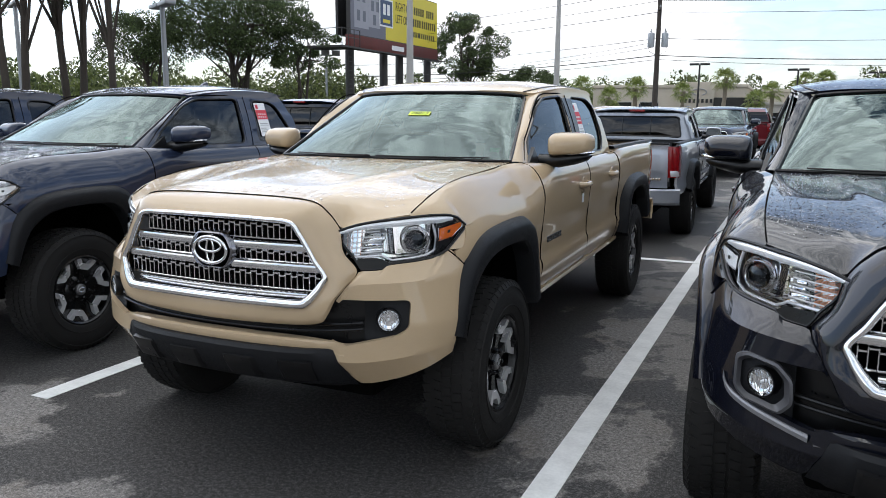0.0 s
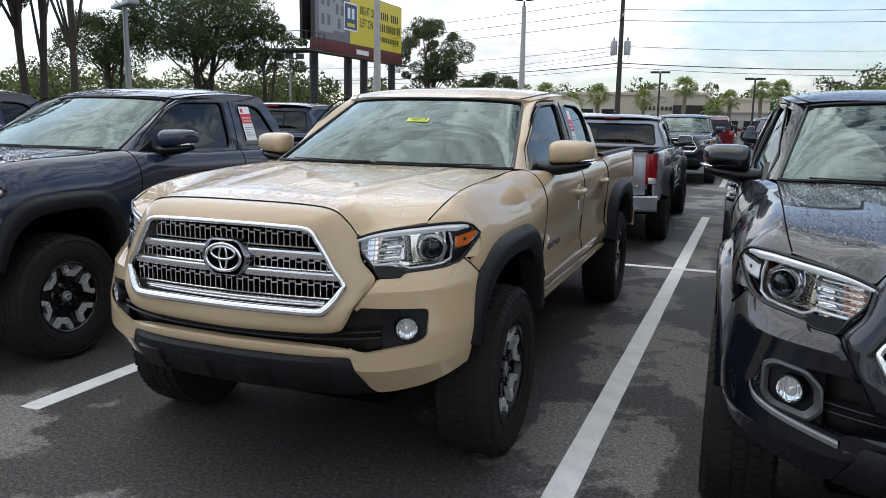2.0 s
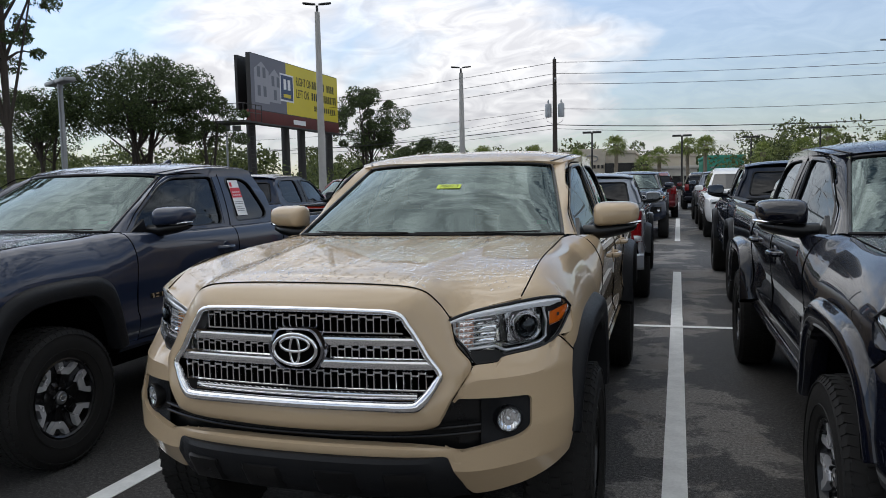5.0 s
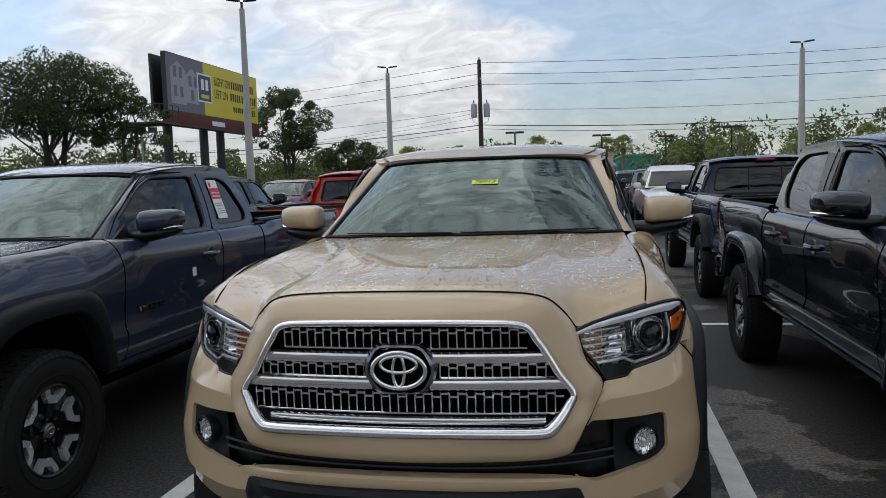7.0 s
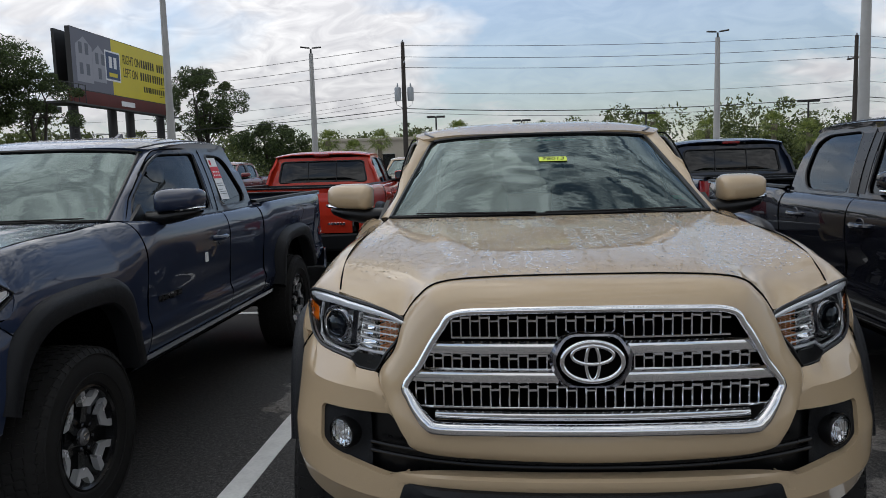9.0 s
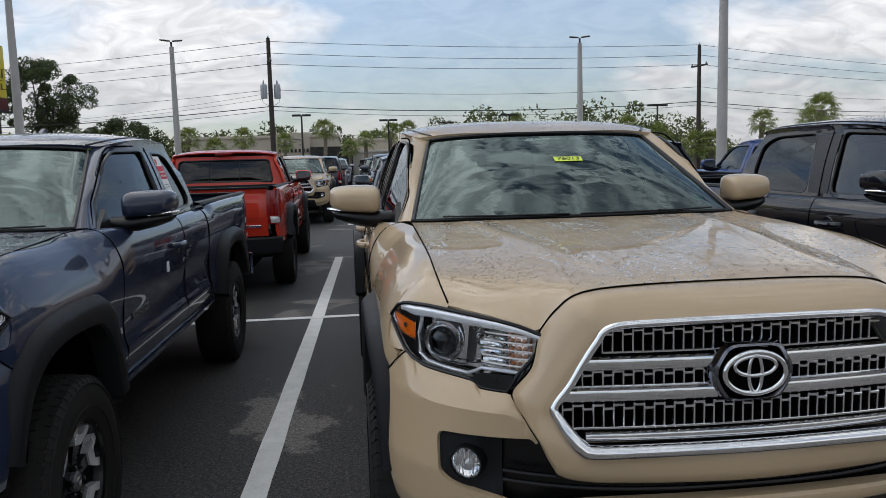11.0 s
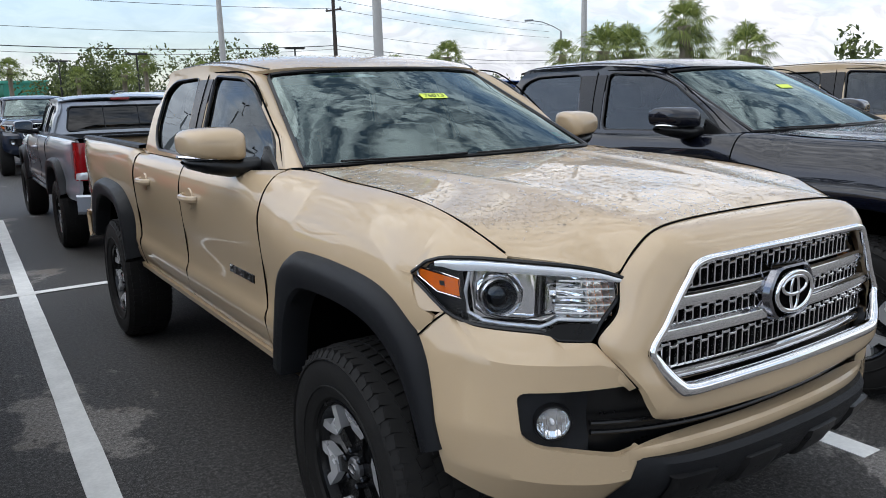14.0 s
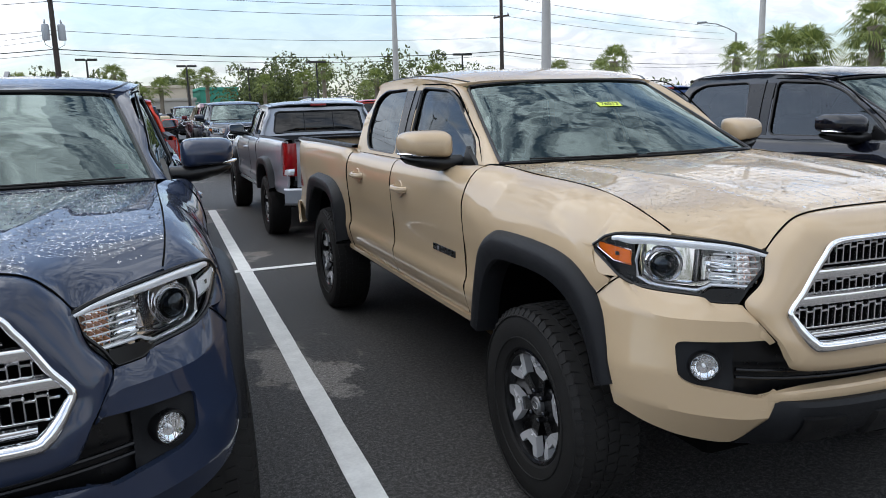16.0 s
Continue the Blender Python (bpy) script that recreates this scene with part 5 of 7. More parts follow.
def side_parts(truck, R, cab, full):
    # front wing
    def wing_low(y):
        if y < -0.34:
            return max(arch_z(y) - 0.05, hermite([(-0.43, 0.912), (-0.388, 0.868), (-0.34, 0.838)], y))
        return arch_z(y) - 0.05 if y < 0.50 else 0.565

    def wing_front(v):
        return hermite([(0, -0.345), (0.08, -0.376), (0.16, -0.402), (0.22, -0.410), (0.30, -0.394), (0.40, -0.360), (0.50, -0.335), (0.60, -0.334), (1, -0.334)], v)
    bm = side_panel(wing_front, 0.652, wing_low, lambda y: belt(y)[0], 44, 30)
    low_x = [(-0.541, 0.712), (-0.438, 0.80), (-0.376, 0.837), (-0.352, 0.846), (-0.334, side_x(-0.334, 1.050))]
    low_z = [(-0.541, 1.101), (-0.438, 1.105), (-0.376, 1.088), (-0.352, 1.066), (-0.334, 1.050)]
    tops = [(y, hood_half(y) + 0.003, belt(y)[0]) for y in (-0.47, -0.41, -0.37, -0.334)]
    top_x = [(-0.541, 0.708)] + [(y, x) for y, x, z in tops]
    top_z = [(-0.541, 1.106)] + [(y, z) for y, x, z in tops]
    nose = []
    for y in np.linspace(-0.334, -0.541, 24):
        xl, zl, xt, zt = hermite(low_x, y), hermite(low_z, y), hermite(top_x, y), hermite(top_z, y)
        full_round = (1 - max(0.0, 1 - (zt - zl) / 0.26) ** 1.65) ** (1 / 1.65)
        row = []
        for k in range(13):
            dz = (zt - zl) * (k / 12) ** 1.6
            row.append((xt + (xl - xt) * (1 - (1 - dz / 0.26) ** 1.65) ** (1 / 1.65) / full_round, y, zt - dz))
        nose.append(row)
    join(bm, outward(grid(nose), (0.5, 0, 0.7)))
    edge = [(0.819, 0.963), (0.828, 0.980), (0.838, 1.002), (0.847, 1.022), (0.855, 1.050)]
    cheek = []
    for x, z in edge:
        y0 = lamp_y(x, z)
        y2 = y0 + 0.055
        p, q = np.array([x + 0.002, y0, z]), np.array([side_x(y2, z) - 0.001, y2, z])
        cheek.append([p, (p + q) / 2 + np.array([0.0015, -0.002, 0]), q])
    join(bm, outward(grid([smooth_path(r, 6) for r in cheek]), (0.3, 0.2, 0.95)))
    bm.normal_update()
    rim(bm, 0.015)
    pair("front_fender", bm, SAND, truck, "body-coloured front fender")
    # doors
    sill = 0.575
    split = 1.668 if cab == "double" else 1.80
    pair("front_door", rim(side_panel(0.660, split - 0.004, lambda y: sill, lambda y: belt(y)[0] - 0.001, 40, 40), 0.018), SAND, truck, "body-coloured front door")
    pair("rear_door", rim(side_panel(split + 0.003, R - 0.004, lambda y: sill, lambda y: belt(y)[0] - 0.001, 34, 40), 0.018), SAND, truck, "body-coloured rear door")
    b = grid([[(x, y, z) for x, z in ((0.70, 0.585), (0.872, 0.570), (0.868, 0.545), (0.835, 0.515), (0.70, 0.50))] for y in np.linspace(0.50, 2.70, 12)])
    bmesh.ops.recalc_face_normals(b, faces=b.faces[:])
    pair("rocker_panel", outward(b, (0, 1.6, 0.56)), SAND, truck, "body-coloured sill")
    # bed side
    y0 = R + 0.012

    def bed_low(y):
        d = y - REAR_AXLE
        if -0.52 < d < 0.555:
            return hermite([(-0.53, 0.60), (-0.49, 0.78), (-0.44, 0.90), (-0.35, 0.965), (0.0, 1.01), (0.34, 0.985), (0.44, 0.90), (0.50, 0.78), (0.56, 0.66)], d) - 0.05
        return 0.575 if d < 0 else 0.62
    bm = side_panel(y0, 4.395, bed_low, lambda y: belt(max(y, 2.75))[0], 60, 24)
    cut(bm, [(4.24, 0.85), (4.5, 0.85), (4.5, 1.225), (4.26, 1.225)], (1, 2))
    rim(bm, 0.03)
    pair("bed_side", bm, SAND, truck, "body-coloured bed side")
    b = grid([[(x, y, z) for x, z in ((0.845, 1.238), (0.838, 1.254), (0.80, 1.258), (0.765, 1.252), (0.76, 1.20), (0.755, 0.78))] for y in np.linspace(y0 + 0.01, 4.40, 10)])
    pair("bed_rail", b, FLARE, truck, "black plastic bed rail and liner")
    part("bed_floor", box((-0.77, y0 + 0.01, 0.72), (0.77, 4.39, 0.78)), FLARE, truck)
    part("bed_front", box((-0.77, y0 + 0.01, 0.72), (0.77, y0 + 0.05, 1.235), 0.01), FLARE, truck)
    # tailgate and rear
    G = []
    for i in range(20):
        v = i / 19
        z = 0.705 + 0.535 * v
        G.append([(x, 4.405 + 0.02 * math.sin(math.pi * min(1, v * 1.15)) + (0.012 if 0.35 < v < 0.8 and abs(x) < 0.66 else 0), z) for x in np.linspace(-0.735, 0.735, 40)])
    tg = part("tailgate", rim(outward(grid(G), (0, 3.5, 1)), 0.05), SAND, truck, "body-coloured tailgate")
    part("tailgate_cap", box((-0.735, 4.355, 1.232), (0.735, 4.43, 1.252), 0.008), FLARE, tg, "black top cap")
    part("tailgate_handle", box((-0.12, 4.425, 1.11), (0.12, 4.445, 1.18), 0.01), TRIM, tg, "black tailgate handle")
    b = bmesh.new()
    for k in range(6):
        box((-0.66 + k * 0.035, 4.428, 0.80), (-0.632 + k * 0.035, 4.436, 0.828), 0.002, 1, b)
    part("tailgate_badge", b, CHROME, tg, "small chrome badge")
    for sx in (1, -1):
        G = []
        for i in range(10):
            v = i / 9
            z = 0.838 + 0.375 * v
            row = []
            for j in range(12):
                u = j / 11
                a = u * math.pi / 2
                row.append((sx * (0.739 + 0.123 * math.sin(a) ** 0.7 - 0.01 * v), 4.24 + 0.195 * math.cos(a) ** 0.7 + 0.012 * math.sin(math.pi * v), z))
            G.append(row)
        tl = part("tail_lamp", rim(outward(grid(G), (sx * 0.7, 4.2, 1.05)), 0.03), REDLENS, truck, "red tail lamp with a clear lower part")
        G2 = [[(p[0] + sx * 0.004, p[1] + 0.004, 0.850 + (z - 0.838) * 0.22) for p in r[1:10]] for r, z in ((G[i], 0.838 + 0.375 * i / 9) for i in range(10))]
        part("reverse_lens", outward(grid(G2), (sx * 0.7, 4.2, 0.95)), CLEARLENS, tl, "clear reversing lens")
    rows = []
    for z, e in ((0.695, -0.06), (0.70, 0.0), (0.68, 0.025), (0.60, 0.02), (0.53, 0.01), (0.50, -0.03)):
        rows.append([(x, 4.53 - 0.16 * abs(x / 0.885) ** 5 + e, z) for x in np.linspace(-0.885, 0.885, 50)])
    rb = part("rear_bumper", rim(outward(grid(rows), (0, 4.2, 0.6)), 0.03), SAND, truck, "body-coloured rear bumper")
    part("step_pad", box((-0.40, 4.36, 0.698), (0.40, 4.53, 0.708), 0.004), FLARE, rb, "black step pad")
    part("plate_recess", box((-0.2, 4.53, 0.55), (0.2, 4.56, 0.68), 0.01), TRIM, rb)
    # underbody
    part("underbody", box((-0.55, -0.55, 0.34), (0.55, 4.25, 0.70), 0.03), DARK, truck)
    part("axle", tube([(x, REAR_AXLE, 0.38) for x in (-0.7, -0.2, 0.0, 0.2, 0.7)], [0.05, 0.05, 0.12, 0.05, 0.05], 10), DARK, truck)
    b = tube([(0.62, 4.0, 0.42), (0.66, 4.3, 0.44)], 0.035, 10)
    part("tailpipe", b, GUN, truck)
    # handles, mirrors, badges
    handles = ((1.405, 1.065), (2.24, 1.075)) if cab == "double" else ((1.53, 1.065),)
    for sx in (1, -1):
        for yh, zh in handles:
            x0 = side_x(yh + 0.08, zh)
            b = lathe([(0.0, 0.004), (0.04, 0.003), (0.052, 0.0035), (0.056, -0.003)], 24)
            bmesh.ops.transform(b, matrix=Matrix.Translation((sx * x0, yh + 0.095, zh)) @ Matrix.Diagonal((sx, 0.95, 0.85, 1)), verts=b.verts[:])
            hb = part("handle_cup", b, SAND, truck)
            path = [(x0 - 0.004, yh - 0.01), (x0 + 0.022, yh + 0.01), (x0 + 0.034, yh + 0.06), (x0 + 0.034, yh + 0.12), (x0 + 0.020, yh + 0.165), (x0 - 0.004, yh + 0.185)]
            part("door_handle", tube([(sx * a, y, zh + 0.004) for a, y in smooth_path(path, 16)], 0.014, 8, flat=1.15), SAND, truck, "body-coloured pull handle")
        def badge_plate(y0, y1, lo, hi, d):
            q = [(y0, lo), (y1, lo), (y1 - 0.006, hi), (y0 - 0.006, hi)]
            return plate([(sx * (side_x(y, 0.825) + d), y, z) for y, z in q], 0.006, (-sx, 0, 0))
        bd_ = part("door_badge", badge_plate(0.783, 1.062, 0.810, 0.842, 0.003), TRIM, truck, "black badge with plain chrome blocks", 0)
        yb = 0.785
        for k, wd in enumerate((0.044, 0.044, 0.042, 0.044, 0.054, 0.046) if full else ()):
            for lo, hi in ((0.812, 0.819), (0.831, 0.840)) if k % 2 else ((0.812, 0.840),):
                part("badge_block", badge_plate(yb + 0.012 * (k % 2 == 0), yb + wd - 0.014, lo, hi, 0.005), CHROME, bd_, "", 0)
            yb += wd + 0.002
        # door mirror
        G = []
        mx_, my_ = -0.062, 0.115
        for t, (w0, w1, z0, z1, yy) in zip(range(7), ((0.935, 1.05, 1.290, 1.345, 0.738), (0.905, 1.070, 1.278, 1.366, 0.746), (0.888, 1.086, 1.271, 1.382, 0.768), (0.880, 1.094, 1.268, 1.390, 0.810), (0.880, 1.094, 1.268, 1.392, 0.850), (0.883, 1.090, 1.270, 1.388, 0.880), (0.890, 1.082, 1.276, 1.380, 0.886))):
            w1 += 0.032
            cx, cz, hw, hh = (w0 + w1) / 2, (z0 + z1) / 2, (w1 - w0) / 2, (z1 - z0) / 2
            ring = []
            for j in range(28):
                a = 2 * math.pi * j / 28
                c, s = math.cos(a), math.sin(a)
                ring.append((sx * (cx + mx_ + 0.94 * hw * abs(c) ** 0.52 * (1 if c > 0 else -1)), yy + my_ + 0.22 * (hw + hw * c), cz + hh * abs(s) ** 0.46 * (1 if s > 0 else -1) * (1 - 0.16 * c) + 0.006 * c))
            G.append(ring)
        b = grid(G, closed_u=True)
        b.faces.new([v for v in b.verts[:28]])
        bmesh.ops.recalc_face_normals(b, faces=b.faces[:])
        mr = part("door_mirror", b, SAND, truck, "body-coloured door mirror on a black arm", 60)
        b = bmesh.new()
        V = [b.verts.new((p[0], p[1] - 0.006, p[2])) for p in G[-1]]
        b.faces.new(V)
        part("mirror_glass", outward(b, (sx * 0.98, 0.5, 1.3)), CHROME, mr, "mirror glass")
        rows = []
        for x, y, hz, dy in ((0.79, 0.80, 0.036, 0.05), (0.85, 0.80, 0.036, 0.055), (0.93, 0.805, 0.040, 0.070), (1.03, 0.822, 0.034, 0.070), (1.100, 0.850, 0.022, 0.05), (1.118, 0.862, 0.006, 0.03)):
            zc = 1.238 + 0.12 * max(0, x - 0.90)
            rows.append([(sx * (x + mx_ * (x - 0.70) / 0.35), y + 0.02 + my_ + dy * math.cos(a), zc + hz * math.sin(a)) for a in np.linspace(0, 2 * math.pi, 14, endpoint=False)])
        b = grid(rows, closed_u=True)
        bmesh.ops.recalc_face_normals(b, faces=b.faces[:])
        part("mirror_arm", b, TRIM, mr, "black mirror arm", 60)
        part("mirror_lamp", tube([(sx * (x + mx_), y + my_, 1.277 + 0.08 * (x - 1.0)) for x, y in ((1.005, 0.775), (1.068, 0.797), (1.110, 0.832), (1.128, 0.872))], [0.003, 0.008, 0.009, 0.005], 8), CHROME, mr, "chrome turn signal strip")
        b = plate([(sx * (gx(z) - 0.05 * (1.5 - y) / 0.8 + 0.012), y, z) for y, z in ((0.74, 1.228), (0.90, 1.228), (0.90, 1.312), (0.855, 1.285))], 0.02, (-sx, 0, 0))
        part("mirror_sail", b, TRIM, truck)


def seam_parts(truck, R):
    """Dark shut lines between the panels."""
    split = 1.668 if R > 2.55 else 1.80

    def line(pts, r=0.0032, n=None):
        b = tube(smooth_path(pts, n or 4 * len(pts)), r, 5)
        part("shut_line", b, DARK, truck)
    for sx in (1, -1):
        line([(sx * (hood_half(y) + 0.0015), y, belt(y)[0] + 0.0005) for y in (-0.53, -0.45, -0.33, -0.15, 0.05, 0.25, 0.45, 0.62)], 0.0027)
        line([(sx * x, y - 0.002, z + 0.001) for x, y, z in G_OUT[4:9]], 0.003)
        line([(sx * (side_x(0.656, z) + 0.0005), 0.656, z) for z in (0.58, 0.70, 0.76, 0.90, 1.05, 1.12, 1.18, 1.22)], 0.003)
        line([(sx * (side_x(split, z) + 0.0005), split, z) for z in (0.58, 0.70, 0.76, 0.90, 1.05, 1.12, 1.18, 1.21)], 0.003)
        line([(sx * (side_x(R, z) + 0.0005), R + 0.003, z) for z in (0.58, 0.70, 0.76, 0.90, 1.05, 1.12, 1.18, 1.21)], 0.005)
        line([(sx * x, y, z) for x, y, z in ((0.820, -0.430, 0.961), (0.845, -0.404, 0.934), (0.866, -0.380, 0.904), (0.888, -0.352, 0.878))], 0.0026)
    line([(-x, y - 0.0015, z + 0.0015) for x, y, z in G_OUT[4::-1]] + [(x, y - 0.0015, z + 0.0015) for x, y, z in G_OUT[1:5]], 0.0032, 60)


def pickup(cab="double", full=True, tag_text="", dark_grille=False):
    truck = new("pickup_truck")
    R = 2.60 if cab == "double" else 2.48
    front_end(truck, full, dark_grille)
    headlamp(truck, full)
    hood_parts(truck, full)
    cab_parts(truck, R, cab, full, tag_text)
    side_parts(truck, R, cab, full)
    seam_parts(truck, R)
    flare_parts(truck, 0.0, True)
    flare_parts(truck, REAR_AXLE, False)
    for x in (0.80, -0.80):
        for y in (0.0, REAR_AXLE):
            wheel_parts(truck, x, y, full)
    return truck


def repaint(ob, colour):
    """Gives every body-coloured part of a truck another paint."""
    for o in ob.children_recursive:
        if o.type == "MESH" and o.data.materials and o.data.materials[0] == SAND:
            o.material_slots[0].link = "OBJECT"
            o.material_slots[0].material = colour
    return ob


# ---- ground ----
def asphalt():
    n = Nodes("damp_shaded_asphalt")
    grain, fine = n.math("ADD", n.math("MULTIPLY", n.noise(170, 5, 0.75), 0.5), n.math("MULTIPLY", n.noise(52, 5, 0.8), 0.5)), n.noise(480, 2)
    chips = n.ramp(n.noise(95, 2, 0.5), [(0.66, (0, 0, 0)), (0.71, (1, 1, 1))])
    sep = n.t.nodes.new("ShaderNodeSeparateXYZ")
    n.link(n.co.outputs["Object"], sep.inputs[0])
    # the bays on the passenger side have dried less; also paints shadow beside the beige truck
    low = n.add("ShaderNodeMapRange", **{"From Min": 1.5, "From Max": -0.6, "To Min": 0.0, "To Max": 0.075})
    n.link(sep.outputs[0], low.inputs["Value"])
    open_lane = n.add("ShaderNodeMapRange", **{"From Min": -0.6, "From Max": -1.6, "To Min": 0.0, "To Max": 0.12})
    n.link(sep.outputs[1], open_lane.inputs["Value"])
    # rain run off the trucks, with shade between them painted in; the ground along the lines dries first
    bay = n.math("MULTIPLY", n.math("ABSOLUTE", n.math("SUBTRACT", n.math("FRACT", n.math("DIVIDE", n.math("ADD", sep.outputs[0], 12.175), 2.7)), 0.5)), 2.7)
    drip_shade = n.add("ShaderNodeMapRange", **{"From Min": 0.82, "From Max": 1.12, "To Min": 0.085, "To Max": -0.01})
    n.link(bay, drip_shade.inputs["Value"])
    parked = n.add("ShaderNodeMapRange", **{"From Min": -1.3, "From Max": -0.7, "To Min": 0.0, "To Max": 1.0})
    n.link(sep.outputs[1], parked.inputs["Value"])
    wet_and_shade = n.math("ADD", low.outputs[0], n.math("MULTIPLY", drip_shade.outputs[0], parked.outputs[0]))
    damp = n.ramp(n.math("SUBTRACT", n.math("ADD", n.noise(0.8, 10, 0.60, "Object", 0.4), wet_and_shade), open_lane.outputs[0]), [(0.497, (0, 0, 0)), (0.517, (1, 1, 1))])
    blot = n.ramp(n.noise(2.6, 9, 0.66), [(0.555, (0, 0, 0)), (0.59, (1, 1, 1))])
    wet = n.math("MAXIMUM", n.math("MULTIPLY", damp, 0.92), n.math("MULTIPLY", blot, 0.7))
    # the drive lane between the rows is worn paler
    lane = n.add("ShaderNodeMapRange", **{"From Min": 9.0, "From Max": 11.5, "To Min": 0.0, "To Max": 0.5})
    n.link(sep.outputs[1], lane.inputs["Value"])
    dry = n.ramp(grain, [(0.41, (0.058, 0.056, 0.054)), (0.50, (0.172, 0.160, 0.149)), (0.58, (0.34, 0.32, 0.30))])
    dry = n.mix(lane.outputs[0], dry, (0.22, 0.215, 0.205))
    dry = n.mix(n.math("MULTIPLY", n.ramp(n.noise(1.7, 6), [(0.50, (0, 0, 0)), (0.62, (1, 1, 1))]), 0.45), dry, (0.140, 0.112, 0.090))
    # wet tone set darker, in place of shade between the trucks
    wet_shade_tone = n.ramp(grain, [(0.41, (0.008, 0.0078, 0.008)), (0.50, (0.025, 0.0235, 0.023)), (0.58, (0.13, 0.125, 0.12))])
    n.set(base=n.mix(n.math("MULTIPLY", chips, 0.5), n.mix(wet, dry, wet_shade_tone), (0.34, 0.32, 0.30)), rough=n.math("SUBTRACT", 0.82, n.math("MULTIPLY", wet, 0.22)), spec=0.25)
    n.bump(n.math("ADD", grain, n.math("MULTIPLY", fine, 0.6)), 0.45, 0.008)
    return n.m


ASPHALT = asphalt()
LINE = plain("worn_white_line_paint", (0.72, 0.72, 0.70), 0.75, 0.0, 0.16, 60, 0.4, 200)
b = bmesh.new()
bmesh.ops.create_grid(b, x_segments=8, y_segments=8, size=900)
tagged(part("ground", b, ASPHALT, None, "", 0), "damp dark asphalt of a car park with painted bay shade", "ground", kind="structure")


def strip(x0, y0, x1, y1, w, z=0.004):
    d = Vector((x1 - x0, y1 - y0, 0)).normalized()
    s = Vector((-d.y, d.x, 0)) * w / 2
    n = max(2, int((Vector((x1, y1, 0)) - Vector((x0, y0, 0))).length / 0.25))
    rows = []
    for i in range(n + 1):
        p = Vector((x0, y0, z)).lerp(Vector((x1, y1, z)), i / n)
        j = s * (1 + 0.06 * noise.noise(p * 3.1))
        rows.append([tuple(p - j), tuple(p + j)])
    b = rim(outward(grid(rows), (x0, y0, -5)), 0.003)
    tagged(part("parking_line", b, LINE, None, "", 0), "worn white parking line on asphalt", "parking line", kind="structure")


for k in range(-4, 7):
    x0 = 1.225 + 2.70 * k
    sl = 0.016 if k == 0 else 0.030 if k == -1 else 0.022
    strip(x0 - 0.5 * sl, -0.5, x0 + 9.65 * sl, 9.65, 0.12)
    for ya, yb in ((15.9, 26.5), (35.0, 46.0)):
        strip(x0 + ya * sl, ya, x0 + yb * sl, yb, 0.13)
strip(-11.5, 4.80, 16.5, 5.0, 0.10, 0.0065)
strip(-11.5, 21.0, 16.5, 21.4, 0.10, 0.0065)

# ---- trucks ----
LABEL = {SAND: "sand-beige pickup truck", GREY: "dark blue-grey pickup truck", BLACK: "glossy blue-black pickup truck", SILVER: "silver pickup truck", RED: "orange-red pickup truck", NAVY: "navy pickup truck", WHITE: "white pickup truck", BLUE: "bright blue pickup truck", MAROON: "maroon pickup truck"}


def park(ob, x, y, turn=0.0, colour=None, note="parked on the lot"):
    ob.matrix_basis = pose(x, y, 0, 0, 0, turn)
    if colour:
        repaint(ob, colour)
    tagged(ob, LABEL[colour or SAND] + " " + note, "pickup truck", "trucks on the lot")
    return ob


hero = pickup("double", True, "76013")
near_double = copy_thing(hero, pose(0, 0, 0))
for o in near_double.children_recursive:
    if o.type == "FONT":
        bpy.data.objects.remove(o)
near_access = pickup("access", True, None)
park(hero, 0, 0, 0, None, "with rain drops and a yellow stock tag")
park(near_double, 2.68, -0.06, 0, BLACK, "with rain drops on its hood")
near_double.scale = (1.0, 1.10, 1.0)
park(near_access, -2.86, 0.25, -1.2, GREY, "with a dealer sticker in its rear window")
for neighbour in (near_double, near_access):
    for o in neighbour.children_recursive:
        kind_of = o.name.split(".")[0]
        # their lamps are clear to the outer end; the black one has painted flares and silver spokes
        new_look = {"amber_marker": LAMPSILVER, "outer_cover": DARKCHROME}.get(kind_of)
        if neighbour == near_double:
            new_look = {"fender_flare": BLACK, "spoke_web": MACHINED}.get(kind_of, new_look)
        if new_look:
            if kind_of == "amber_marker":
                o.name, o["label"] = "side_marker", "clear side marker"
            o.material_slots[0].link = "OBJECT"
            o.material_slots[0].material = new_look
part("roof_antenna", plate([(0.0, 2.06, 1.695), (0.0, 2.20, 1.695), (0.0, 2.195, 1.742), (0.0, 2.175, 1.748)], 0.022, (1, 0, 0)), GREY, near_access, "small fin antenna")
low_access = copy_thing(near_access, pose(0, 0, 0))
park(low_access, 0.11, 10.07, 180, SILVER, "parked tail to tail with the beige one")
low_access.scale = (0.96, 0.96, 0.935)
far_double = pickup("double", False)
far_access = pickup("access", False)
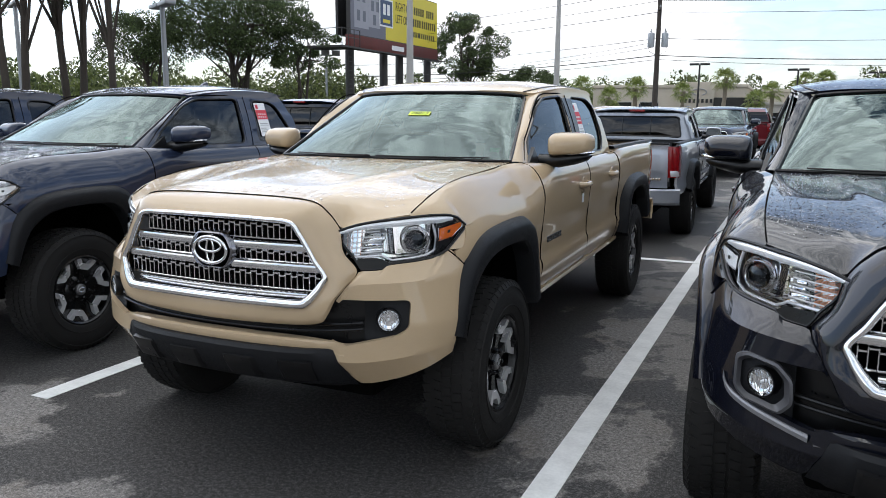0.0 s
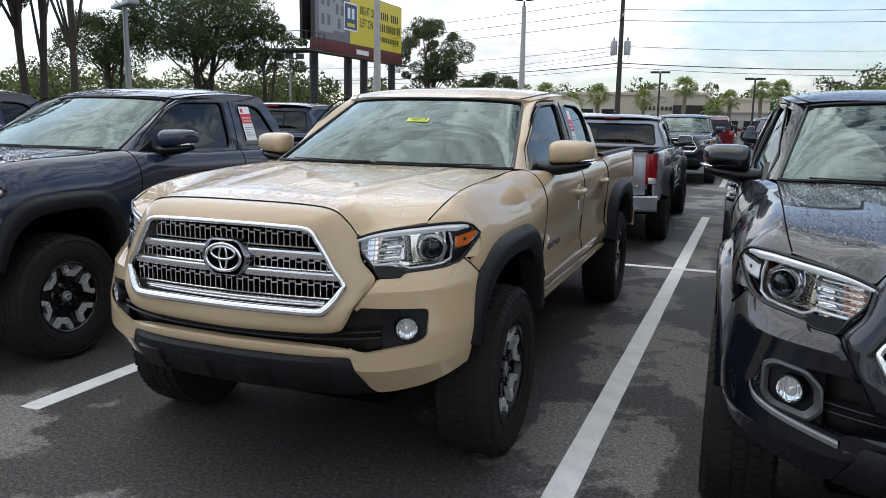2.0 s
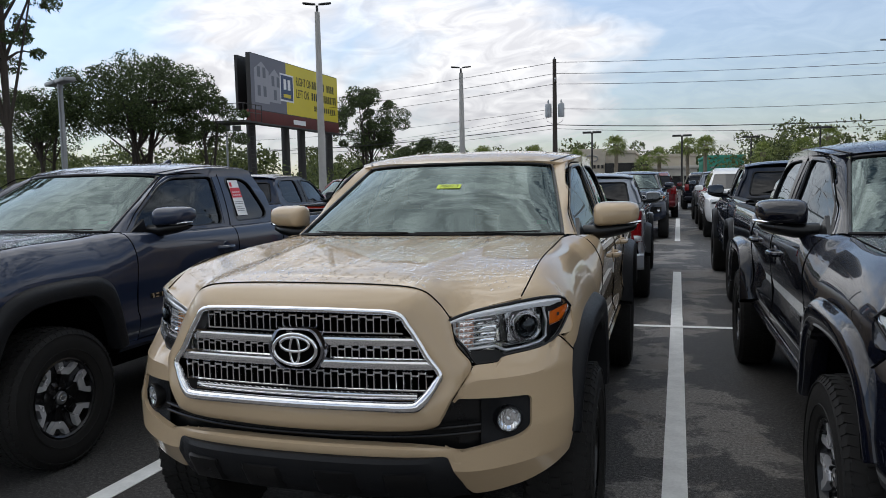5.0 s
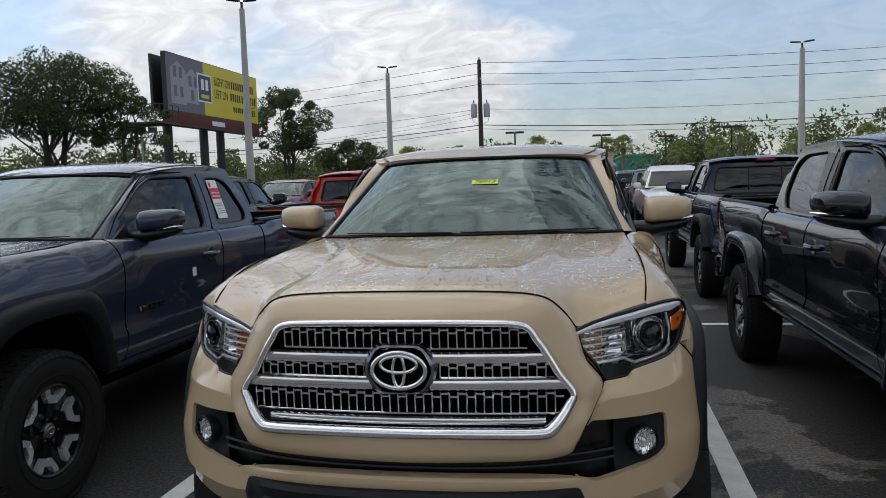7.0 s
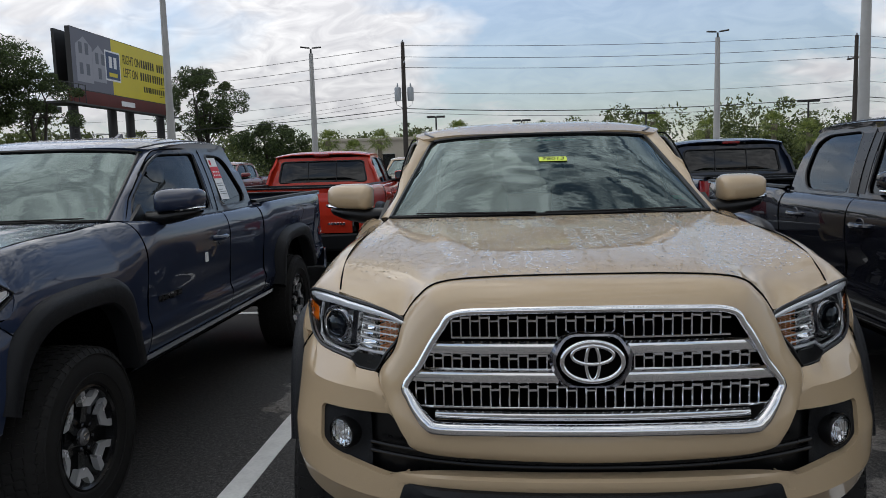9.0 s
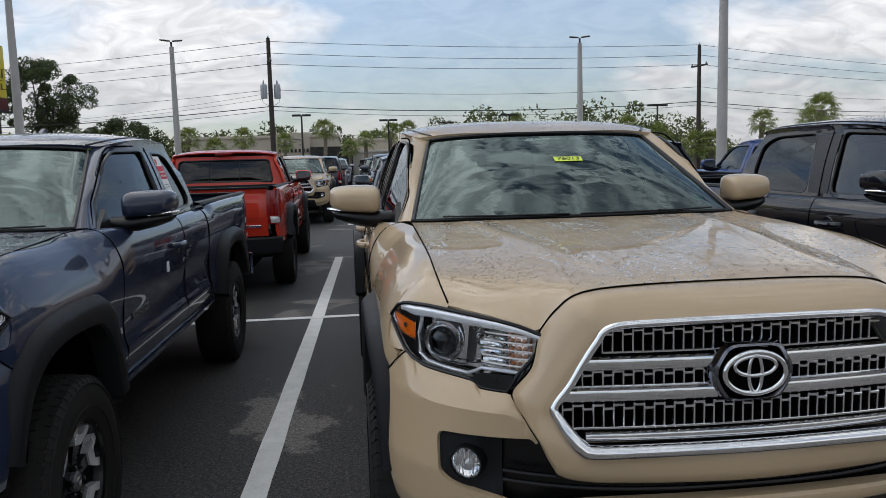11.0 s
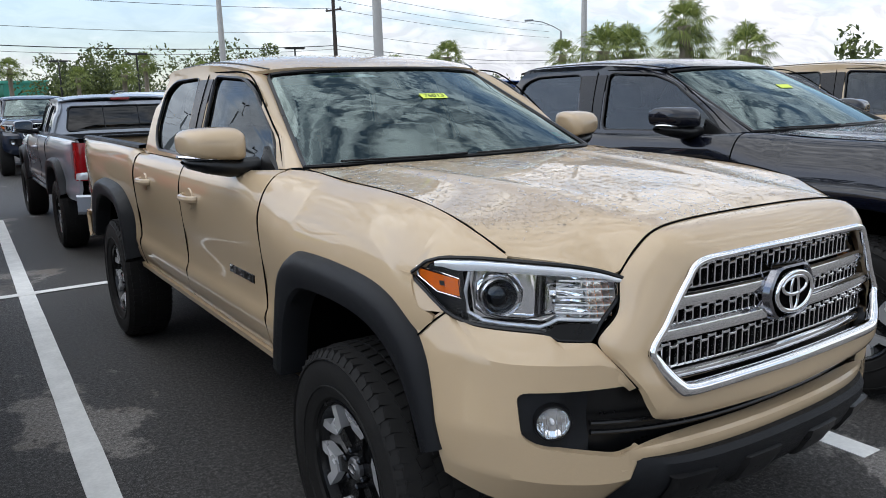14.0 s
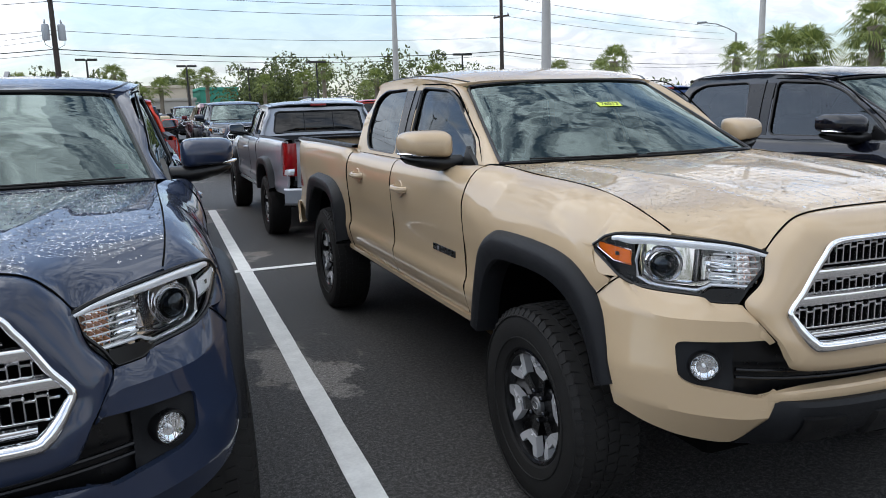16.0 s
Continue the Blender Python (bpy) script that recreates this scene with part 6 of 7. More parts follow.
SPOTS = [(far_double, -2.62, 10.5, 180, RED), (far_double, 2.85, 9.95, 180, NAVY), (far_access, -5.45, 0.2, 0, GREY), (far_double, 5.40, 0.0, 0, SAND),
         (far_double, -5.3, 10.1, 180, GREY), (far_access, 5.6, 10.0, 180, BLUE), (far_double, -8.1, 0.3, 0, BLACK), (far_double, 8.2, 10.2, 180, BLUE),
         (far_double, 0.35, 17.1, 0, NAVY), (far_double, -2.35, 17.0, 0, SAND), (far_double, 3.05, 26.0, 180, SILVER), (far_access, -5.0, 17.2, 0, WHITE), (far_double, -2.1, 26.2, 180, GREY),
         (far_access, 0.5, 36.5, 0, BLACK), (far_double, -1.8, 36.7, 0, SILVER), (far_double, 5.9, 17.2, 0, BLUE), (far_double, 8.4, 0.1, 0, WHITE), (far_double, -7.9, 17.0, 0, MAROON), (far_double, 5.9, 26.2, 180, RED)]
used = set()
for src, x, y, turn, col in SPOTS:
    ob = src if src not in used else copy_thing(src, pose(0, 0, 0))
    used.add(src)
    park(ob, x, y, turn, col)
for o in far_double.children:
    if o.name.startswith("rear_bumper"):
        o.material_slots[0].link = "OBJECT"
        o.material_slots[0].material = FLARE
        o["label"] = "black rear bumper"


# ---- stickers on the trucks ----
def sticker(truck, sx=1, dy=0.0):
    """A dealer sticker in the rear side window."""
    def on(y, z, d):
        y += dy
        return (sx * (gx(z) + 0.012 - 0.016 + d), y, z)

    def quad(y0, y1, z0, z1, d):
        k = 0.06
        return [on(y0 + k * (z0 - 1.3), z0, d), on(y1 + k * (z0 - 1.3), z0, d), on(y1 + k * (z1 - 1.3), z1, d), on(y0 + k * (z1 - 1.3), z1, d)]
    st = part("window_sticker", plate(quad(1.965, 2.105, 1.285, 1.562, 0.004), 0.001, (-sx, 0, 0)), PAPER, truck, "white and red dealer sticker", 0)
    part("red_band", plate(quad(1.966, 2.104, 1.425, 1.503, 0.0055), 0.001, (-sx, 0, 0)), REDPAPER, st, "", 0)
    for r in range(2):
        for k in range(4):
            part("white_bar", plate(quad(1.985 + 0.029 * k, 2.000 + 0.029 * k, 1.440 + 0.024 * r, 1.450 + 0.024 * r, 0.007), 0.001, (-sx, 0, 0)), PAPER, st, "", 0)
    for z in (1.32, 1.335, 1.35, 1.375, 1.39):
        part("grey_bar", plate(quad(1.98, 2.09 if z != 1.35 else 2.05, z, z + 0.004, 0.0055), 0.001, (-sx, 0, 0)), GUN, st, "", 0)
    part("red_mark", plate(quad(1.98, 2.01, 1.512, 1.545, 0.0055), 0.001, (-sx, 0, 0)), REDPAPER, st, "", 0)


def door_tag(truck, y=1.49, z=0.985, sx=1):
    x = side_x(y, z)
    part("door_tag", box((sx * (x + 0.002) - 0.001, y - 0.022, z - 0.028), (sx * (x + 0.002) + 0.001, y + 0.022, z + 0.028)), PAPER, truck, "small white paper tag", 0)


sticker(near_access)
sticker(hero, 1, -0.09)
door_tag(near_access, 1.40, 0.97)
door_tag(hero)


def bumper_trim(truck):
    """Grey faceted surrounds of the fog lamps and the pale strips below them."""
    for sx in (1, -1):
        octagon = [(0.735, 0.802), (0.650, 0.796), (0.608, 0.758), (0.604, 0.690), (0.636, 0.650), (0.742, 0.664), (0.768, 0.690), (0.768, 0.782)]
        outer = round_poly(octagon, 0.012, 2)
        rings = []
        for f, d in ((1.0, -0.012), (1.0, 0.010), (0.90, 0.014), (0.74, -0.006)):
            rings.append([(sx * (0.692 + (x - 0.692) * f), plan_y(0.692 + (x - 0.692) * f, z) - d, 0.722 + (z - 0.722) * f) for x, z in outer])
        part("fog_surround", outward(grid(rings, closed_u=True), (0, 0.3, 0.7)), SATIN, truck, "satin grey faceted fog lamp surround", 25)
        rows = []
        for e, dz in ((-0.006, 0.016), (0.008, 0.015), (0.012, 0.008), (0.008, -0.006), (-0.006, -0.007)):
            rows.append([(sx * x, plan_y(x, z) - e, z + dz) for x, z in smooth_path([(0.800, 0.700), (0.782, 0.664), (0.730, 0.640), (0.640, 0.618), (0.560, 0.600)], 24)])
        part("accent_strip", outward(grid(rows), (0, 0.3, 0.64)), PALESTRIP, truck, "pale grey accent strip")


bumper_trim(near_double)


# ---- sport utility vehicles in the far rows ----
def suv(colour):
    car = new("suv")

    def half(y, z):
        s = hermite([(0.35, 0.80), (0.5, 0.89), (0.75, 0.925), (1.0, 0.91), (1.12, 0.87), (1.2, 0.83), (1.62, 0.66), (1.74, 0.58)], z)
        return s - 0.10 * max(0, (-0.35 - y) / 0.5) ** 2 - 0.08 * max(0, (3.3 - 0.0 - 3.3 + y - 3.2) / 0.5) ** 2
    ys = np.linspace(-0.86, 3.80, 48)
    top = [(-0.86, 0.95), (-0.75, 1.06), (-0.3, 1.10), (0.55, 1.16), (0.75, 1.18), (3.6, 1.20), (3.80, 1.16)]
    rows = []
    for y in ys:
        zt = hermite(top, y)
        row = []
        for v in np.linspace(0, 1, 14):
            z = 0.42 + (zt - 0.42) * v
            row.append((half(y, z) * (1 if v < 0.85 else 1 - 0.35 * ((v - 0.85) / 0.15) ** 2), y, z))
        row += [(row[-1][0] * f, y, zt + 0.02 * (1 - f)) for f in (0.7, 0.35, 0.0)]
        rows.append([(-x, yy, z) for x, yy, z in row[:-1]] + row[::-1])
    b = grid(rows)
    for k in (0, -1):
        b.faces.new([b.verts.new(p) for p in rows[k]])
    bmesh.ops.recalc_face_normals(b, faces=b.faces[:])
    part("body", b, colour, car, "glossy body", 40)
    rows = []
    for y, z, f in ((0.55, 1.17, 0.98), (1.15, 1.58, 0.96), (1.45, 1.70, 0.94), (2.4, 1.75, 0.94), (3.35, 1.71, 0.92), (3.62, 1.60, 0.9), (3.80, 1.18, 0.95)):
        row = []
        for u in np.linspace(-1, 1, 25):
            a = abs(u)
            zz = 1.15 + (z - 1.15) * (1 - max(0, (a - 0.62) / 0.38) ** 1.3 * 1.0) + (0 if a < 0.62 else 0)
            row.append((math.copysign(min(half(y, max(zz, 1.16)), 0.62 * a / 0.62 if a < 0.62 else 9), u) * f, y, zz - 0.02 * a * a))
        rows.append(row)
    part("greenhouse", outward(grid(rows), (0, 2, 1)), colour, car, "roof and pillars")
    for sx in (1, -1):
        for ya, yb in ((0.95, 1.70), (1.80, 2.55), (2.65, 3.35)):
            q = [(ya + (0.25 if ya < 1 else 0.02), 1.60), (yb - (0.1 if ya > 2.6 else 0), 1.60), (yb, 1.22), (ya, 1.22)]
            b = plate([(sx * (half(y, z) * 0.95 + 0.012), y, z) for y, z in q], 0.01, (-sx, 0, 0))
            part("side_window", b, PRIVACY, car, "dark side window")
    for nm, q in (("windshield", ((0.60, 1.20, 0.74), (1.14, 1.57, 0.60))), ("rear_window", ((3.80, 1.24, 0.70), (3.66, 1.58, 0.58)))):
        (y0, z0, w0), (y1, z1, w1) = q
        d = -0.012 if nm == "windshield" else 0.025
        part(nm, plate([(-w0, y0 + d, z0 + 0.012), (w0, y0 + d, z0 + 0.012), (w1, y1 + d, z1 + 0.012), (-w1, y1 + d, z1 + 0.012)], 0.008, (0, 0, -1)), PRIVACY, car, "dark glass")
    part("grille", box((-0.42, -0.90, 0.70), (0.42, -0.84, 0.95), 0.03), TRIM, car, "black grille")
    for z in (0.76, 0.83, 0.90):
        part("grille_bar", box((-0.40, -0.915, z - 0.012), (0.40, -0.89, z + 0.012), 0.006), CHROME, car)
    part("bumper_intake", box((-0.5, -0.90, 0.48), (0.5, -0.83, 0.60), 0.03), TRIM, car)
    for sx in (1, -1):
        part("headlamp", box((sx * 0.64 - 0.18, -0.86, 0.82), (sx * 0.64 + 0.18, -0.70, 0.97), 0.04), CLEARLENS, car, "clear headlamp")
        part("tail_lamp", box((sx * 0.74 - 0.10, 3.72, 0.90), (sx * 0.74 + 0.10, 3.84, 1.20), 0.03), REDLENS, car, "red tail lamp")
        part("door_mirror", box((sx * 1.0 - 0.10, 0.80, 1.16), (sx * 1.0 + 0.10, 0.92, 1.30), 0.04), colour, car)
        part("roof_rail", tube([(sx * 0.58, y, 1.78 - 0.02 * abs(y - 2.4)) for y in (1.5, 2.0, 2.6, 3.3)], 0.018, 6), TRIM, car)
        for y in (0.0, 2.79):
            wheel_parts(car, sx * 0.80, y, False)
    part("underbody", box((-0.75, -0.6, 0.30), (0.75, 3.6, 0.60)), DARK, car)
    part("rear_bumper", box((-0.82, 3.72, 0.46), (0.82, 3.88, 0.66), 0.05), colour, car)
    return car


for col, word, x, y, turn in ((WHITE, "white", 3.05, 17.3, 0), (MAROON, "dark red", 0.75, 30.2, 180), (BLACK, "black", 2.9, 38.0, 180), (SILVER, "silver", -2.0, 30.0, 180), (WHITE, "white", 5.9, 37.2, 0), (GREY, "dark grey", -4.9, 37.0, 0)):
    s = suv(col)
    s.matrix_basis = pose(x, y, 0, 0, 0, turn)
    tagged(s, word + " sport utility vehicle parked in a far row", "suv", "far vehicles")

# ---- poles, lamps, wires ----
CONCRETE = plain("pale_concrete", (0.42, 0.41, 0.39), 0.85, 0.0, 0.15, 6, 0.4, 60)
STEEL = plain("dark_bronze_steel", (0.035, 0.033, 0.032), 0.5, 0.3, 0.12, 8)
GALV = plain("galvanised_steel", (0.30, 0.31, 0.32), 0.5, 0.7, 0.12, 8)
WOOD = plain("weathered_pole_wood", (0.055, 0.045, 0.038), 0.9, 0.0, 0.25, 10, 0.5, 40)
WIRE = plain("black_cable", (0.02, 0.02, 0.02), 0.7)
GREYTANK = plain("grey_transformer_paint", (0.36, 0.38, 0.40), 0.5, 0.2, 0.08)


def lot_lamp(x, y, h, turn, r=0.17, mat=CONCRETE):
    lamp = new("parking_lot_lamp")
    part("pole", tube([(0, 0, 0), (0, 0, h * 0.5), (0, 0, h - 0.25)], [r, r * 0.8, r * 0.58], 12), mat, lamp, "tapered pole")
    part("tenon", tube([(0, 0, h - 0.27), (0, 0, h)], 0.05, 8), STEEL, lamp)
    for sx in (1, -1):
        rows = [[(sx * (0.06 + 0.50 * f), a * w, h + 0.03 + 0.05 * f + c) for a, c in ((-1, 0), (-0.6, 0.045), (0.6, 0.045), (1, 0), (0.5, -0.02), (-0.5, -0.02))] for f, w in ((0, 0.06), (0.3, 0.16), (0.8, 0.17), (1.0, 0.08))]
        b = grid(rows, closed_u=True)
        for k in (0, 1):
            b.faces.new([b.verts.new(p) for p in rows[-k]])
        bmesh.ops.recalc_face_normals(b, faces=b.faces[:])
        part("lamp_head", b, STEEL, lamp, "flat dark lamp head")
    lamp.matrix_basis = pose(x, y, 0, 0, 0, turn)
    tagged(lamp, "pale concrete parking lot lamp with two dark heads", "street lamp", "lot lamps")


def shoebox_lamp(x, y, h, turn):
    lamp = new("shoebox_lamp")
    part("pole", tube([(0, 0, 0), (0, 0, h)], [0.12, 0.09], 10), GALV, lamp, "grey pole")
    part("lamp_head", box((-1.0, -0.2, h), (-0.08, 0.2, h + 0.14), 0.03), GALV, lamp, "long grey lamp head")
    part("lamp_head", box((0.08, -0.2, h), (1.0, 0.2, h + 0.14), 0.03), GALV, lamp, "long grey lamp head")
    part("arm", tube([(-0.1, 0, h + 0.05), (0.1, 0, h + 0.05)], 0.04, 8), GALV, lamp)
    lamp.matrix_basis = pose(x, y, 0, 0, 0, turn)
    tagged(lamp, "grey metal lamp post with two long box heads", "street lamp", "lot lamps")


def thin_lamp(x, y, h, turn, heads=2):
    lamp = new("tall_lamp")
    part("pole", tube([(0, 0, 0), (0, 0, h)], [0.10, 0.07], 8), STEEL, lamp, "dark pole")
    for k in range(heads):
        s = (k - (heads - 1) / 2) * 0.85
        part("lamp_head", box((s - 0.38, -0.2, h - 0.05), (s + 0.38, 0.2, h + 0.12), 0.03), STEEL, lamp, "dark box head")
    part("arm", tube([(-0.5, 0, h), (0.5, 0, h)], 0.03, 6), STEEL, lamp)
    lamp.matrix_basis = pose(x, y, 0, 0, 0, turn)
    tagged(lamp, "dark far lamp post with box heads", "street lamp", "far lamps")


def flood_lamp(x, y, h, turn):
    lamp = new("floodlight_mast")
    part("pole", tube([(0, 0, 0), (0, 0, h)], [0.10, 0.07], 8), GALV, lamp)
    part("arm", tube([(-0.9, 0, h), (0.9, 0, h)], 0.03, 6), GALV, lamp)
    for s in (-0.75, 0, 0.75):
        part("floodlight", box((s - 0.30, -0.15, h + 0.02), (s + 0.30, 0.12, h + 0.42), 0.04, 2, None, Matrix.Rotation(0.2, 4, "X")), GALV, lamp, "square floodlight")
    lamp.matrix_basis = pose(x, y, 0, 0, 0, turn)
    tagged(lamp, "grey floodlight mast with three square lamps", "floodlight")


lot_lamp(-12.1, 25.4, 8.6, 20)
lot_lamp(-9.9, 39.4, 7.9, 15, 0.19)
lot_lamp(11.7, 38.9, 7.85, -15, 0.20)
lot_lamp(9.8, 18.8, 8.4, 40)
shoebox_lamp(-18.8, 18.9, 5.15, -30)
shoebox_lamp(-31.0, 22.5, 6.2, -30)
flood_lamp(-29.6, 46.8, 5.6, 30)
thin_lamp(2.6, 67.1, 5.1, 0)
thin_lamp(13.0, 64.0, 5.2, 10)
thin_lamp(-5.0, 66.0, 5.6, 0)
thin_lamp(24.0, 58.0, 5.4, 0)
thin_lamp(9.5, 80.0, 5.4, 0)

POLE_A, POLE_D, POLE_T = (-5.8, 48.0), (24.6, 51.8), (27.8, 28.7)


def utility_pole(x, y, h, loaded, pale=False):
    up = new("utility_pole")
    part("pole", tube([(0, 0, 0), (0, 0, h)], [0.19, 0.12], 12), CONCRETE if pale else WOOD, up, "pole")
    part("cross_arm", box((-0.05, -0.9, h - 1.55), (0.05, 0.9, h - 1.43)), WOOD, up)
    for s in (-0.8, 0.0, 0.8):
        part("insulator", lathe([(0.0, 0), (0.05, 0), (0.07, 0.06), (0.04, 0.10), (0.05, 0.14), (0.0, 0.17)], 10, "z", None, (0, s, h - 1.43 if s else h)), GREYTANK, up, "grey insulator")
    if loaded:
        for s in (-0.42, 0.42):
            part("transformer", lathe([(0.0, 0), (0.20, 0.0), (0.21, 0.05), (0.21, 0.80), (0.17, 0.88), (0.0, 0.90)], 18, "z", None, (s, 0, h - 3.75)), GREYTANK, up, "grey transformer can")
            part("bushing", lathe([(0.0, 0), (0.04, 0), (0.05, 0.12), (0.03, 0.25), (0.0, 0.26)], 8, "z", None, (s, 0, h - 2.86)), GREYTANK, up)
            part("jumper", tube([(s, 0, h - 2.6), (s * 1.5, 0, h - 3.2), (s * 1.2, 0, h - 4.0), (0, 0, h - 4.3)], 0.015, 5), WIRE, up)
    up.matrix_basis = pose(x, y, 0, 0, 0, 12)
    tagged(up, ("pale concrete" if pale else "dark wooden") + " utility pole carrying cables" + (" and two transformers" if loaded else ""), "utility pole")


utility_pole(*POLE_A, 9.4, True)
utility_pole(*POLE_D, 9.3, False)
utility_pole(*POLE_T, 9.0, False, True)


def cable(a, b, sag, r=0.012):
    pts = []
    for i in range(25):
        u = i / 24
        p = Vector(a).lerp(Vector(b), u)
        p.z -= 4 * sag * u * (1 - u)
        pts.append(p)
    tagged(part("cable", tube(pts, r, 5), WIRE), "thin black overhead cable strung between poles", "cable", "overhead cables")


for dz, sg, r in ((0.0, 0.25, 0.016), (0.72, 0.3, 0.016), (1.4, 0.3, 0.016), (3.0, 0.4, 0.014), (4.05, 0.45, 0.028), (4.3, 0.55, 0.014)):
    z = 9.2 - dz
    cable((*POLE_A, z), (*POLE_D, z + 0.1), sg, r)
    cable((*POLE_D, z + 0.1), (62.0, 70.0, z), sg, r)
    cable((*POLE_A, z), (-42.0, 67.0, z), sg, r)
for dz in (3.3, 3.6):
    cable((*POLE_A, 9.3 - dz), (-40.0, 60.0, 5.0), 0.8, 0.010)

# curved street lamp by the road
lamp = new("curved_street_lamp")
part("pole", tube([(0, 0, 0), (0, 0, 5.2), (0.0, 0, 5.4)], [0.10, 0.07, 0.06], 8), GALV, lamp)
part("arm", tube([(0, 0, 5.4), (-0.5, 0, 5.7), (-1.2, 0, 6.0), (-1.9, 0, 6.12)], 0.035, 6), GALV, lamp)
part("lamp_head", box((-2.4, -0.12, 6.08), (-1.8, 0.12, 6.2), 0.04), GALV, lamp, "grey lamp head")
lamp.matrix_basis = pose(34.2, 37.5, 0, 0, 0, -40)
tagged(lamp, "grey street lamp with a curved arm", "street lamp")

# ---- billboard ----
PANELGREY = plain("billboard_grey_print", (0.135, 0.138, 0.175), 0.5, 0.0, 0.08, 2)
PANELYELLOW = plain("billboard_yellow_print", (0.66, 0.54, 0.03), 0.5, 0.0, 0.06, 2)
PRINTHOUSE = plain("pale_grey_print", (0.30, 0.30, 0.34), 0.5, 0.0, 0.08, 3)
PRINTWIN = plain("print_window", (0.12, 0.13, 0.16), 0.5)
PRINTBLUE = plain("blue_print", (0.03, 0.06, 0.14), 0.5)
APRON = plain("rust_red_apron", (0.11, 0.022, 0.018), 0.7, 0.0, 0.2, 4)
BB_Y0, BB_L, BB_Z0, BB_H = 46.1, 15.0, 7.05, 3.9
bb = new("billboard")


def on_board(u0, u1, v0, v1, d, mat, name, label=""):
    return part(name, box((d - 0.015, u0, v0), (d, u1, v1)), mat, bb, label, 0)


on_board(0, 5.3, 0, BB_H, 0.06, PANELGREY, "grey_panel", "grey half of the print")
on_board(5.3, BB_L, 0, BB_H, 0.06, PANELYELLOW, "yellow_panel", "yellow half of the print")
part("board_back", box((-0.30, 0, -0.1), (0.04, BB_L, BB_H + 0.05)), STEEL, bb)
part("second_board", box((-1.3, 0.15, -0.05), (-1.1, BB_L - 4, BB_H - 0.05)), STEEL, bb, "dark back board")
house = [[(0.5, 0.5), (2.6, 0.5), (2.6, 2.9), (1.55, 3.5), (0.5, 2.9)], [(2.6, 0.7), (4.4, 0.7), (4.4, 2.6), (3.5, 3.2), (2.6, 2.6)]]
for k, p in enumerate(house):
    part("printed_gable", plate([(0.066 + 0.002 * k, u, v) for u, v in p], 0.004, (-1, 0, 0)), PRINTHOUSE, bb, "", 0)
for u, v in ((0.9, 2.35), (1.7, 2.35), (0.9, 1.0), (1.75, 1.0), (3.0, 1.9), (3.8, 1.9), (3.3, 0.9)):
    on_board(u, u + 0.42, v, v + 0.75, 0.074, PRINTWIN, "printed_window")
on_board(4.3, 6.5, 0.95, 3.05, 0.078, PAPER, "logo_border")
on_board(4.42, 6.38, 1.07, 2.93, 0.084, PRINTBLUE, "logo_field", "plain blue square")
on_board(4.85, 5.28, 1.85, 2.65, 0.088, PAPER, "logo_block")
on_board(5.52, 5.95, 1.85, 2.65, 0.088, PAPER, "logo_block")
on_board(4.80, 6.00, 1.25, 1.52, 0.088, PANELYELLOW, "logo_bar")


def board_text(body, u, v, size):
    cu = bpy.data.curves.new("lettering", "FONT")
    cu.body, cu.size, cu.extrude = body, size, 0.004
    cu.space_character = 1.0
    cu.materials.append(INK)
    t = new("lettering", cu)
    t.parent = bb
    t.matrix_basis = Matrix.Translation((0.07, u, v)) @ Matrix(((0, 0, 1, 0), (1, 0, 0, 0), (0, 1, 0, 0), (0, 0, 0, 1))) @ Matrix.Diagonal((0.62, 1, 1, 1))


board_text("RIGHT ON", 6.95, 2.40, 0.95)
board_text("LEFT ON", 6.95, 1.45, 0.95)
for u0, n, v in ((9.95, 6, 2.42), (12.75, 4, 2.42), (9.75, 5, 1.47), (11.85, 5, 1.47), (13.95, 2, 1.47), (10.2, 3, 0.62), (11.3, 8, 0.62)):
    for k in range(n):
        h = 0.62 if v > 1 else 0.42
        on_board(u0 + 0.40 * k, u0 + 0.40 * k + 0.22, v, v + h, 0.072, INK, "print_bar")
part("apron", box((-0.35, -0.1, -0.95), (0.08, BB_L + 0.1, -0.06), 0.02), APRON, bb, "rust-red apron")
on_board(6.3, 8.4, -0.72, -0.36, 0.10, PAPER, "apron_plate")
for k, y in enumerate((1.6, 6.9, 9.7, 15.2)):
    part("post", tube([(-0.9, y - 0.2, -BB_Z0), (-0.9, y - 0.2, -0.6)], 0.33, 12), STEEL, bb, "black steel post")
part("catwalk", box((-2.6, -2.6, -1.15), (0.9, -0.1, -1.02)), STEEL, bb, "steel catwalk")
part("catwalk", box((0.1, -0.1, -1.15), (0.9, BB_L, -1.05)), STEEL, bb, "steel catwalk")
for y in (-2.55, -1.7, -0.9, -0.1):
    part("rail_post", tube([(0.85, y, -1.1), (0.85, y, 0.15)], 0.03, 5), STEEL, bb)
    part("rail_post", tube([(-2.5, y, -1.1), (-2.5, y, 0.15)], 0.03, 5), STEEL, bb)
for z in (-0.45, 0.12):
    part("rail", tube([(0.85, -0.1, z), (0.85, -2.55, z), (-2.5, -2.55, z)], 0.03, 5), STEEL, bb)
part("ladder", tube([(-0.3, 0.2, -BB_Z0), (-0.3, 0.2, -1.1)], 0.04, 5), STEEL, bb)
part("ladder", tube([(-0.3, 0.7, -BB_Z0), (-0.3, 0.7, -1.1)], 0.04, 5), STEEL, bb)
for k in range(18):
    part("rung", tube([(-0.3, 0.2, -BB_Z0 + 0.3 + 0.32 * k), (-0.3, 0.7, -BB_Z0 + 0.3 + 0.32 * k)], 0.025, 5), STEEL, bb)
bb.matrix_basis = pose(-27.1, BB_Y0, BB_Z0)
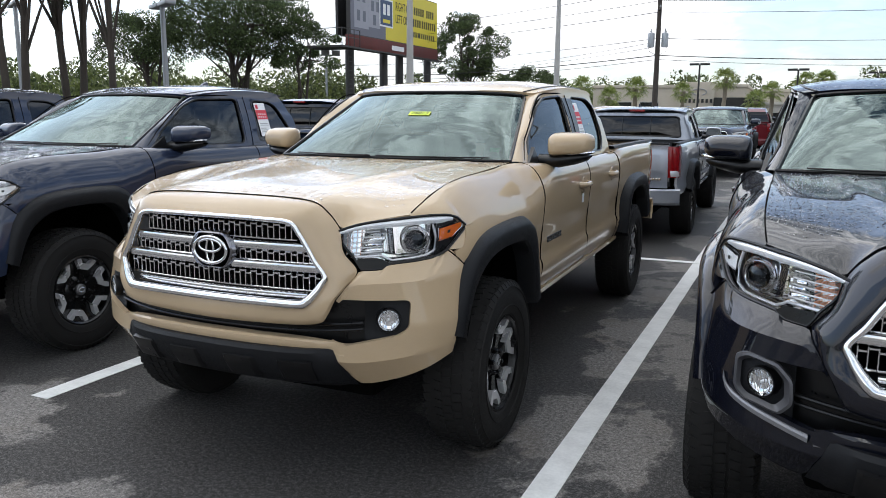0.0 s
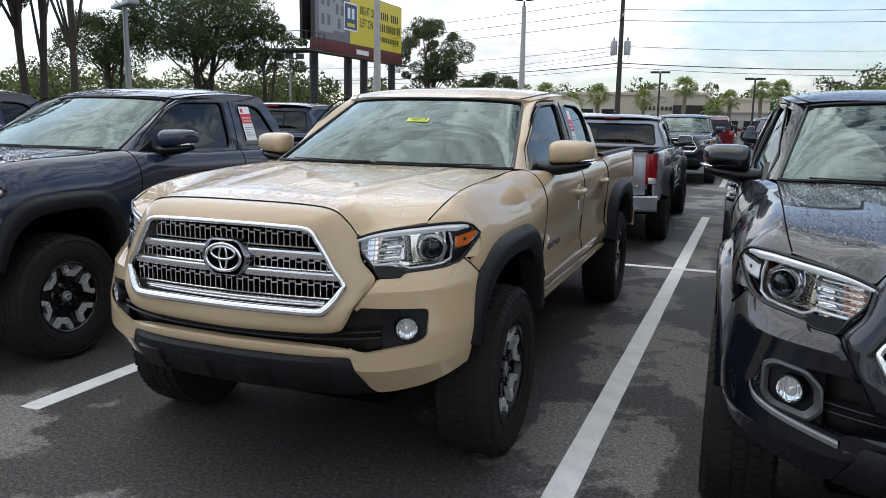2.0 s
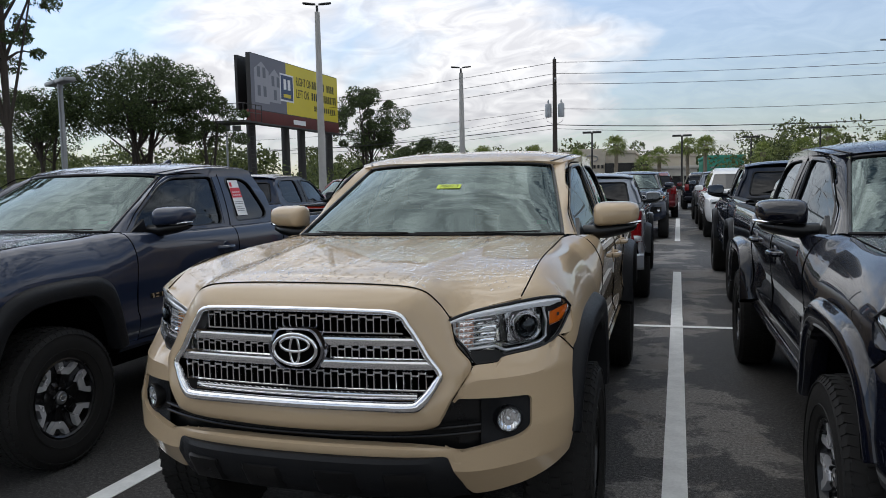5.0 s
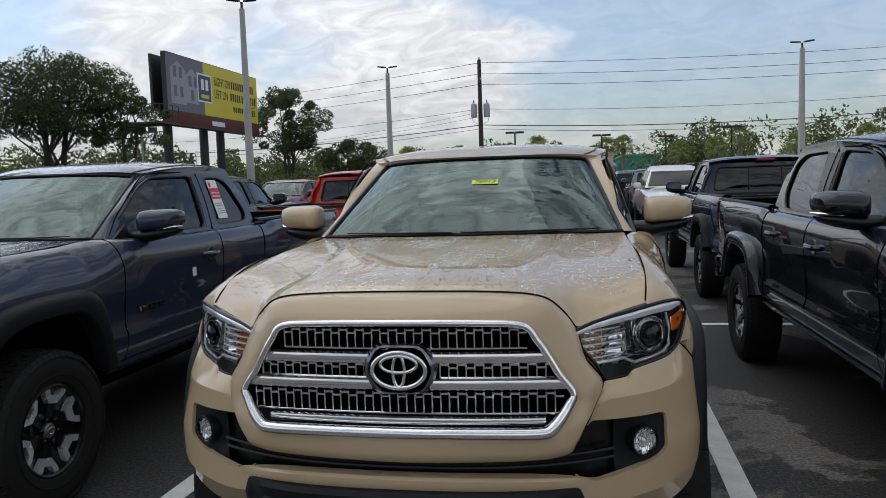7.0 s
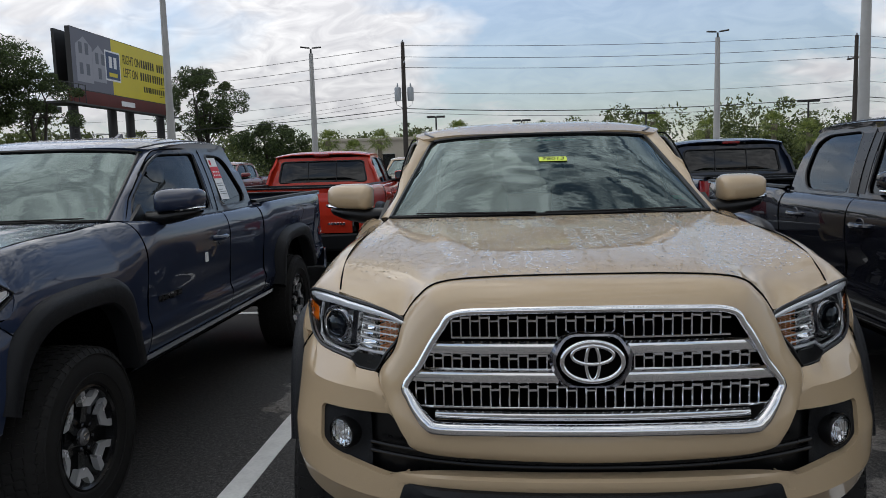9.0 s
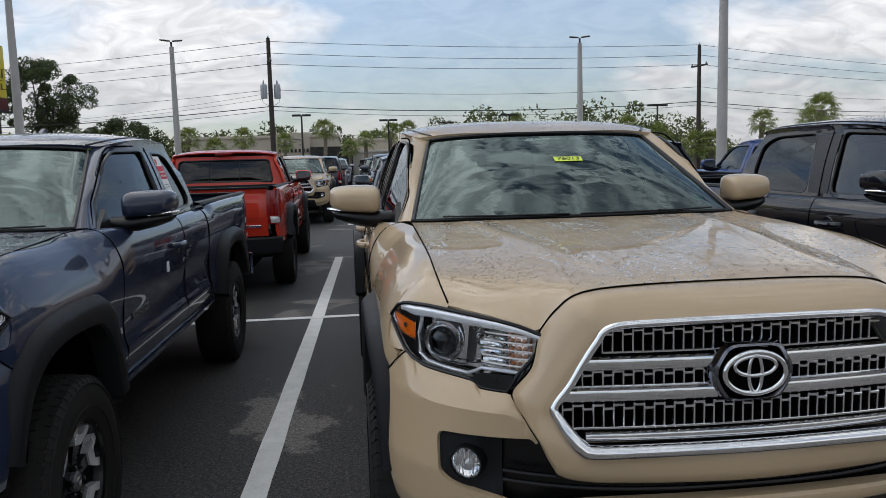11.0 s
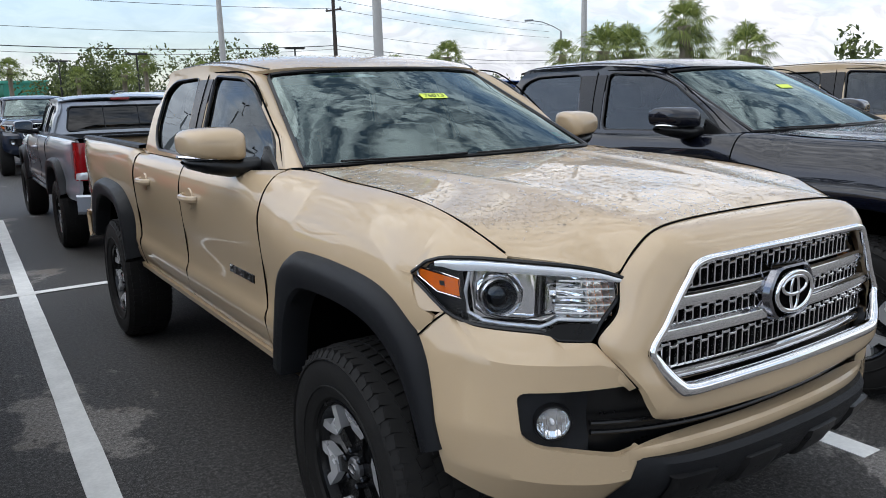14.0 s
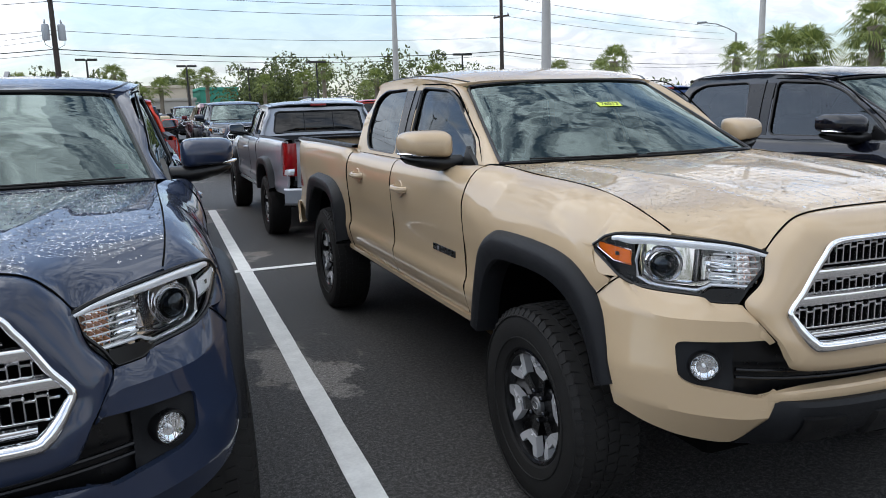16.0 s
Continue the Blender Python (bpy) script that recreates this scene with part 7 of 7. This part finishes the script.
tagged(bb, "tall steel billboard with a grey and yellow print", "billboard")

# small far sign and buildings
TAN = plain("tan_stucco", (0.52, 0.46, 0.37), 0.9, 0.0, 0.1, 1.5, 0.3, 20)
PALE = plain("pale_stucco", (0.50, 0.47, 0.42), 0.9, 0.0, 0.08, 1.5)
GREEN = plain("sea_green_wall", (0.06, 0.33, 0.24), 0.7, 0.0, 0.08, 1.5)
DARKGLASS = plain("dark_shop_glass", (0.012, 0.014, 0.016), 0.12, 0.0, 0.2, 1.0)


def building(name, label, x0, x1, y, depth, h, wall, opening_rows):
    bd = new(name)
    part("wall", box((x0, 0, 0), (x1, depth, h)), wall, bd, "plain wall", 0)
    part("roof", box((x0 - 0.15, -0.15, h), (x1 + 0.15, depth + 0.15, h + 0.35), 0.04), wall, bd, "flat parapet")
    for a, b_, z0, z1 in opening_rows:
        w = part("window", box((a, -0.06, z0), (b_, 0.02, z1)), DARKGLASS, bd, "dark shop window", 0)
        part("window_frame", box((a - 0.1, -0.10, z1), (b_ + 0.1, 0.0, z1 + 0.12)), PALE, w, "", 0)
    bd.matrix_basis = pose(0, y, 0)
    tagged(bd, label, "building")
    return bd


showroom = building("showroom", "tan stucco showroom with a dark glass entrance", -19.0, -2.2, 88.0, 22, 4.4, TAN, [(-17, -14.5, 0.5, 2.8), (-13.5, -11.5, 0.5, 2.8)])
part("entrance", box((-5.4, -1.6, 0), (-0.6, 4, 3.3)), DARKGLASS, showroom, "black glass entrance", 0)
part("tower", box((-9.2, -0.8, 0), (-5.4, 4, 5.0), 0.05), TAN, showroom, "taller tan front", 0)
part("sign_shape", tube([(-7.0 + 0.75 * math.cos(a), -0.86, 3.9 + 0.35 * math.sin(a)) for a in np.linspace(-1.2, 4.3, 18)], 0.06, 6), GALV, showroom, "plain silver oval sign")
for k in range(8):
    part("sign_bar", box((-9.0 + 0.45 * k, -0.9, 2.75), (-8.75 + 0.45 * k, -0.8, 3.15)), STEEL, showroom, "", 0)
building("shop_row", "pale low shop row with dark windows", -0.6, 4.6, 90.0, 18, 3.9, TAN, [(0.0, 1.0, 0.3, 2.0), (1.5, 2.6, 0.3, 2.0), (3.0, 4.2, 0.3, 2.0)])
bd = building("pale_shop", "pale shop front with a flat canopy", -0.6, 4.7, 88.5, 1.4, 2.5, PALE, [(0.2, 1.4, 0.2, 1.7), (2.0, 3.0, 0.2, 1.7), (3.3, 4.3, 0.2, 1.7)])
building("green_building", "long sea-green building with a flat roof", 6.0, 10.5, 97.0, 20, 3.8, GREEN, [(6.4, 7.6, 0.3, 1.6), (8.4, 9.8, 0.3, 1.6)])
far_sign = new("far_sign")
part("post", tube([(0, 0, 0), (0, 0, 7.0)], 0.3, 8), CONCRETE, far_sign)
part("panel", box((-0.1, -2.0, 5.0), (0.1, 2.0, 7.0)), plain("pink_print", (0.45, 0.25, 0.36), 0.5, 0.0, 0.2, 2), far_sign, "pinkish print")
far_sign.matrix_basis = pose(75.0, 34.0, 0, 0, 0, 20)
tagged(far_sign, "far pinkish advertising sign on a post", "sign")


# ---- plants ----
def foliage(name, dark, light):
    n = Nodes(name)
    geo = n.t.nodes.new("ShaderNodeNewGeometry")
    c = n.ramp(geo.outputs["Random Per Island"], [(0.0, dark), (0.75, light), (1.0, shade(light, 1.35))])
    n.set(base=c, rough=0.6)
    tr = n.t.nodes.new("ShaderNodeBsdfTranslucent")
    n.link(c, tr.inputs[0])
    mx = n.t.nodes.new("ShaderNodeMixShader")
    mx.inputs[0].default_value = 0.35
    n.link(n.b.outputs[0], mx.inputs[1])
    n.link(tr.outputs[0], mx.inputs[2])
    n.link(mx.outputs[0], n.out.inputs[0])
    return n.m


OAK = foliage("oak_leaves", (0.022, 0.035, 0.012), (0.080, 0.115, 0.034))
PINE = foliage("mixed_woods_leaves", (0.036, 0.054, 0.018), (0.13, 0.155, 0.045))
PALM = foliage("palm_leaves", (0.085, 0.125, 0.032), (0.26, 0.30, 0.085))
BARK = plain("grey_brown_bark", (0.055, 0.045, 0.036), 0.95, 0.0, 0.3, 6, 0.6, 30)
PALMBARK = plain("palm_bark", (0.22, 0.185, 0.14), 0.95, 0.0, 0.3, 8, 0.6, 25)
rng = np.random.default_rng(7)


def leaf_mesh(centres, radii, per, size, flat=0.75):
    """Small leaves scattered through clumps, as one mesh's vertices and faces."""
    V, F = [], []
    for c, r in zip(centres, radii):
        for _ in range(per):
            d = rng.normal(size=3)
            d /= np.linalg.norm(d)
            p = np.array(c) + d * np.array([r, r, r * flat]) * rng.uniform(0.35, 1.0) ** 0.6
            a, b_ = rng.normal(size=3), rng.normal(size=3)
            a /= np.linalg.norm(a)
            b_ -= a * a.dot(b_)
            b_ /= np.linalg.norm(b_)
            s = size * rng.uniform(0.6, 1.3)
            k = len(V)
            V += [tuple(p - a * s), tuple(p + b_ * s * 0.45), tuple(p + a * s), tuple(p - b_ * s * 0.45)]
            F.append((k, k + 1, k + 2, k + 3))
    return V, F


def leaf_part(name, V, F, mat, parent, label=""):
    me = bpy.data.meshes.new(name)
    me.from_pydata(V, [], F)
    me.materials.append(mat)
    ob = new(name, me)
    if parent is not None:
        ob.parent = parent
    if label:
        ob["label"] = label
    return ob


def broad_tree(x, y, h, spread, base, clumps, per, leaf, trunks, label, sparse=1.0, trunk_r=0.16):
    """A tree: tapered trunks, limbs to each clump, and a crown of leaf clumps with gaps."""
    tree = new("tree")
    cs, rs = [], []
    for _ in range(clumps):
        a, r = rng.uniform(0, 2 * math.pi), math.sqrt(rng.uniform(0, 1)) * spread
        zc = rng.uniform(base, h)
        k = math.sin(math.pi * min(1, max(0.08, (zc - base + 0.4) / (h - base + 0.7)))) ** 0.6
        cs.append((r * math.cos(a) * k, r * math.sin(a) * k, zc))
        rs.append(rng.uniform(0.55, 1.15) * spread * 0.26 * sparse)
    b = bmesh.new()
    tops = []
    for k in range(trunks):
        a = 2 * math.pi * k / max(1, trunks) + 0.4
        lean = 0.10 * spread if trunks > 1 else 0.03
        top = (math.cos(a) * lean * 2.2, math.sin(a) * lean * 2.2, base + (h - base) * 0.45)
        pts = smooth_path([(math.cos(a) * 0.2 * (trunks > 1), math.sin(a) * 0.2 * (trunks > 1), 0), (math.cos(a + 0.5) * lean, math.sin(a + 0.5) * lean, base * 0.6), top], 9)
        tube(pts, [trunk_r * (1 - 0.065 * i) for i in range(9)], 8, False, b)
        tops.append(pts)
    for c in cs[::3]:
        t = tops[int(rng.integers(len(tops)))]
        s = t[int(rng.integers(4, 9))]
        m = (np.array(s) + np.array(c)) / 2 + np.array([0, 0, 0.12 * spread * rng.uniform(-0.3, 1)])
        tube(smooth_path([s, m, c], 6), [trunk_r * f for f in (0.42, 0.34, 0.26, 0.2, 0.14, 0.06)], 5, False, b)
    bmesh.ops.recalc_face_normals(b, faces=b.faces[:])
    part("trunk", b, BARK, tree, "grey-brown trunk and limbs")
    V, F = leaf_mesh(cs, rs, per, leaf)
    leaf_part("crown", V, F, OAK, tree, "dark green leaves")
    tree.matrix_basis = pose(x, y, 0)
    tagged(tree, label, "tree", "trees by the lot")
    return tree


broad_tree(-19.6, 24.0, 6.6, 3.2, 3.9, 80, 480, 0.055, 3, "broad dark green oak with a dense round crown", 0.9)
broad_tree(-22.8, 22.3, 5.3, 2.4, 3.4, 44, 400, 0.055, 3, "smaller green oak beside a lamp post", 0.9, 0.09)
broad_tree(-16.9, 24.8, 5.0, 1.8, 3.3, 30, 360, 0.05, 3, "slender oak with several thin stems", 0.9, 0.08)
broad_tree(-26.2, 65.8, 10.2, 3.9, 4.8, 62, 420, 0.10, 3, "dark oak behind the billboard", 0.9)
broad_tree(-22.0, 73.4, 5.7, 3.8, 1.8, 50, 300, 0.12, 2, "low spreading green tree behind the lot")
broad_tree(-18.0, 14.2, 10.5, 2.8, 4.6, 70, 200, 0.06, 2, "tall thin tree with open branches", 0.62, 0.14)
broad_tree(-17.2, 11.6, 10.5, 2.7, 4.8, 62, 200, 0.06, 2, "tall thin tree with leaning trunks", 0.62, 0.13)
broad_tree(-20.6, 12.3, 10.2, 3.0, 4.5, 70, 200, 0.06, 2, "tall thin tree with sparse leaves", 0.66, 0.15)
broad_tree(-15.4, 13.2, 9.2, 2.2, 5.0, 44, 180, 0.055, 1, "tall thin tree with a high open crown", 0.62, 0.12)



def palm_source(h, crown, fans, seed):
    """A cabbage palm: ringed trunk and a head of fan leaves."""
    r2 = np.random.default_rng(seed)
    palm = new("palm_tree")
    pts = [(0.05 * math.sin(z * 1.3 + seed), 0.05 * math.cos(z * 1.1), z) for z in np.linspace(0, h, 22)]
    part("trunk", tube(pts, [0.17 + 0.022 * (i % 2) + (0.05 if i > 17 else 0) for i in range(22)], 10), PALMBARK, palm, "ringed brown palm trunk")
    V, F = [], []
    for k in range(fans):
        az, el = 2.4 * k + r2.uniform(-0.3, 0.3), radians(82 - 125 * (k / fans) ** 0.9)
        d = np.array([math.cos(az) * math.cos(el), math.sin(az) * math.cos(el), math.sin(el)])
        s = np.array([-math.sin(az), math.cos(az), 0])
        L = crown * 0.52 * r2.uniform(0.85, 1.1)
        root, hub = np.array([0, 0, h]), np.array([0, 0, h]) + d * L + np.array([0, 0, -0.08 * L])
        i = len(V)
        V += [tuple(root - s * 0.02), tuple(root + s * 0.02), tuple(hub + s * 0.012), tuple(hub - s * 0.012)]
        F.append((i, i + 1, i + 2, i + 3))
        for j in range(23):
            t = radians(-110 + 220 * j / 22)
            e = d * math.cos(t) + s * math.sin(t)
            n = np.cross(d, s)
            ln = crown * 0.56 * (0.75 + 0.25 * math.cos(t)) * r2.uniform(0.85, 1.1)
            m_ = hub + e * ln * 0.55 + n * 0.03 * math.sin(j)
            tip = hub + e * ln + np.array([0, 0, -0.34 * ln - 0.12 * abs(math.sin(t)) * ln])
            w = np.cross(e, n) * 0.020 * crown
            i = len(V)
            V += [tuple(hub), tuple(m_ - w), tuple(tip), tuple(m_ + w)]
            F.append((i, i + 1, i + 2, i + 3))
    leaf_part("crown", V, F, PALM, palm, "green fan leaves")
    return palm


palms = [palm_source(2.9, 1.3, 28, 1), palm_source(3.6, 1.25, 26, 2), palm_source(4.6, 1.3, 30, 3), palm_source(2.2, 1.4, 26, 4)]
PALM_SPOTS = [(0, 19.6, 19.2), (0, 20.9, 19.2), (1, 20.7, 16.4), (0, 21.3, 16.8), (0, 25.3, 17.1), (1, 24.1, 36.1), (1, 30.7, 33.5), (1, 28.4, 49.7), (1, 31.1, 48.1), (1, 19.9, 53.7), (0, 22.0, 52.9), (3, 25.4, 51.4), (3, 24.4, 51.9), (1, -9.5, 62.0), (0, -12.5, 66.0), (1, -13.5, 60.0), (2, -3.2, 70.0), (1, -7.2, 74.0), (1, 0.6, 74.0), (0, -0.9, 78.0), (2, 3.4, 78.0), (2, 5.0, 76.0), (1, 9.5, 70.0), (1, 11.5, 62.0), (2, 14.0, 66.0), (1, 17.0, 60.0), (0, 19.0, 70.0)]
seen_palm = set()
for k, (i, x, y) in enumerate(PALM_SPOTS):
    p = palms[i] if i not in seen_palm else copy_thing(palms[i], pose(0, 0, 0))
    seen_palm.add(i)
    p.matrix_basis = pose(x, y, 0, 0, 0, 47 * k)
    tagged(p, "cabbage palm with a ringed trunk and fan leaves", "palm tree", "palms")


def woods(name, a0, a1, near, far, n, hmin, hmax, per, leaf, label):
    """A far belt of trees as one body of leaves."""
    cs, rs = [], []
    for _ in range(n):
        a, d = radians(rng.uniform(a0, a1)), rng.uniform(near, far)
        h = rng.uniform(hmin, hmax)
        x, y = d * math.sin(a), d * math.cos(a)
        for k in range(5):
            cs.append((x + rng.uniform(-1.8, 1.8), y + rng.uniform(-1.8, 1.8), h * (0.15 + 0.2 * k) * rng.uniform(0.85, 1.05)))
            rs.append(rng.uniform(1.0, 2.2))
    V, F = leaf_mesh(cs, rs, per, leaf)
    tagged(leaf_part(name, V, F, PINE, None), label, "woods", kind="stuff")


woods("woods", -75, -30, 62, 100, 120, 3.0, 6.0, 170, 0.2, "far belt of mixed green woods behind the lot")
woods("woods", -26, 12, 112, 150, 90, 4.0, 7.5, 110, 0.3, "far green tree line behind the buildings")
woods("woods", 6, 25, 78, 120, 55, 2.6, 7.0, 130, 0.22, "far green trees beyond the car park")
woods("hedge", 25, 60, 60, 90, 60, 1.2, 2.4, 90, 0.2, "low far hedge beyond the car park")
# ring behind the view, added for paint and glass to reflect
woods("woods", 60, 285, 90, 130, 200, 4.0, 8.0, 30, 0.5, "added far tree line, mostly unseen, closing the horizon")
woods("shrubs", -62, -20, 36, 60, 70, 0.8, 2.4, 80, 0.11, "green shrubs along the edge of the lot")
